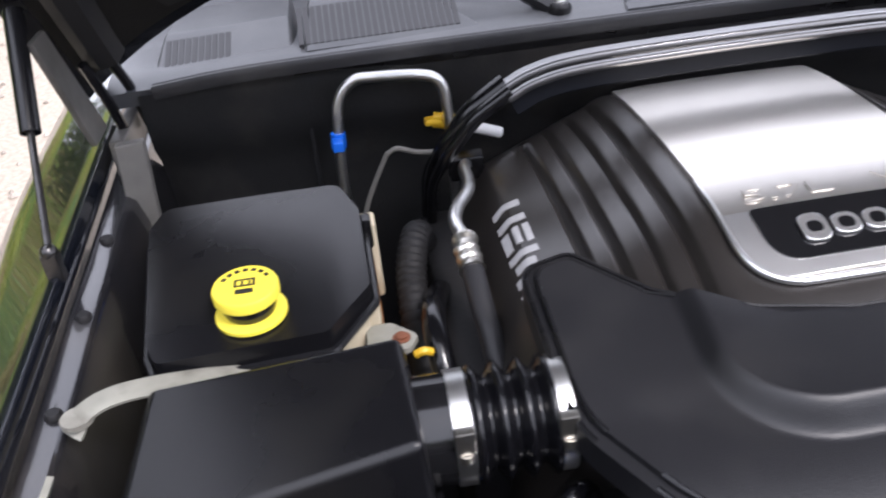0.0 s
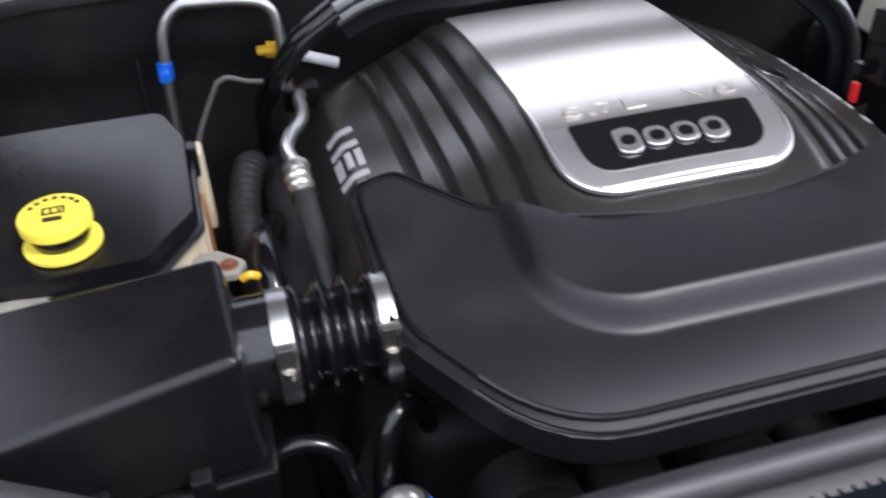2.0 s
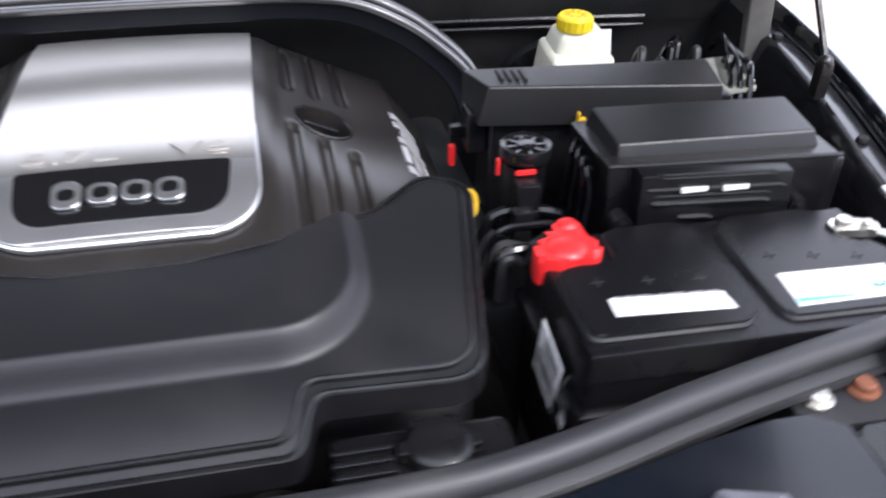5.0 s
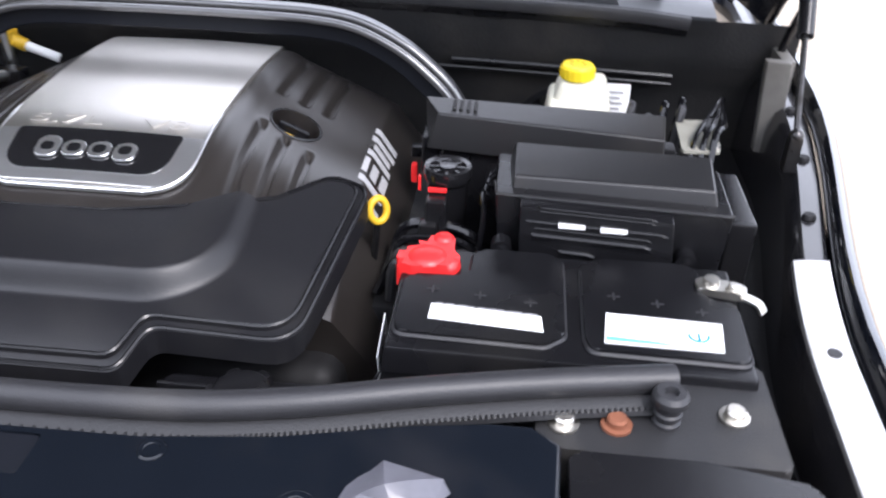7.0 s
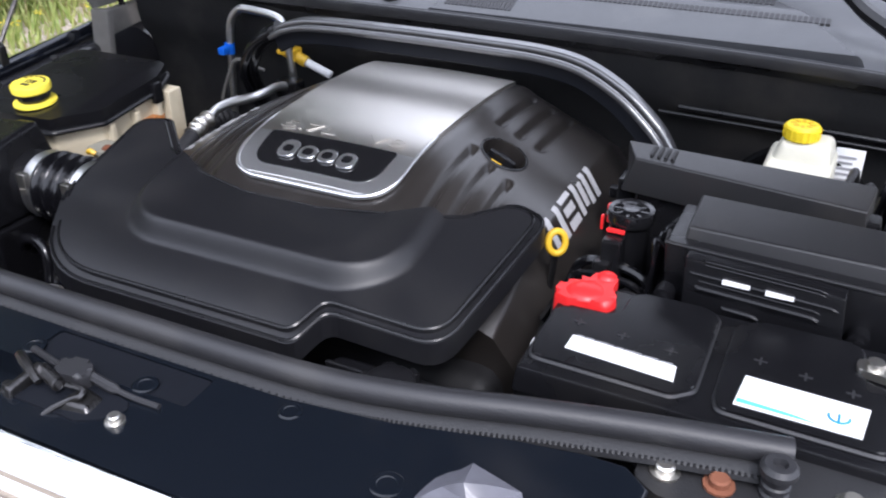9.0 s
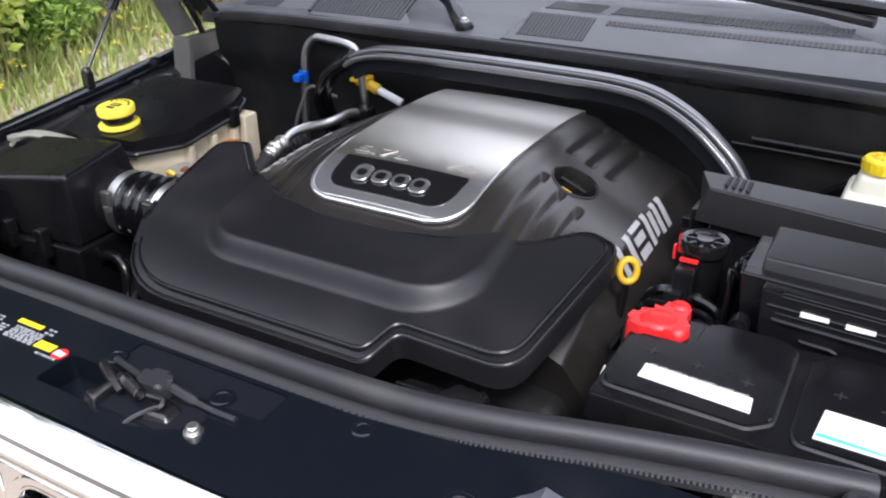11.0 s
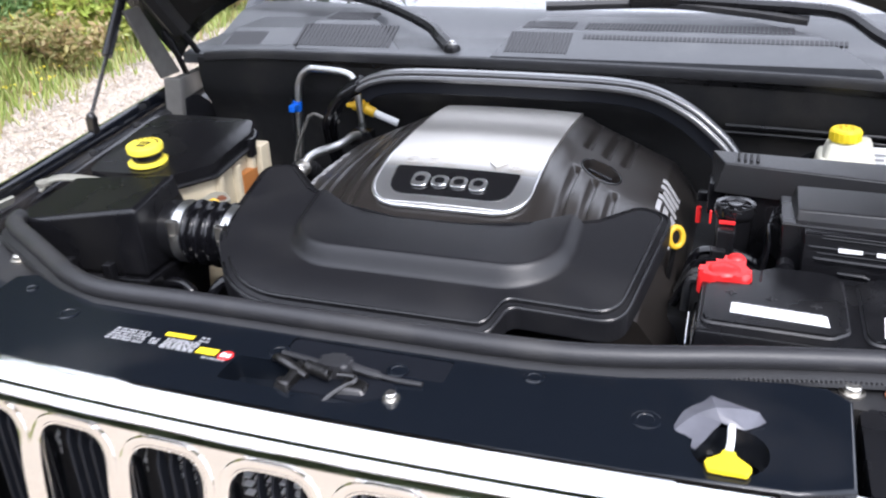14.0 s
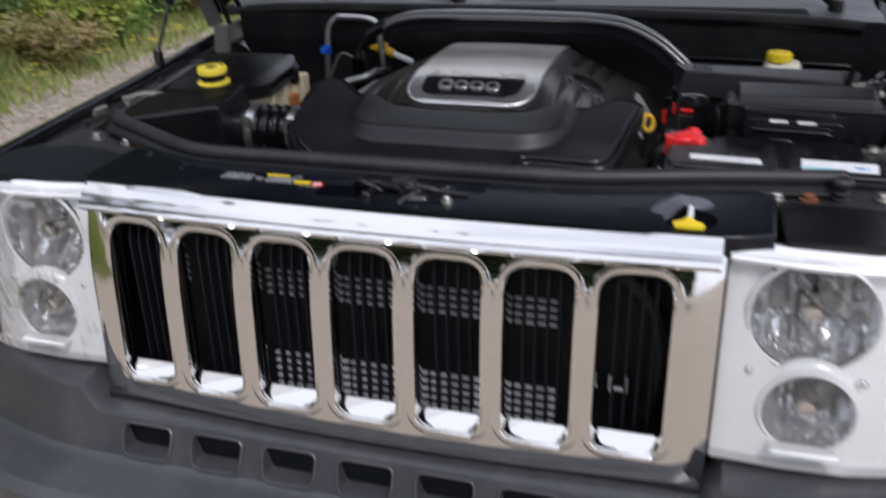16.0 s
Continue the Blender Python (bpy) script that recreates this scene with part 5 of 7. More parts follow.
# slanted grey shapes along both flanks
BARS = [(0.0, 0.012, 0, 1), (0.032, 0.044, 0, 1), (0.054, 0.088, 0, 0.24), (0.054, 0.086, 0.38, 0.62), (0.054, 0.088, 0.76, 1), (0.098, 0.109, 0, 1), (0.117, 0.129, 0.1, 0.8), (0.137, 0.149, 0, 1), (0.16, 0.173, 0, 1)]
for side in (-1, 1):
    for a0, a1, b0, b1 in BARS:
        bm = bmesh.new()
        top = []
        for u in (0, 0.5, 1):
            row = []
            for v in span(0, 1, 6):
                a, b = a0 + (a1 - a0) * u, b0 + (b1 - b0) * v
                x = side * ((0.307 if side > 0 else 0.298) - 0.029 * b)
                y = 0.562 + a + 0.008 * b if side > 0 else 0.743 - a - 0.008 * b
                row.append(bm.verts.new((x, y, cover_z(x, y) + 0.0014)))
            top.append(row)
        for p, q in zip(top, top[1:]):
            for k in range(5):
                bm.faces.new((p[k], q[k], q[k + 1], p[k + 1]))
        bmesh.ops.recalc_face_normals(bm, faces=bm.faces[:])
        bmesh.ops.solidify(bm, geom=bm.faces[:], thickness=0.002)
        part("painted_bar", bm, LETTER, engine, "plain grey painted bar")
# lower engine mass
bm = bmesh.new()
box(bm, -0.3, 0.3, 0.36, 0.93, 0.66, 0.95, 0.03, 3)
for x in (-0.33, 0.33):
    box(bm, x - 0.05, x + 0.05, 0.45, 0.9, 0.7, 0.98, 0.02, 2)
part("block", bm, DARK, engine, "dark grimy engine block")
bm = bmesh.new()
for k in range(5):
    lathe(bm, [(0, -0.03), (0.05 - 0.004 * k, -0.03), (0.05 - 0.004 * k, 0.02), (0, 0.02)], 20, Matrix.Translation((-0.2 + 0.1 * k, 0.335, 0.86 - 0.03 * (k % 2))) @ Matrix.Rotation(radians(90), 4, "X"))
part("pulley", bm, ROUGHP, engine)

# ---- air intake resonator in front of the engine ----
intake = thing("air_intake_cover", "satin black moulded air intake cover with a raised curved ridge", "intake cover", at=(0, 0.35, 0.98))
OUT = [(-0.222, 0.238), (0.131, 0.238), (0.146, 0.283), (0.28, 0.278), (0.316, 0.49), (0.268, 0.506), (0.217, 0.468), (0.13, 0.442), (0.05, 0.428), (-0.05, 0.427), (-0.13, 0.443), (-0.205, 0.478), (-0.262, 0.532), (-0.312, 0.52), (-0.305, 0.36)]
RAD = [0.13, 0.018, 0.018, 0.035, 0.03, 0.03, 0.008, 0.05, 0.05, 0.05, 0.05, 0.02, 0.018, 0.025, 0.1]


def inset(poly, d):
    out = []
    k = len(poly)
    for i, p in enumerate(poly):
        p = Vector(p)
        a, b = (p - Vector(poly[i - 1])).normalized(), (Vector(poly[(i + 1) % k]) - p).normalized()
        na, nb = Vector((-a.y, a.x)), Vector((-b.y, b.x))
        nn = (na + nb) / max(0.3, 1 + na.dot(nb))
        out.append(tuple(p + nn * d))
    return out


def slope_z(y):
    """The cover's lower face: a forward slope that rounds over towards its front edge."""
    t = min(1.0, max(0.0, (y - 0.238) / 0.122))
    return 1.048 + 0.265 * (y - 0.25) + 0.032 * t * (1 - t) ** 2


def ridge(x, y):
    """1 on the raised middle, 0 outside: a rounded tray open to the rear."""
    dx, dy = (x - 0.118 if x > 0 else -x - 0.108), 0.394 - y
    q = math.hypot(max(dx, 0), max(dy, 0)) if (dx > 0 or dy > 0) else max(dx, dy)
    return q - 0.068


def top_z(x, y):
    q = ridge(x, y)
    low = slope_z(y)
    high = max(low + 0.003, 1.0915 + 0.075 * (y - 0.32) + 0.014 * smoothstep(0.1, 0.2, abs(x)) * smoothstep(0.34, 0.46, y))
    f = 1 - smoothstep(-0.001, 0.019, q)
    return low + (high - low) * f


bm = field(span(-0.33, 0.33, 221), span(0.22, 0.545, 110), top_z, lambda x, y: slope_z(y) - 0.02)
tool = bmesh.new()
prism(tool, rounded(inset(OUT, 0.011), RAD), 0.9, 1.3)
finish("moulding", carved(bm, tool), INTAKE, intake, "", 50)
bm = field(span(-0.33, 0.33, 90), span(0.22, 0.545, 44), lambda x, y: slope_z(y) - 0.006, lambda x, y: slope_z(y) - 0.032)
tool = bmesh.new()
prism(tool, rounded(OUT, RAD), 0.9, 1.3)
flange = finish("flange", carved(bm, tool), INTAKE, intake, "", 50)
bm = bmesh.new()
edge = rounded(inset(OUT, 0.003), RAD, 8)
edge = [e for i, e in enumerate(edge) if i == 0 or (Vector(e) - Vector(edge[i - 1])).length > 0.001]
tube(bm, [(x, y, slope_z(y) - 0.0058) for x, y in edge[:-1]], 0.0022, 6, 2, smooth=False)
part("rim_bead", bm, SATIN, flange)
edge = rounded(inset(OUT, 0.012), RAD, 8)
bm = bmesh.new()
tube(bm, [(x, y, top_z(x, y) - 0.0012) for x, y in edge[:-1]], 0.0022, 6, 2, smooth=False)
part("edge_bead", bm, SATIN, flange)

# ---- air filter box, hose and clamps ----
airbox = thing("air_filter_box", "black plastic air filter box with a sloping lid", "air filter box", at=(-0.53, 0.39, 0.95))
bm = bmesh.new()
hexa(bm, [(-0.655, 0.305, 1.0), (-0.412, 0.325, 1.0), (-0.412, 0.47, 1.0), (-0.655, 0.475, 1.0)],
     [(-0.645, 0.312, 1.072), (-0.417, 0.328, 1.108), (-0.424, 0.44, 1.122), (-0.635, 0.465, 1.088)], 0.008, 3)
part("lid", bm, PLASTIC, airbox)
bm = bmesh.new()
hexa(bm, [(-0.63, 0.31, 0.8), (-0.42, 0.325, 0.8), (-0.42, 0.46, 0.8), (-0.63, 0.46, 0.8)],
     [(-0.662, 0.298, 1.0), (-0.406, 0.318, 1.0), (-0.406, 0.476, 1.0), (-0.662, 0.48, 1.0)], 0.006, 2)
part("body", bm, PLASTIC, airbox)
for x in (-0.6, -0.53, -0.46):
    bm = bmesh.new()
    box(bm, x - 0.008, x + 0.008, 0.296, 0.312, 0.985, 1.03, 0.003)
    part("clasp", bm, SATIN, airbox)
HC = Vector((0, 0.41, 1.042))


def ringx(bm, x0, x1, r0, r1, seg=32):
    m = Matrix.Translation((x0, HC.y, HC.z)) @ Matrix.Rotation(radians(90), 4, "Y")
    d = x1 - x0
    lathe(bm, [(r1, 0), (r0, 0), (r0, d), (r1, d)], seg, m)


bm = bmesh.new()
ringx(bm, -0.42, -0.372, 0.046, 0.03)
part("outlet", bm, GLOSS, airbox, "round black outlet")
hose = thing("intake_hose", "shiny black corrugated rubber intake hose", "hose", at=(-0.345, 0.362, 1.0))
bm = bmesh.new()
prof = []
for i in range(61):
    t = i / 60
    prof.append((0.0445 + (0.0055 * math.sin((t - 0.12) / 0.76 * 4 * 2 * math.pi - 1.57) if 0.12 < t < 0.88 else -0.0035), t * 0.105))
HM = Matrix.Translation((-0.395, HC.y, HC.z)) @ Matrix.Rotation(radians(90), 4, "Y")
lathe(bm, [(0.03, 0.0115)] + prof[7:54] + [(0.03, 0.0935)], 36, HM)
part("bellows", bm, GLOSSRUB, hose, "", 60)
for z in (0.0, 0.0935):
    bm = bmesh.new()
    lathe(bm, [(0.03, z), (0.0405, z), (0.0412, z + 0.001), (0.0412, z + 0.0105), (0.0405, z + 0.0115), (0.03, z + 0.0115)], 36, HM)
    part("cuff", bm, GLOSSRUB, hose, "", 60)


def clamp(x):
    ob = thing("hose_clamp", "bright steel worm-drive hose clamp round the intake hose", "hose clamp", "intake hose clamps", (x, 0.362, 1.08))
    bm = bmesh.new()
    ringx(bm, x - 0.0075, x + 0.0075, 0.0478, 0.0455)
    part("band", bm, TUBEALU, ob)
    bm = bmesh.new()
    c = Vector((x, HC.y - 0.043, HC.z + 0.026))
    box(bm, x - 0.008, x + 0.008, c.y - 0.006, c.y + 0.004, c.z - 0.012, c.z + 0.01, 0.002)
    lathe(bm, [(0, 0), (0.006, 0), (0.006, 0.007), (0.0045, 0.008), (0, 0.008)], 12, Matrix.Translation((x, c.y - 0.003, c.z - 0.012)) @ Matrix.Rotation(radians(180), 4, "X"))
    part("screw_housing", bm, STEEL, ob)


clamp(-0.386)
clamp(-0.305)

# ---- coolant tank ----
tank = thing("coolant_tank", "cream plastic coolant tank with a black lid", "coolant tank", at=(-0.55, 0.63, 0.9))
LID_L = [(-0.636, 0.498), (-0.484, 0.507), (-0.444, 0.572), (-0.447, 0.7), (-0.466, 0.745), (-0.655, 0.742), (-0.668, 0.71), (-0.648, 0.53)]


def lid_z(x, y):
    return 1.087 + 0.026 * (y - 0.51) / 0.27 - 0.1 * max(0, 0.02 - (x + 0.665)) - 0.006 * smoothstep(-0.48, -0.44, x)


bm = field(span(-0.69, -0.43, 40), span(0.495, 0.795, 40), lambda x, y: lid_z(x, y) + 0.003 * math.exp(-((x + 0.57) ** 2 + (y - 0.66) ** 2) / 0.008), lambda x, y: lid_z(x, y) - 0.02)
tool = bmesh.new()
prism(tool, rounded(LID_L, 0.012), 0.9, 1.3)
lid = finish("lid", carved(bm, tool), PLASTIC, tank, "black plastic lid", 40)
bm = bmesh.new()
rim = rounded(inset(LID_L, -0.003), 0.014)
tube(bm, [(x, y, lid_z(x, y) - 0.021) for x, y in rim + rim[:1]], 0.0045, 8, smooth=False)
part("lid_flange", bm, PLASTIC, lid)
bm = bmesh.new()
prism(bm, rounded(inset(LID_L, 0.006), 0.012), 0.86, 1.066)
part("body", bm, CREAM, tank, "yellowed cream translucent body")
bm = bmesh.new()
for y in (0.585, 0.64, 0.69):
    box(bm, -0.455, -0.439, y - 0.006, y + 0.006, 0.9, 1.062, 0.003)
box(bm, -0.462, -0.432, 0.705, 0.738, 0.98, 1.075, 0.004)
part("rib", bm, CREAM, tank)
bm = bmesh.new()
box(bm, -0.458, -0.4385, 0.648, 0.698, 0.9, 1.04, 0.003)
part("coolant_stripe", bm, COOLANT, tank, "rust-coloured coolant showing through the wall")
bm = bmesh.new()
box(bm, -0.447, -0.436, 0.68, 0.7, 1.06, 1.095, 0.003)
part("clip", bm, PLASTIC, tank)
cap = new("coolant_cap")
cap.parent = tank
cap.location = Vector((-0.553, 0.545, 1.088)) - tank.location
cap["label"] = "yellow coolant cap with dark markings on a black neck"
CM = Matrix.Translation((-0.553, 0.545, 1.092)) @ Matrix.Rotation(radians(4), 4, "X") @ Matrix.Diagonal((0.8, 0.8, 0.88, 1))
bm = bmesh.new()
lathe(bm, [(0, 0), (0.041, 0), (0.041, 0.004), (0.033, 0.006), (0, 0.006)], 32, CM)
part("base_ring", bm, YELLOWCAP, cap)
bm = bmesh.new()
lathe(bm, [(0, 0.005), (0.028, 0.005), (0.031, 0.012), (0.03, 0.024), (0, 0.024)], 32, CM)
part("neck", bm, GLOSS, cap, "black neck")
bm = bmesh.new()
lathe(bm, [(0, 0.022), (0.034, 0.022), (0.0375, 0.025), (0.0378, 0.034), (0.036, 0.037), (0.03, 0.0375), (0, 0.0375)], 36, CM)
part("cap_top", bm, YELLOWCAP, cap)
bm = bmesh.new()
for x0, x1, y0, y1 in ((-0.012, 0.012, 0.008, 0.0105), (-0.012, 0.012, -0.003, -0.0005), (-0.012, -0.009, -0.001, 0.009), (0.009, 0.012, -0.001, 0.009), (-0.004, -0.001, 0.001, 0.006), (0.004, 0.007, 0.001, 0.006), (-0.01, 0.01, -0.016, -0.008)):
    box(bm, x0, x1, y0, y1, 0.0374, 0.0382, 0, m=CM)
for a in range(30, 151, 20):
    box(bm, 0.025, 0.03, -0.003, 0.003, 0.0374, 0.0381, 0, m=CM @ Matrix.Rotation(radians(a), 4, "Z"))
part("marking", bm, INK, cap, "black printed marks")
bracket = thing("tank_bracket", "dusty grey metal strap bolted to the inner wing", "bracket", at=(-0.63, 0.48, 1.07))
bm = bmesh.new()
sweep(bm, [(-0.7, 0.446, 1.066), (-0.69, 0.456, 1.078), (-0.665, 0.468, 1.083), (-0.62, 0.48, 1.078), (-0.56, 0.496, 1.064), (-0.51, 0.506, 1.05)], [(-0.012, -0.002), (-0.013, 0.001), (-0.008, 0.003), (0.008, 0.003), (0.013, 0.001), (0.012, -0.002)])
part("strap", bm, BRACKET, bracket)
bm = bmesh.new()
lathe(bm, [(0.006, 0), (0.0135, 0), (0.0135, 0.005), (0.006, 0.005)], 18, Matrix.Translation((-0.694, 0.453, 1.074)))
part("eyelet", bm, BRACKET, bracket)
lab = thing("paper_label", "small worn white label on the inner wing", "label", at=(-0.70, 0.371, 1.079))
bm = bmesh.new()
m = Matrix.Translation((-0.7035, 0.372, 1.072)) @ Matrix.Rotation(radians(-65), 4, "Y") @ Matrix.Rotation(radians(3), 4, "Z")
box(bm, -0.007, 0.007, -0.018, 0.018, -0.004, 0.0012, 0, m=m)
part("paper", bm, BRACKET, lab)
bm = bmesh.new()
for k in range(3):
    box(bm, -0.006 + k * 0.004, -0.0035 + k * 0.004, -0.014, 0.014 - 0.01 * (k == 2), 0.001, 0.0016, 0, m=m)
part("print", bm, GREYINK, lab)

# ---- pipes and lines by the firewall ----
uline = thing("coolant_pipe", "bare aluminium U-shaped pipe in front of the firewall", "pipe", at=(-0.4, 0.91, 0.95))
bm = bmesh.new()
tube(bm, [(-0.468, 0.905, 0.9), (-0.467, 0.912, 1.0), (-0.462, 0.915, 1.1), (-0.455, 0.917, 1.14), (-0.435, 0.918, 1.162), (-0.41, 0.915, 1.165), (-0.35, 0.905, 1.163), (-0.328, 0.9, 1.152), (-0.322, 0.9, 1.12), (-0.32, 0.905, 1.06), (-0.32, 0.91, 0.95)], 0.0072, 12)
part("tube", bm, TUBEALU, uline)
bm = bmesh.new()
tube(bm, [(-0.4645, 0.913, 1.078), (-0.4635, 0.914, 1.098)], 0.0098, 14, smooth=False)
box(bm, -0.472, -0.457, 0.888, 0.912, 1.081, 1.095, 0.003)
part("clip", bm, BLUE, uline, "blue plastic clip")
small = thing("fuel_line", "thin bare metal line bent beside the coolant tank", "pipe", at=(-0.42, 0.82, 1.0))
bm = bmesh.new()
tube(bm, [(-0.452, 0.85, 0.96), (-0.44, 0.85, 1.02), (-0.41, 0.85, 1.082), (-0.403, 0.85, 1.09), (-0.392, 0.85, 1.094), (-0.37, 0.85, 1.086), (-0.345, 0.855, 1.08)], 0.0032, 8)
part("tube", bm, GREYSTEEL, small)
ac = thing("refrigerant_line", "bare aluminium line with a crimped collar and black hose", "hose", at=(-0.33, 0.65, 0.95))
bm = bmesh.new()
tube(bm, [(-0.338, 0.69, 1.05), (-0.343, 0.72, 1.055), (-0.336, 0.75, 1.057), (-0.319, 0.785, 1.057), (-0.314, 0.815, 1.057), (-0.314, 0.842, 1.057), (-0.308, 0.87, 1.052)], 0.008, 12)
part("tube", bm, TUBEALU, ac)
bm = bmesh.new()
box(bm, -0.33, -0.285, 0.862, 0.89, 1.03, 1.062, 0.004)
part("mounting_block", bm, SATIN, ac, "black mounting block")
bm = bmesh.new()
tube(bm, [(-0.337, 0.645, 1.037), (-0.338, 0.66, 1.042), (-0.339, 0.672, 1.046), (-0.338, 0.69, 1.05)], lambda t: 0.0135 + 0.0015 * math.cos(t * 20), 16)
part("collar", bm, STEEL, ac, "crimped pale metal collar")
bm = bmesh.new()
tube(bm, [(-0.337, 0.65, 1.038), (-0.335, 0.6, 1.018), (-0.332, 0.57, 1.0), (-0.33, 0.53, 0.96), (-0.33, 0.5, 0.88)], 0.0125, 14)
part("rubber_hose", bm, RUBBER, ac, "grey-black rubber hose")
valve = thing("service_valve", "amber yellow clip with a white plastic tube on the pipe", "valve", at=(-0.31, 0.917, 1.08))
bm = bmesh.new()
tube(bm, [(-0.34, 0.918, 1.096), (-0.32, 0.916, 1.092), (-0.297, 0.918, 1.082)], 0.0105, 12)
box(bm, -0.352, -0.328, 0.904, 0.92, 1.093, 1.102, 0.003)
box(bm, -0.326, -0.312, 0.9, 0.93, 1.084, 1.106, 0.004)
part("clip", bm, ORANGEY, valve)
bm = bmesh.new()
tube(bm, [(-0.297, 0.918, 1.082), (-0.252, 0.925, 1.062)], 0.0075, 12, smooth=False)
part("white_tube", bm, WHITE, valve, "white plastic tube")

# ---- trim arch over the back of the engine ----
arch = thing("engine_bay_arch", "glossy black arched trim behind the engine", "trim arch", at=(0, 0.78, 1.0))
ARCH = [(-0.268, 0.785, 1.174), (-0.235, 0.785, 1.189), (-0.18, 0.785, 1.198), (-0.05, 0.785, 1.201), (0.1, 0.788, 1.2), (0.19, 0.79, 1.197), (0.25, 0.787, 1.188), (0.305, 0.78, 1.165), (0.345, 0.772, 1.138), (0.38, 0.763, 1.105), (0.4, 0.755, 1.06), (0.405, 0.75, 0.99)]


def arch_sweep(off, w, h, mat, name, label=""):
    bm = bmesh.new()
    line = spline([Vector(p) for p in ARCH], 8)
    rings = []
    for i, p in enumerate(line):
        d = (line[min(i + 1, len(line) - 1)] - line[max(i - 1, 0)]).normalized()
        y = Vector((0, 1, 0))
        u = d.cross(y).normalized()
        u = -u if u.z < 0 or (abs(u.z) < 0.01 and u.x * p.x < 0) else u
        c = p + y * off[0] + u * off[1]
        rings.append([c + y * a + u * b for a, b in rrect(-w / 2, w / 2, -h / 2, h / 2, min(w, h) * 0.42, 3)])
    rows = [[bm.verts.new(q) for q in r] for r in rings]
    k = len(rows[0])
    for a, b in zip(rows, rows[1:]):
        for j in range(k):
            bm.faces.new((a[j], a[(j + 1) % k], b[(j + 1) % k], b[j]))
    bm.faces.new(rows[0][::-1])
    bm.faces.new(rows[-1])
    return part(name, bm, mat, arch, label, 60)


arch_sweep((0.012, 0.0), 0.022, 0.012, ARCHM, "upper_lip", "shiny black upper lip")
arch_sweep((-0.008, -0.006), 0.012, 0.01, ARCHM, "lower_lip", "shiny black lower lip")
arch_sweep((0.03, -0.006), 0.012, 0.01, GLOSS, "rear_lip")
arch_sweep((0.004, -0.022), 0.008, 0.026, SLATM, "web", "black inner face of the arch")
LEG = [(-0.262, 0.79, 1.176), (-0.3, 0.788, 1.152), (-0.325, 0.793, 1.122), (-0.343, 0.805, 1.092), (-0.356, 0.835, 1.05), (-0.36, 0.87, 0.98)]
for off, r in ((0.012, 0.015), (-0.01, 0.009)):
    bm = bmesh.new()
    tube(bm, [(x, y + off, z) for x, y, z in LEG], lambda t: r * (1 - 0.3 * t), 10)
    part("leg", bm, GLOSSRUB, arch, "black rubber end of the trim")

# ---- brake reservoir ----
brake = thing("brake_fluid_reservoir", "milky white brake fluid reservoir with a yellow cap", "fluid reservoir", at=(0.545, 0.84, 1.0))
bm = bmesh.new()
hexa(bm, [(0.497, 0.795, 1.02), (0.592, 0.79, 1.02), (0.596, 0.885, 1.02), (0.5, 0.885, 1.02)], [(0.505, 0.805, 1.085), (0.59, 0.8, 1.085), (0.594, 0.882, 1.09), (0.508, 0.882, 1.09)], 0.008, 3)
hexa(bm, [(0.51, 0.815, 1.075), (0.588, 0.812, 1.075), (0.592, 0.88, 1.08), (0.512, 0.88, 1.08)], [(0.52, 0.822, 1.112), (0.582, 0.82, 1.112), (0.586, 0.875, 1.112), (0.522, 0.875, 1.112)], 0.01, 3)
part("body", bm, MILK, brake)
bm = bmesh.new()
lathe(bm, [(0, 0), (0.022, 0), (0.0235, 0.003), (0.0235, 0.016), (0.021, 0.019), (0.016, 0.02), (0, 0.018)], 32, Matrix.Translation((0.543, 0.842, 1.112)))
brake_cap = part("cap", bm, YELLOW, brake, "yellow ribbed screw cap")
for k in range(18):
    bm = bmesh.new()
    box(bm, 0.0225, 0.0243, -0.0016, 0.0016, 0.002, 0.015, 0, m=Matrix.Translation((0.543, 0.842, 1.112)) @ Matrix.Rotation(2 * math.pi * k / 18, 4, "Z"))
    part("rib", bm, YELLOW, brake_cap)
bm = bmesh.new()
for a in range(0, 360, 45):
    box(bm, 0.008, 0.016, -0.002, 0.002, 0.0175, 0.0202, 0, m=Matrix.Translation((0.543, 0.842, 1.112)) @ Matrix.Rotation(radians(a), 4, "Z"))
part("marking", bm, ORANGEY, brake)
bm = bmesh.new()
box(bm, 0.59, 0.628, 0.80, 0.806, 1.07, 1.122, 0.001, m=Matrix.Translation((0.61, 0.905, 1.055)) @ Matrix.Rotation(radians(-14), 4, "X") @ Matrix.Translation((-0.61, -0.8, -1.096)))
part("label_plate", bm, WHITE, brake, "white paper label with grey print")
bm = bmesh.new()
for k in range(5):
    box(bm, 0.594, 0.618 - 0.004 * (k % 2), 0.7985, 0.8, 1.076 + 0.008 * k, 1.0795 + 0.008 * k, 0, m=Matrix.Translation((0.61, 0.905, 1.055)) @ Matrix.Rotation(radians(-14), 4, "X") @ Matrix.Translation((-0.61, -0.8, -1.096)))
part("print", bm, GREYINK, brake)
booster = thing("brake_booster", "round black brake booster on the firewall", "brake booster", at=(0.55, 0.93, 1.0))
bm = bmesh.new()
lathe(bm, [(0, 0), (0.05, 0), (0.09, 0.02), (0.105, 0.04), (0.1, 0.05), (0, 0.05)], 36, Matrix.Translation((0.55, 0.955, 0.97)) @ Matrix.Rotation(radians(90), 4, "X"))
part("drum", bm, GLOSS, booster)

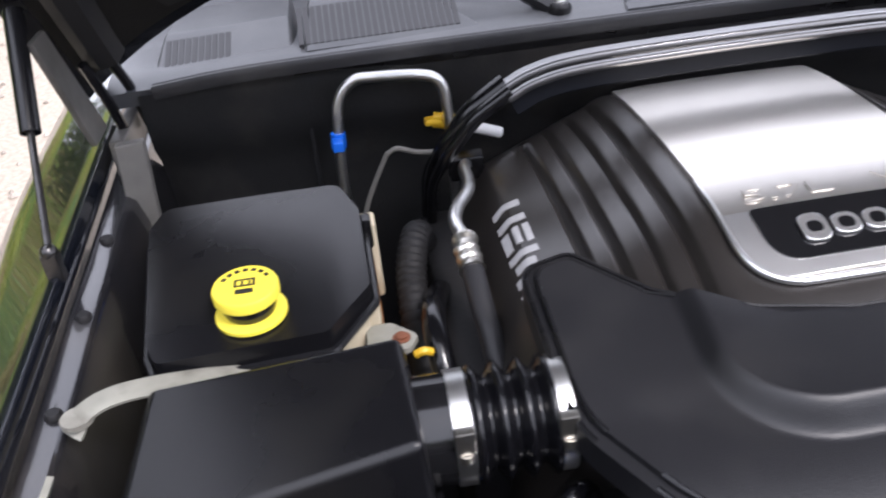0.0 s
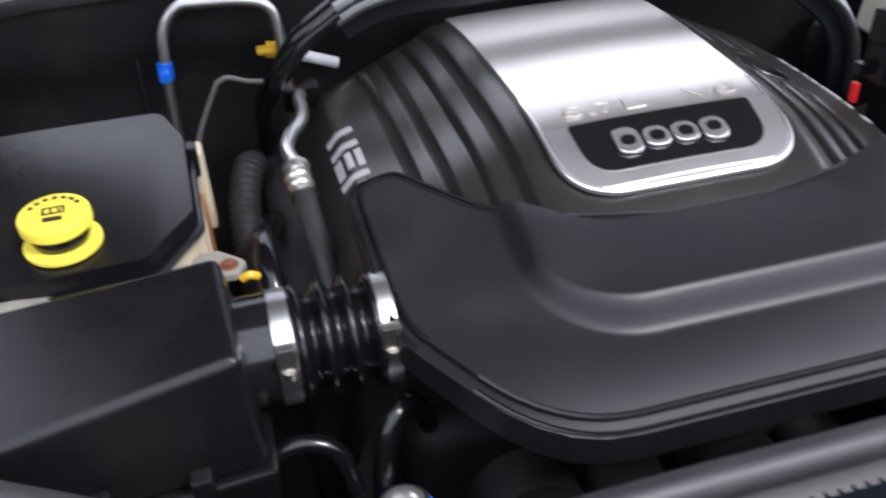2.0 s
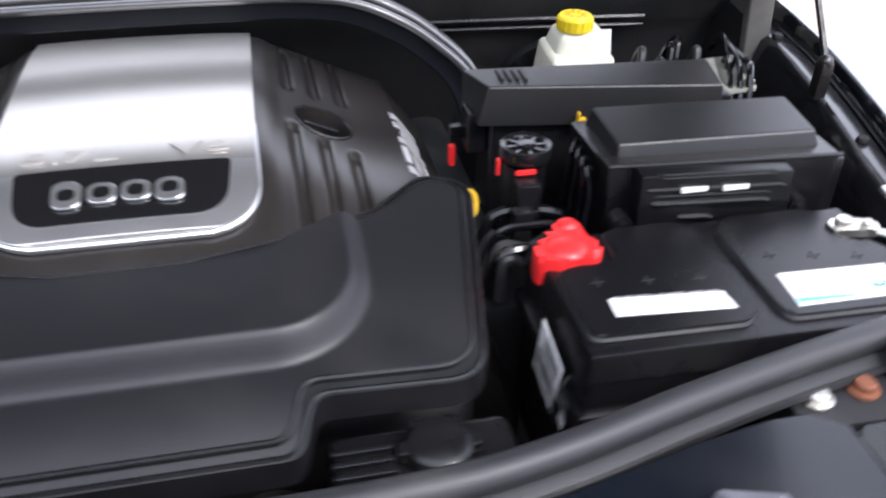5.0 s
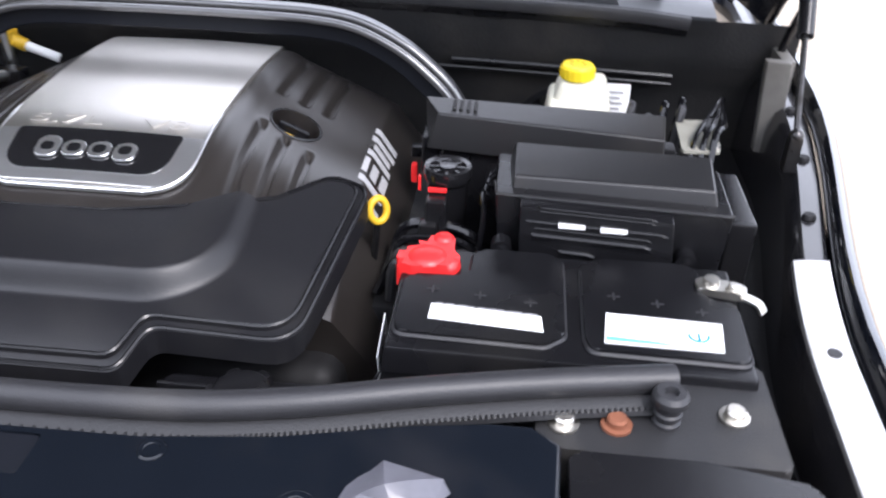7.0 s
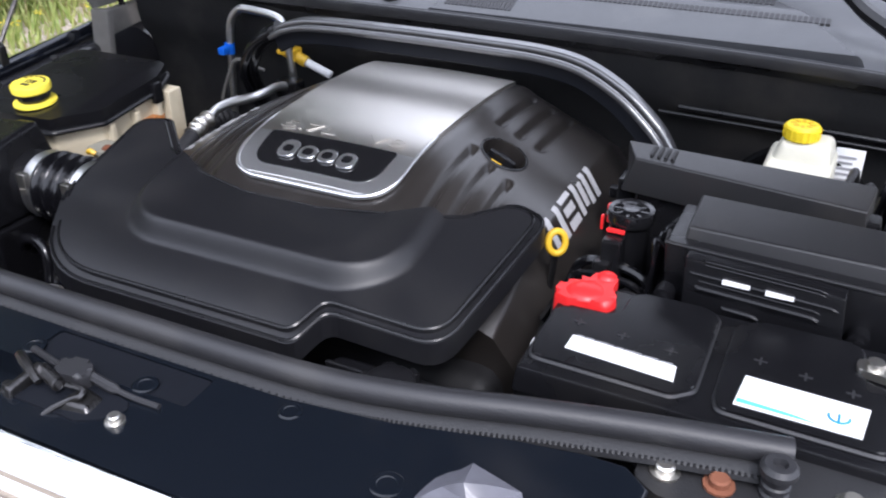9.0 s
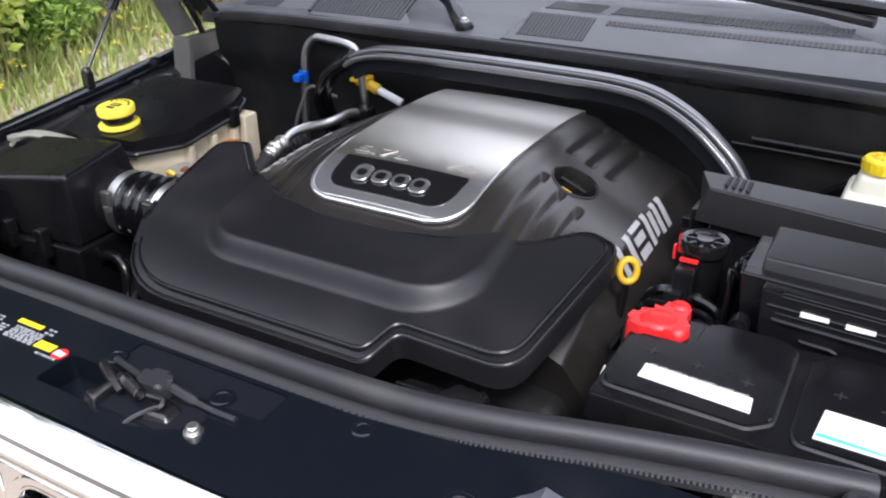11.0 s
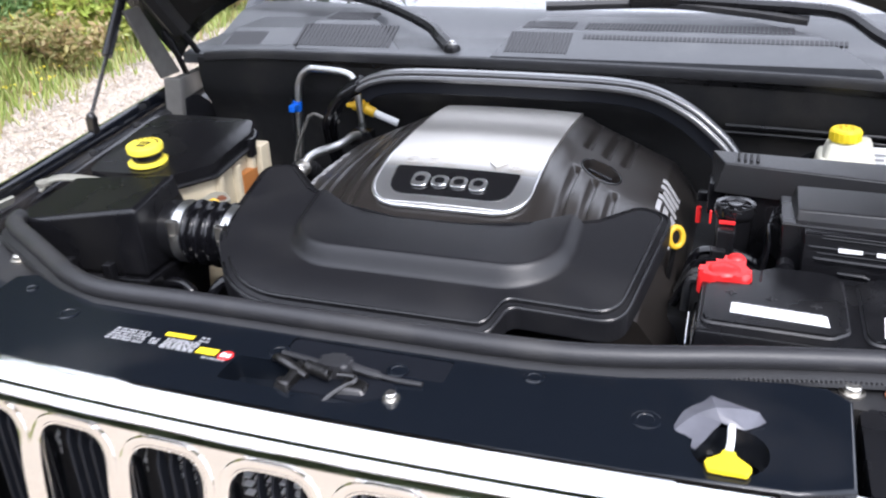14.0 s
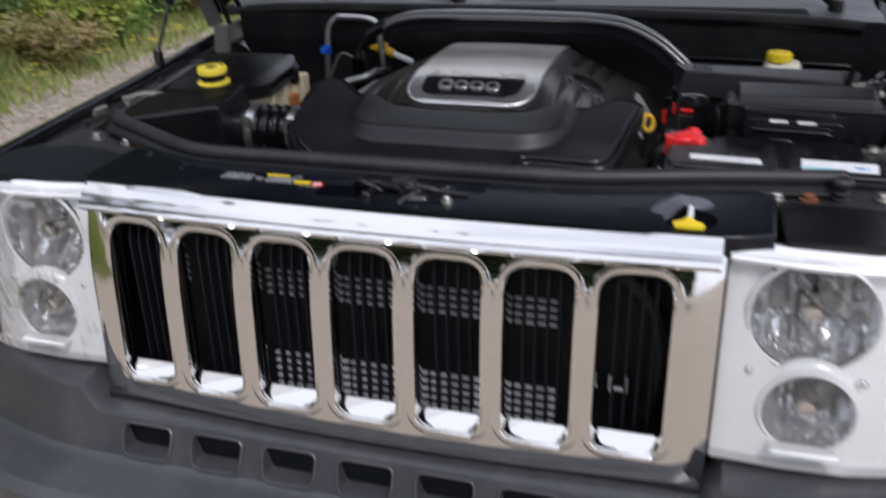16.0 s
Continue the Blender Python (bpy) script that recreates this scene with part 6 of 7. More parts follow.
# ---- control module and fuse boxes ----
ecm = thing("control_module", "long black control module with a ribbed top vent", "control module", at=(0.49, 0.65, 1.0))
bm = bmesh.new()
hexa(bm, [(0.358, 0.628, 1.09), (0.635, 0.6, 1.085), (0.642, 0.668, 1.09), (0.352, 0.684, 1.095)], [(0.37, 0.634, 1.134), (0.633, 0.606, 1.13), (0.64, 0.664, 1.137), (0.35, 0.68, 1.137)], 0.0028, 2)
part("case", bm, DUSTP, ecm)
bm = bmesh.new()
hexa(bm, [(0.37, 0.62, 0.95), (0.63, 0.6, 0.95), (0.63, 0.66, 0.95), (0.37, 0.68, 0.95)], [(0.375, 0.636, 1.092), (0.626, 0.61, 1.088), (0.632, 0.655, 1.09), (0.37, 0.67, 1.093)], 0.004, 2)
part("lower_case", bm, SATIN, ecm)
for i in range(4):
    bm = bmesh.new()
    x, y = 0.388 + 0.0085 * i, 0.657 - 0.001 * i
    box(bm, x - 0.0022, x + 0.0022, y - 0.014, y + 0.014, 1.1345, 1.1382, 0.001, 1)
    part("louvre", bm, ROUGHP, ecm)
bm = bmesh.new()
box(bm, 0.626, 0.65, 0.61, 0.64, 1.05, 1.115, 0.004)
part("end_clip", bm, PLASTIC, ecm)
bm = bmesh.new()
box(bm, 0.35, 0.372, 0.64, 0.68, 1.05, 1.1, 0.004)
box(bm, 0.335, 0.352, 0.662, 0.675, 1.06, 1.075, 0.002)
part("end_clip", bm, PLASTIC, ecm)
tag = thing("red_tab", "small red plastic locking tab on the module's plug", "locking tab", at=(0.34, 0.668, 1.03))
bm = bmesh.new()
box(bm, 0.335, 0.343, 0.662, 0.672, 1.024, 1.05, 0.002)
part("tab", bm, RED, tag)

pdc = thing("fuse_box", "black fuse box with a lidded top and ribbed front", "fuse box", at=(0.57, 0.51, 0.95))
bm = bmesh.new()
hexa(bm, [(0.462, 0.488, 1.098), (0.678, 0.47, 1.1), (0.684, 0.56, 1.1), (0.456, 0.575, 1.1)], [(0.464, 0.497, 1.128), (0.67, 0.484, 1.132), (0.676, 0.556, 1.136), (0.464, 0.571, 1.133)], 0.003, 2)
part("lid", bm, DUSTP, pdc)
bm = bmesh.new()
tube(bm, [(0.445, 0.5, 1.117), (0.447, 0.474, 1.117), (0.566, 0.465, 1.1175), (0.686, 0.456, 1.118)], 0.0022, 8, smooth=False)
part("lid_bead", bm, DUSTP, pdc)
bm = bmesh.new()
hexa(bm, [(0.46, 0.475, 0.96), (0.675, 0.46, 0.96), (0.68, 0.57, 0.96), (0.455, 0.58, 0.96)], [(0.446, 0.474, 1.116), (0.686, 0.457, 1.118), (0.69, 0.57, 1.114), (0.446, 0.584, 1.112)], 0.003, 2)
part("body", bm, SATIN, pdc)
bm = bmesh.new()
hexa(bm, [(0.475, 0.452, 1.02), (0.635, 0.44, 1.02), (0.635, 0.462, 1.02), (0.475, 0.472, 1.02)], [(0.472, 0.452, 1.116), (0.626, 0.441, 1.114), (0.626, 0.462, 1.116), (0.472, 0.474, 1.117)], 0.003, 2)
front = part("front_plate", bm, SATIN, pdc)
for z, x0, x1, r in ((1.1165, 0.49, 0.608, 0.0013), (1.1125, 0.49, 0.608, 0.0013), (1.1, 0.478, 0.62, 0.0022), (1.0925, 0.486, 0.606, 0.0013), (1.0845, 0.486, 0.604, 0.0034), (1.068, 0.515, 0.55, 0.003)):
    bm = bmesh.new()
    ya, yb = 0.452 - 0.073 * (x0 - 0.472), 0.452 - 0.073 * (x1 - 0.472)
    tube(bm, [(x0, ya + 0.004, z), (x0 + 0.003, ya, z), (x1 - 0.006, yb, z), (x1, yb + 0.001, z - 0.003), (x1 + 0.001, yb + 0.004, z - 0.008)], r, 8, smooth=False)
    part("rib", bm, PLASTIC, front)
for x in (0.5255, 0.5675):
    bm = bmesh.new()
    y = 0.452 - 0.073 * (x - 0.472)
    box(bm, x - 0.0135, x + 0.0135, y - 0.0035, y + 0.001, 1.0978, 1.102, 0.0005)
    part("paper_strip", bm, WHITE, front, "small white paper strip")
for x in (0.456, 0.645):
    bm = bmesh.new()
    tube(bm, [(x, 0.462, 1.066), (x, 0.445, 1.066)], 0.011, 12, smooth=False)
    tube(bm, [(x, 0.446, 1.066), (x, 0.44, 1.066)], 0.006, 10, smooth=False)
    part("mounting_boss", bm, PLASTIC, pdc)
bm = bmesh.new()
box(bm, 0.692, 0.722, 0.49, 0.612, 1.0, 1.092, 0.004)
part("side_box", bm, SATIN, pdc)
bm = bmesh.new()
for k in range(4):
    tube(bm, [(0.47 - 0.006 * k, 0.56 - 0.022 * k, 1.09), (0.445 - 0.004 * k, 0.555 - 0.02 * k, 1.106), (0.435, 0.545 - 0.02 * k, 1.08), (0.43, 0.54 - 0.02 * k, 1.02)], 0.0028, 8)
part("cable", bm, GLOSSRUB, pdc)
mk = thing("yellow_tab", "small yellow plastic tab between the fuse boxes", "locking tab", at=(0.471, 0.615, 1.09))
bm = bmesh.new()
box(bm, 0.466, 0.476, 0.608, 0.615, 1.092, 1.1, 0.001)
box(bm, 0.466, 0.469, 0.608, 0.615, 1.1, 1.107, 0.001)
part("tab", bm, ORANGEY, mk)

# black cap on the filler neck, with red tabs
neck = thing("refill_neck", "round black cap on a housing with red tabs", "filler cap", at=(0.39, 0.555, 1.0))
bm = bmesh.new()
NM = Matrix.Translation((0.39, 0.556, 1.09)) @ Matrix.Diagonal((0.88, 0.88, 1, 1))
lathe(bm, [(0, 0.0), (0.03, 0.0), (0.032, 0.006), (0.03, 0.015), (0.024, 0.014), (0.022, 0.01), (0.012, 0.01), (0.011, 0.016), (0, 0.017)], 28, NM)
neck_cap = part("cap", bm, GLOSS, neck)
for a in range(0, 360, 45):
    bm = bmesh.new()
    box(bm, 0.012, 0.026, -0.0018, 0.0018, 0.008, 0.0135, 0, m=NM @ Matrix.Rotation(radians(a), 4, "Z"))
    part("rib", bm, GLOSS, neck_cap)
bm = bmesh.new()
lathe(bm, [(0, -0.1), (0.027, -0.1), (0.027, -0.004), (0, -0.004)], 24, NM)
box(bm, 0.37, 0.394, 0.505, 0.53, 1.03, 1.085, 0.004)
box(bm, 0.364, 0.384, 0.495, 0.512, 1.0, 1.06, 0.004)
part("housing", bm, SATIN, neck)
for b in ((0.371, 0.392, 0.522, 0.527, 1.087, 1.0915), (0.3575, 0.3605, 0.545, 0.552, 1.076, 1.094)):
    bm = bmesh.new()
    box(bm, *b, 0.001)
    part("red_tab", bm, RED, neck, "red plastic tab")

dip = thing("dipstick", "yellow ring-handled dipstick beside the engine", "dipstick", at=(0.315, 0.508, 1.0))
bm = bmesh.new()
DM = Matrix.Translation((0.318, 0.508, 1.068)) @ Matrix.Rotation(radians(38), 4, "Z") @ Matrix.Rotation(radians(78), 4, "X")
ringpts = [DM @ Vector((0.0105 * math.cos(a), 0.0135 * math.sin(a), 0)) for a in [2 * math.pi * k / 20 for k in range(21)]]
tube(bm, ringpts, 0.0042, 10, 2)
part("ring", bm, ORANGEY, dip)
bm = bmesh.new()
tube(bm, [(0.317, 0.508, 1.054), (0.31, 0.515, 0.99), (0.3, 0.52, 0.9)], 0.004, 8)
part("tube", bm, SATIN, dip)

# ---- battery ----
battery = thing("battery", "black car battery with white labels on its lid", "battery", at=(0.52, 0.35, 0.86))
bm = bmesh.new()
box(bm, 0.358, 0.683, 0.268, 0.438, 0.86, 1.044, 0.006)
box(bm, 0.352, 0.689, 0.262, 0.444, 0.99, 1.01, 0.004)
part("case", bm, SATIN, battery)
bm = bmesh.new()
hexa(bm, [(0.357, 0.266, 1.04), (0.684, 0.26, 1.04), (0.688, 0.44, 1.04), (0.357, 0.44, 1.04)], [(0.36, 0.271, 1.068), (0.681, 0.265, 1.068), (0.685, 0.438, 1.068), (0.36, 0.438, 1.068)], 0.004, 2)
part("lid", bm, PLASTIC, battery)
for o in ([(0.366, 0.288), (0.5, 0.284), (0.518, 0.3), (0.518, 0.425), (0.5, 0.434), (0.43, 0.433), (0.428, 0.382), (0.366, 0.38)], [(0.54, 0.283), (0.678, 0.28), (0.68, 0.37), (0.65, 0.37), (0.65, 0.432), (0.555, 0.432), (0.536, 0.41), (0.536, 0.3)]):
    bm = bmesh.new()
    prism(bm, rounded(o, 0.012), 1.066, 1.074, 0.003, 2)
    pad = part("lid_pad", bm, PLASTIC, battery)
    bm = bmesh.new()
    ol = rounded(o, 0.012)
    tube(bm, [(x, y, 1.069) for x, y in ol + ol[:1]], 0.0028, 6, smooth=False)
    part("lid_bead", bm, RUBBER, pad)
for x, y in ((0.395, 0.355), (0.44, 0.35), (0.487, 0.345), (0.565, 0.365), (0.605, 0.358), (0.645, 0.35)):
    bm = bmesh.new()
    box(bm, x - 0.006, x + 0.006, y - 0.001, y + 0.001, 1.074, 1.0747, 0)
    box(bm, x - 0.001, x + 0.001, y - 0.006, y + 0.006, 1.074, 1.0746, 0)
    part("plug_mark", bm, RUBBER, battery)


def label_card(name, label, tl, tr, br, bl, z):
    ob = thing(name, label, "label", "battery labels", ((tl[0] + br[0]) / 2, (tl[1] + br[1]) / 2, z))
    bm = bmesh.new()
    prism(bm, [bl, br, tr, tl], z, z + 0.0006)
    part("paper", bm, WHITE, ob)
    return ob


c1 = label_card("battery_label", "white paper battery label with unreadable black print", (0.396, 0.331), (0.497, 0.323), (0.499, 0.3), (0.395, 0.308), 1.0742)
bm = bmesh.new()
rg = random.Random(3)
for k, dy in ((0, 0.0255),):
    x = 0.4 + 0.006 * k
    while x < 0.49 - 0.012 * k:
        w = rg.uniform(0.004, 0.016)
        y = 0.3065 + dy - (x - 0.395) * 0.079
        box(bm, x, x + w, y, y + 0.0012, 1.0742, 1.0747, 0)
        x += w + rg.uniform(0.001, 0.003)
part("print", bm, GREYINK, c1, "rows of small pale print")
bm = bmesh.new()
for k in range(3):
    x = 0.402
    while x < 0.485:
        w = rg.uniform(0.003, 0.014)
        y = 0.311 + 0.0065 * k - (x - 0.395) * 0.079
        if rg.random() < 0.5:
            box(bm, x, x + w, y, y + 0.0016, 1.0747, 1.0751, 0)
        x += w + 0.003
part("grey_print", bm, GREYINK, c1)
c2 = label_card("battery_label", "white battery label with a pale blue band and curved emblem", (0.556, 0.337), (0.66, 0.333), (0.655, 0.291), (0.552, 0.292), 1.0742)
bm = bmesh.new()
prism(bm, [(0.5535, 0.296), (0.625, 0.2945), (0.6, 0.299), (0.554, 0.302)], 1.0748, 1.0751)
part("blue_band", bm, TEAL, c2)
bm = bmesh.new()
for rr in (0.0085,):
    pts = [(0.636 + rr * math.cos(radians(a)), 0.312 + rr * math.sin(radians(a)), 1.0751) for a in range(170, 375, 15)]
    tube(bm, pts, 0.0012, 6, 2)
    tube(bm, [(0.636, 0.3035, 1.0751), (0.636, 0.315, 1.0751)], 0.0012, 6, smooth=False)
part("emblem", bm, BLUEINK, c2)

red = thing("terminal_cover", "bright red plastic cover over the battery's positive terminal", "terminal cover", at=(0.385, 0.415, 1.074))
bm = bmesh.new()
prism(bm, rounded([(0.353, 0.392), (0.372, 0.384), (0.392, 0.39), (0.412, 0.388), (0.419, 0.404), (0.409, 0.42), (0.409, 0.45), (0.386, 0.454), (0.38, 0.426), (0.356, 0.418)], 0.01), 1.05, 1.079, 0.0085, 4)
part("shell", bm, RED, red, "", 60)
bm = bmesh.new()
lathe(bm, [(0.02, 0), (0.019, 0.003), (0.014, 0.006), (0.006, 0.0075), (0, 0.0078)], 24, Matrix.Translation((0.384, 0.406, 1.0765)))
part("dome", bm, RED, red, "", 60)
bm = bmesh.new()
lathe(bm, [(0.011, 0), (0.0105, 0.003), (0.007, 0.006), (0, 0.0072)], 20, Matrix.Translation((0.397, 0.441, 1.0765)))
part("dome", bm, RED, red, "", 60)
neg = thing("battery_clamp", "zinc battery clamp with a bolt on the negative terminal", "battery clamp", at=(0.665, 0.4, 1.07))
bm = bmesh.new()
prism(bm, rounded([(0.645, 0.386), (0.69, 0.378), (0.694, 0.396), (0.66, 0.406), (0.645, 0.404)], 0.006), 1.07, 1.078, 0.002, 2)
lathe(bm, [(0, 0), (0.0085, 0), (0.0075, 0.006), (0, 0.006)], 16, Matrix.Translation((0.66, 0.396, 1.077)))
part("clamp", bm, STEEL, neg)
bm = bmesh.new()
sweep(bm, [(0.684, 0.385, 1.074), (0.692, 0.381, 1.073), (0.702, 0.375, 1.071), (0.707, 0.371, 1.064)], [(-0.0055, -0.0012), (-0.0055, 0.0012), (0.0055, 0.0012), (0.0055, -0.0012)])
part("strap", bm, STEEL, neg)
bm = bmesh.new()
bolt_mesh(bm, 0.679, 0.387, 1.078, 0.005, 0.005)
part("bolt", bm, STEEL, neg)

# ---- cables between engine and battery ----
rg = random.Random(8)
for k in range(7):
    ob = thing("wiring_cable", "black wiring loom cable beside the battery", "cable", "loose cables", (0.37, 0.5, 1.0))
    bm = bmesh.new()
    z = 1.02 + 0.012 * rg.uniform(-1, 1)
    tube(bm, [(0.33 + 0.01 * rg.uniform(-1, 1), 0.45 + 0.012 * k, 0.99), (0.345, 0.455 + 0.013 * k, z + 0.02), (0.38, 0.46 + 0.012 * k, z + 0.03 * rg.random()), (0.42, 0.465 + 0.01 * k, z + 0.02), (0.45, 0.47 + 0.008 * k, z - 0.02)], rg.choice((0.003, 0.0045, 0.006)), 8)
    part("sheath", bm, GLOSSRUB if k % 2 else RUBBER, ob)
for k, (x, y) in enumerate(((0.62, 0.73), (0.645, 0.76), (0.66, 0.72), (0.675, 0.8), (0.60, 0.75), (0.69, 0.69))):
    ob = thing("wiring_cable", "black wiring loom cable by the inner wing", "cable", "loose cables", (x, y, 1.0))
    bm = bmesh.new()
    tube(bm, [(x, y, 0.95), (x + 0.005, y + 0.01, 1.04), (x + 0.015, y + 0.03, 1.09 + 0.01 * (k % 3)), (x + 0.02, y + 0.06, 1.07), (x + 0.025, y + 0.09, 1.0)], 0.0055, 8)
    part("sheath", bm, GLOSSRUB if k % 2 else RUBBER, ob)
abs_unit = thing("valve_block", "grey metal valve block with black plugs by the inner wing", "valve block", at=(0.65, 0.72, 0.95))
bm = bmesh.new()
box(bm, 0.635, 0.7, 0.66, 0.72, 0.95, 1.05, 0.006)
part("block", bm, TUBEALU, abs_unit)
bm = bmesh.new()
box(bm, 0.64, 0.66, 0.665, 0.685, 1.05, 1.075, 0.003)
box(bm, 0.67, 0.69, 0.685, 0.705, 1.05, 1.08, 0.003)
part("plug", bm, SATIN, abs_unit)

bm = bmesh.new()
prism(bm, rounded([(0.664, 0.652), (0.71, 0.656), (0.72, 0.752), (0.668, 0.748)], 0.006), 1.094, 1.098, 0.001, 1)
box(bm, 0.676, 0.69, 0.69, 0.704, 1.075, 1.095, 0.002)
part("bracket", bm, BRACKET, abs_unit, "dusty light grey bracket")
bm = bmesh.new()
lathe(bm, [(0, 0), (0.007, 0), (0.006, 0.005), (0, 0.006)], 12, Matrix.Translation((0.705, 0.668, 1.098)))
part("bolt", bm, STEEL, abs_unit)
for k in range(3):
    bm = bmesh.new()
    tube(bm, [(0.672 + 0.012 * k, 0.64, 1.06), (0.68 + 0.012 * k, 0.67, 1.104 + 0.004 * k), (0.705 + 0.008 * k, 0.73 - 0.01 * k, 1.11), (0.735, 0.8, 1.11 - 0.006 * k), (0.75, 0.85, 1.07)], 0.003 + 0.0008 * k, 8)
    part("wire", bm, GLOSSRUB, abs_unit)

# ---- latch on the radiator panel ----
latch = thing("bonnet_latch", "dark greasy steel bonnet latch in its recess", "latch", at=(0.02, 0.055, 1.05))
# plate filling the recess, coloured black for the shade in the hole there
bm = bmesh.new()
prism(bm, rounded([(-0.03, 0.03), (0.06, 0.03), (0.088, 0.048), (0.088, 0.066), (0.05, 0.074), (-0.03, 0.078)], 0.006), 1.05, 1.0785, 0.003)
part("hole_shade_plate", bm, SLATM, latch)
bm = bmesh.new()
hexa(bm, [(-0.03, 0.024, 1.055), (-0.012, 0.02, 1.055), (-0.008, 0.07, 1.055), (-0.026, 0.076, 1.055)], [(-0.024, 0.03, 1.086), (-0.014, 0.028, 1.086), (-0.012, 0.064, 1.09), (-0.022, 0.068, 1.09)], 0.003)
part("cheek_plate", bm, GREASY, latch)
bm = bmesh.new()
hexa(bm, [(0.03, 0.03, 1.07), (0.07, 0.036, 1.07), (0.066, 0.066, 1.07), (0.034, 0.07, 1.07)], [(0.036, 0.038, 1.086), (0.06, 0.042, 1.083), (0.058, 0.058, 1.083), (0.038, 0.062, 1.086)], 0.003)
part("cheek_plate", bm, GREASY, latch)
bm = bmesh.new()
tube(bm, [(-0.056, 0.076, 1.079), (-0.045, 0.068, 1.087), (-0.022, 0.057, 1.087), (-0.004, 0.05, 1.083)], lambda t: 0.003 + 0.002 * math.sin(3 * t), 8)
part("striker_arm", bm, GREASY, latch, "worn steel arm")
bm = bmesh.new()
tube(bm, [Vector((-0.008 + 0.03 * i / 90, 0.06 - 0.01 * i / 90 + 0.0055 * math.cos(i * 0.63), 1.089 + 0.0055 * math.sin(i * 0.63))) for i in range(91)], 0.0012, 5, 1)
part("spring", bm, GREASY, latch, "coiled return spring")
bm = bmesh.new()
tube(bm, [(0.022, 0.02, 1.07), (0.03, 0.03, 1.079), (0.042, 0.042, 1.085), (0.05, 0.047, 1.088), (0.047, 0.053, 1.09), (0.03, 0.052, 1.09)], 0.0026, 8)
part("hook", bm, GREASY, latch, "thin curled hook")
bm = bmesh.new()
prism(bm, rounded([(-0.002, 0.066), (0.014, 0.058), (0.034, 0.06), (0.04, 0.072), (0.03, 0.084), (0.006, 0.082)], 0.008), 1.078, 1.094, 0.005, 3)
tube(bm, [(-0.05, 0.086, 1.081), (-0.02, 0.078, 1.084), (0.004, 0.072, 1.086)], 0.0035, 8)
part("lever", bm, RUBBER, latch, "black plastic lever")
bm = bmesh.new()
tube(bm, [(0.034, 0.074, 1.086), (0.06, 0.072, 1.083), (0.085, 0.072, 1.08), (0.112, 0.073, 1.079)], lambda t: 0.005 if t < 0.4 else 0.0028, 8)
part("release_cable", bm, RUBBER, latch, "black sheathed release cable")
for x, y in ((0.09, 0.044), (-0.026, 0.036)):
    bm = bmesh.new()
    bolt_mesh(bm, x, y, 1.077, 0.006 if x > 0 else 0.005, 0.007)
    part("bolt", bm, STEEL if x > 0 else GREASY, latch)

# ---- warning sticker ----
sticker = thing("warning_sticker", "black warning sticker with yellow and red fields and white print", "sticker", at=(-0.2, 0.08, 1.077))


def stick_pt(u, v):
    return (-0.266 + 0.163 * u, 0.094 - 0.031 * v, 0)


def field_patch(bm, u0, u1, v0, v1, z=1.0777, t=0.0004):
    prism(bm, [stick_pt(u0, v1)[:2], stick_pt(u1, v1)[:2], stick_pt(u1, v0)[:2], stick_pt(u0, v0)[:2]], z - 0.0005, z + t)


bm = bmesh.new()
field_patch(bm, 0.4, 0.62, 0.0, 0.2)
part("yellow_field", bm, YELLOW, sticker)
bm = bmesh.new()
field_patch(bm, 0.73, 0.88, 0.58, 0.92)
part("yellow_field", bm, YELLOW, sticker)
bm = bmesh.new()
cx, cy, _ = stick_pt(0.955, 0.84)
lathe(bm, [(0, 0), (0.0085, 0), (0.0085, 0.0006), (0, 0.0006)], 20, Matrix.Translation((cx, cy, 1.0775)))
part("red_disc", bm, RED, sticker, "round red warning mark")
bm = bmesh.new()
field_patch(bm, 0.918, 0.955, 0.72, 0.95, 1.0782)
field_patch(bm, 0.965, 0.99, 0.75, 0.95, 1.0782)
part("disc_print", bm, WHITE, sticker)
bm = bmesh.new()
rg = random.Random(5)
for u0, u1, v0, v1, rows in ((0.0, 0.3, 0.2, 1.0, 5), (0.33, 0.42, 0.5, 0.9, 3), (0.44, 0.72, 0.36, 1.0, 6), (0.66, 0.75, 0.0, 0.4, 2), (0.8, 0.98, 1.1, 1.2, 1)):
    for k in range(rows):
        v = v0 + (v1 - v0) * k / max(1, rows)
        u = u0 + rg.uniform(0, 0.02)
        while u < u1 - 0.01:
            w = rg.uniform(0.008, 0.04)
            field_patch(bm, u, min(u1, u + w), v, v + 0.075, 1.0779)
            u += w + rg.uniform(0.005, 0.02)
part("print", bm, GREYINK, sticker, "rows of small pale print")

# ---- washer filler with its yellow tab and torn foil by the grille ----
washer = thing("washer_cap", "yellow washer filler tab hanging by a grey crumpled plastic flap", "filler cap", at=(0.4, 0.06, 1.07))
bm = bmesh.new()
q = Matrix.Translation((0.404, 0.03, 1.0785)) @ Matrix.Rotation(radians(-1), 4, "X") @ Matrix.Diagonal((0.95, 0.9, 1, 1))
prism(bm, rounded([(-0.017, -0.013), (0.017, -0.013), (0.021, -0.001), (0.007, 0.012), (0.005, 0.021), (-0.005, 0.021), (-0.007, 0.012), (-0.021, -0.001)], 0.004), 0, 0.004, 0.001, m=q)
part("tab", bm, YELLOW, washer)
bm = bmesh.new()
tube(bm, [(0.404, 0.048, 1.0815), (0.405, 0.062, 1.082), (0.405, 0.082, 1.082)], 0.0035, 8)
part("stalk", bm, WHITE, washer, "white stalk")
bm = bmesh.new()
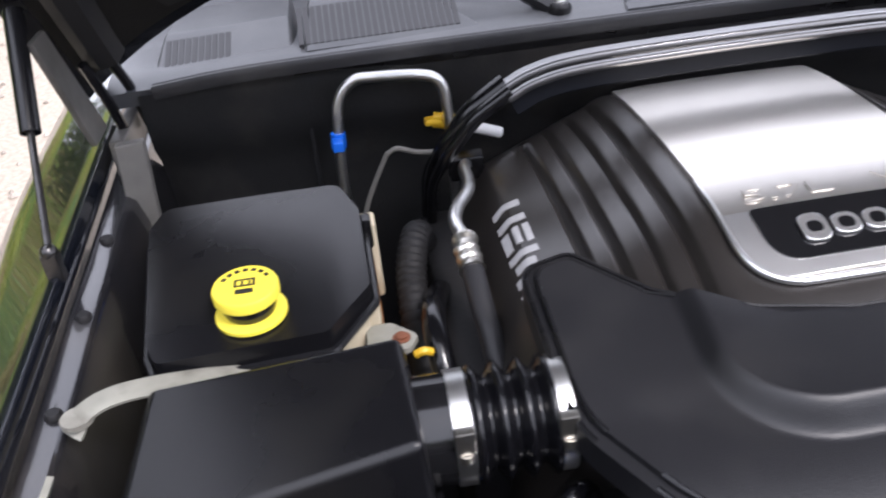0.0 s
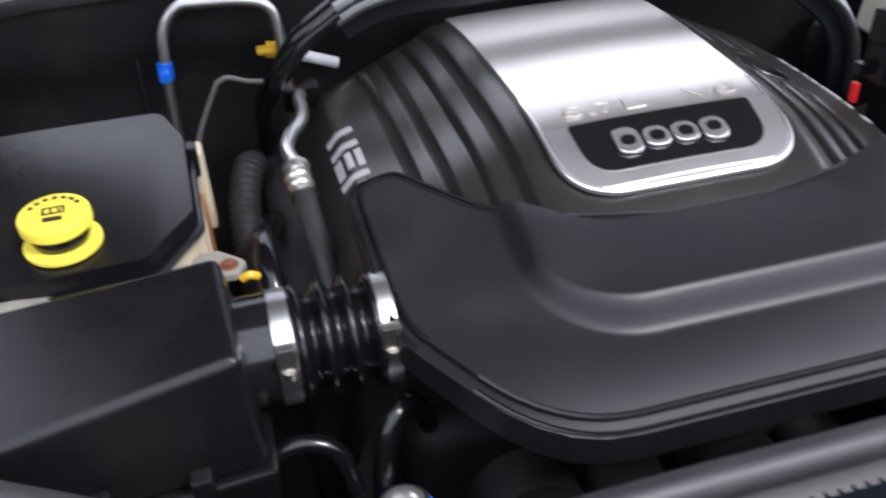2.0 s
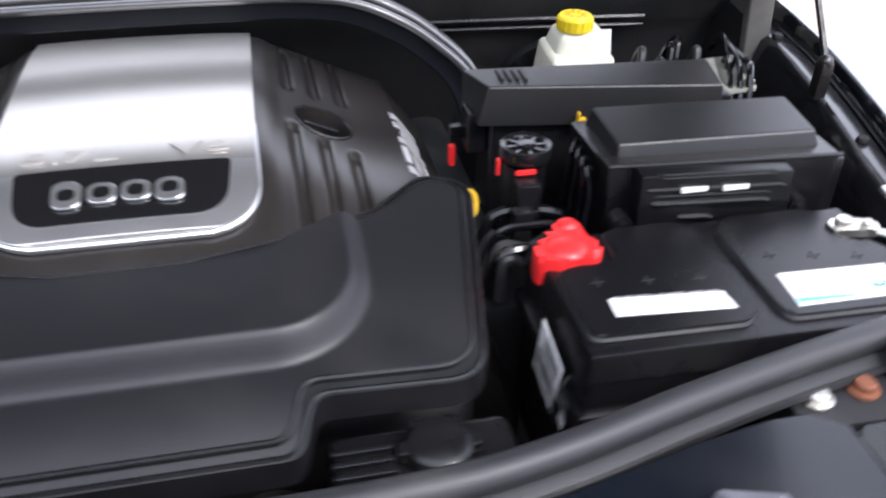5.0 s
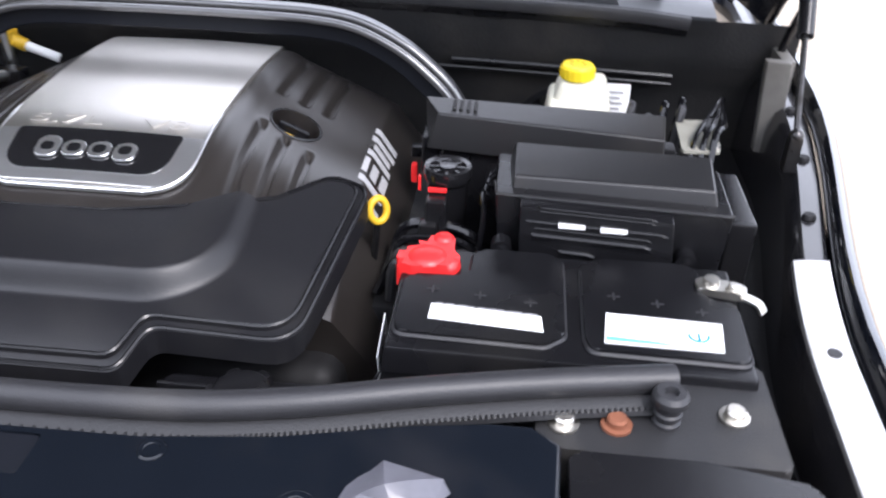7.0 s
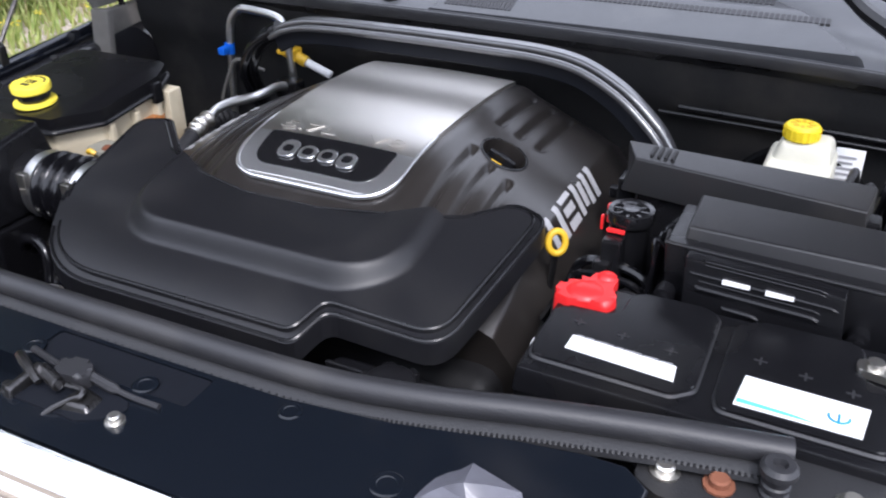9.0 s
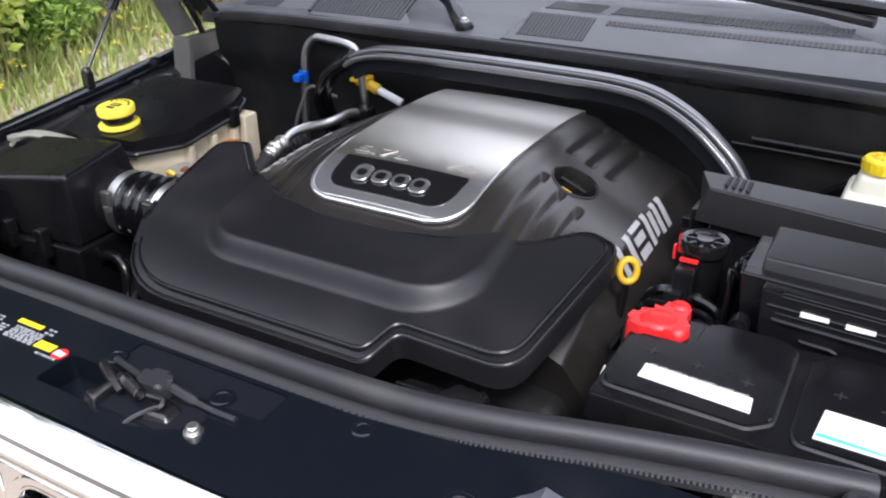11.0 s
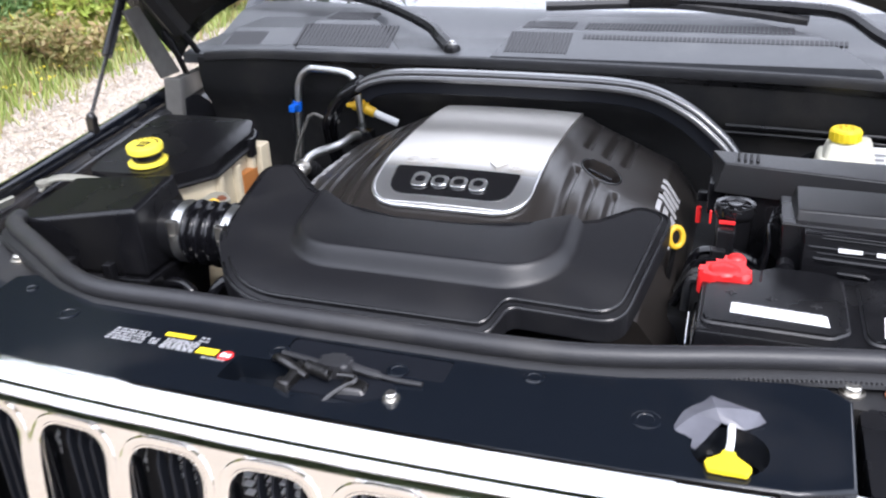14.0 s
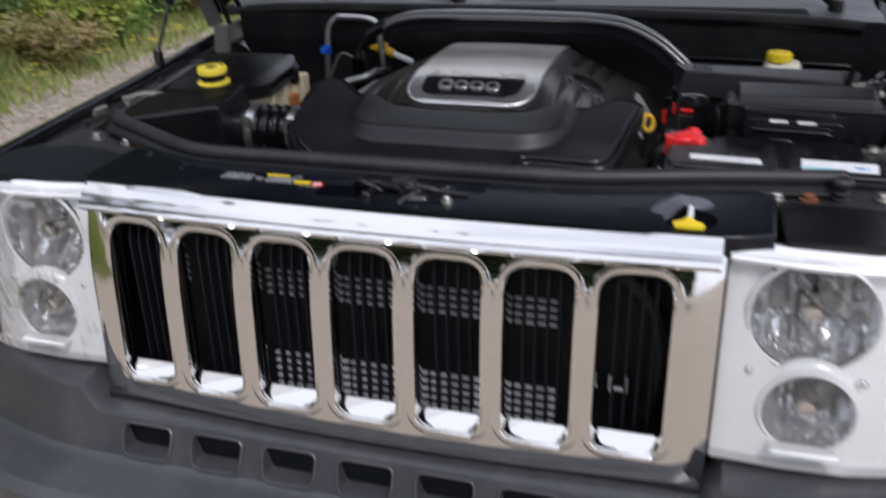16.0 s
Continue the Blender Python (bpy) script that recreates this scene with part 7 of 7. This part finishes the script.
P = [(0.353, 0.068, 1.074), (0.362, 0.1, 1.078), (0.385, 0.118, 1.086), (0.428, 0.11, 1.083), (0.434, 0.1, 1.079), (0.416, 0.084, 1.08), (0.396, 0.082, 1.084), (0.376, 0.05, 1.074), (0.39, 0.09, 1.094), (0.373, 0.088, 1.085)]
vs = [bm.verts.new(p) for p in P]
for f in ((0, 1, 9), (0, 9, 7), (1, 2, 8), (1, 8, 9), (2, 3, 8), (3, 5, 8), (3, 4, 5), (5, 6, 8), (9, 8, 6), (9, 6, 7)):
    bm.faces.new([vs[i] for i in f])
bmesh.ops.subdivide_edges(bm, edges=bm.edges[:], cuts=2, use_grid_fill=True)
for v in bm.verts:
    v.co += Vector((0, 0, 0.003 * noise.noise(v.co * 60)))
bmesh.ops.solidify(bm, geom=bm.faces[:], thickness=0.0012)
FOIL = material("smoky_plastic_film", (0.09, 0.09, 0.105), 0.32, vary=0.25, grain=90)
part("film", bm, FOIL, washer, "smoky crumpled plastic film", 20)
bm = bmesh.new()
lathe(bm, [(0, 0), (0.028, 0), (0.026, 0.01), (0.02, 0.014), (0, 0.014)], 24, Matrix.Translation((0.405, 0.085, 1.03)))
part("neck", bm, GLOSS, washer)

# ---- barcode tag hanging by the battery, radiator cap ----
bar = thing("barcode_tag", "creased white barcode tag hanging beside the battery", "tag", at=(0.352, 0.34, 1.0))
bm = bmesh.new()
q = Matrix.Translation((0.3505, 0.335, 1.004)) @ Matrix.Rotation(radians(88), 4, "Y") @ Matrix.Rotation(radians(14), 4, "Z")
box(bm, -0.033, 0.036, -0.027, 0.027, -0.0006, 0.0006, 0, m=q)
part("paper", bm, WHITE, bar)
bm = bmesh.new()
rg = random.Random(9)
y = -0.025
while y < 0.024:
    w = rg.uniform(0.0008, 0.0026)
    for sgn in (-1, 1):
        box(bm, 0.0, 0.026, y, y + w, sgn * 0.0009 - 0.0002, sgn * 0.0009 + 0.0002, 0, m=q)
    y += w + rg.uniform(0.001, 0.003)
for k in range(3):
    for sgn in (-1, 1):
        box(bm, -0.028 + 0.008 * k, -0.024 + 0.008 * k, -0.022, 0.012, sgn * 0.0009 - 0.0002, sgn * 0.0009 + 0.0002, 0, m=q)
part("print", bm, INK, bar, "black bars")
bm = bmesh.new()
RM = Matrix.Translation((0.235, 0.252, 1.005))
lathe(bm, [(0, 0), (0.024, 0), (0.026, 0.004), (0.026, 0.016), (0.021, 0.02), (0, 0.021)], 24, RM)
rad_cap = part("filler_cap", bm, SATIN, radiator, "black radiator cap")
for a in range(0, 360, 60):
    bm = bmesh.new()
    box(bm, 0.02, 0.033, -0.007, 0.007, 0.003, 0.015, 0.003, m=RM @ Matrix.Rotation(radians(a), 4, "Z"))
    part("lug", bm, SATIN, rad_cap)
bm = bmesh.new()
box(bm, 0.15, 0.3, 0.215, 0.29, 0.93, 1.005, 0.01)
tank_top = part("header_tank", bm, SATIN, radiator, "ribbed black header tank")
for k in range(4):
    bm = bmesh.new()
    box(bm, 0.152, 0.2, 0.225 + 0.012 * k, 0.231 + 0.012 * k, 1.004, 1.012, 0.002)
    part("rib", bm, SATIN, tank_top)

# hoses low in the bay
for pts, r, lbl in (([(-0.33, 0.33, 0.84), (-0.328, 0.335, 0.94), (-0.315, 0.352, 0.985), (-0.292, 0.37, 0.988), (-0.272, 0.385, 0.93)], 0.009, "black rubber hose arching low in the bay"),
                    ([(-0.43, 0.35, 0.93), (-0.41, 0.356, 0.972), (-0.385, 0.358, 0.98), (-0.36, 0.352, 0.968), (-0.35, 0.34, 0.93)], 0.0085, "black rubber hose low in the bay"),
                    ([(-0.39, 0.58, 0.84), (-0.4, 0.65, 0.94), (-0.4, 0.72, 0.99), (-0.385, 0.78, 1.01), (-0.37, 0.84, 0.94)], 0.02, "thick black convoluted hose beside the engine"),
                    ([(-0.37, 0.5, 0.9), (-0.385, 0.56, 0.99), (-0.385, 0.62, 1.01), (-0.37, 0.7, 0.98)], 0.013, "black wiring conduit beside the engine")):
    ob = thing("rubber_hose", lbl, "hose", "engine bay hoses", pts[0])
    bm = bmesh.new()
    if r == 0.02:
        tube(bm, pts, lambda t: 0.018 + 0.0012 * math.sin(t * 190), 12, 24)
    else:
        tube(bm, pts, r, 12)
    part("wall", bm, DARK if r == 0.02 else GLOSSRUB, ob)
dip2 = thing("transmission_dipstick", "small amber plastic clip beside the coolant tank", "clip", at=(-0.40, 0.5, 1.05))
bm = bmesh.new()
tube(bm, [(-0.411, 0.502, 1.05), (-0.404, 0.5, 1.054), (-0.397, 0.502, 1.05)], 0.004, 8)
part("clip", bm, ORANGEY, dip2)
tie = thing("tank_ear", "pale plastic mounting ear of the tank with a rusty bolt", "bracket", at=(-0.42, 0.56, 1.04))
bm = bmesh.new()
prism(bm, rounded([(-0.455, 0.535), (-0.415, 0.53), (-0.405, 0.55), (-0.43, 0.575), (-0.455, 0.575)], 0.008), 1.03, 1.036, 0.001)
part("ear", bm, BRACKET, tie)
bm = bmesh.new()
bolt_mesh(bm, -0.422, 0.548, 1.036, 0.006, 0.004)
part("bolt", bm, RUST, tie)

fitting = thing("hose_fitting", "bright metal hose fitting with a blue ring low in the bay", "hose fitting", at=(-0.317, 0.305, 0.89))
bm = bmesh.new()
lathe(bm, [(0, -0.05), (0.016, -0.05), (0.016, -0.012), (0.022, -0.01), (0.022, 0.002), (0.017, 0.006), (0.012, 0.006), (0.01, 0.002), (0, 0.002)], 24, Matrix.Translation((-0.317, 0.305, 0.94)))
part("collar", bm, TUBEALU, fitting)
bm = bmesh.new()
tube(bm, [(-0.317 + 0.024 * math.cos(a), 0.305 + 0.024 * math.sin(a), 0.933) for a in [2 * math.pi * k / 20 for k in range(21)]], 0.0022, 6, 1)
part("blue_ring", bm, BLUE, fitting, "blue plastic ring")
bm = bmesh.new()
tube(bm, [(-0.317, 0.305, 0.9), (-0.3, 0.312, 0.86), (-0.26, 0.32, 0.82)], 0.015, 12)
part("pipe", bm, GLOSSRUB, fitting)
tag2 = thing("paper_tag", "small creased pale paper tag beside the battery", "tag", at=(0.345, 0.3, 0.97))
bm = bmesh.new()
g = [[bm.verts.new((0.35 + 0.004 * u + 0.003 * math.sin(5 * v), 0.29 + 0.018 * u, 0.968 + 0.036 * v)) for v in span(0, 1, 5)] for u in span(0, 1, 4)]
for a, b in zip(g, g[1:]):
    for j in range(4):
        bm.faces.new((a[j], b[j], b[j + 1], a[j + 1]))
bmesh.ops.solidify(bm, geom=bm.faces[:], thickness=0.0008)
part("paper", bm, WHITE, tag2)
bm = bmesh.new()
tube(bm, [(0.341, 0.296, 0.988), (0.35, 0.3, 1.01), (0.36, 0.305, 1.02)], 0.0012, 6)
part("tie", bm, INK, tag2)
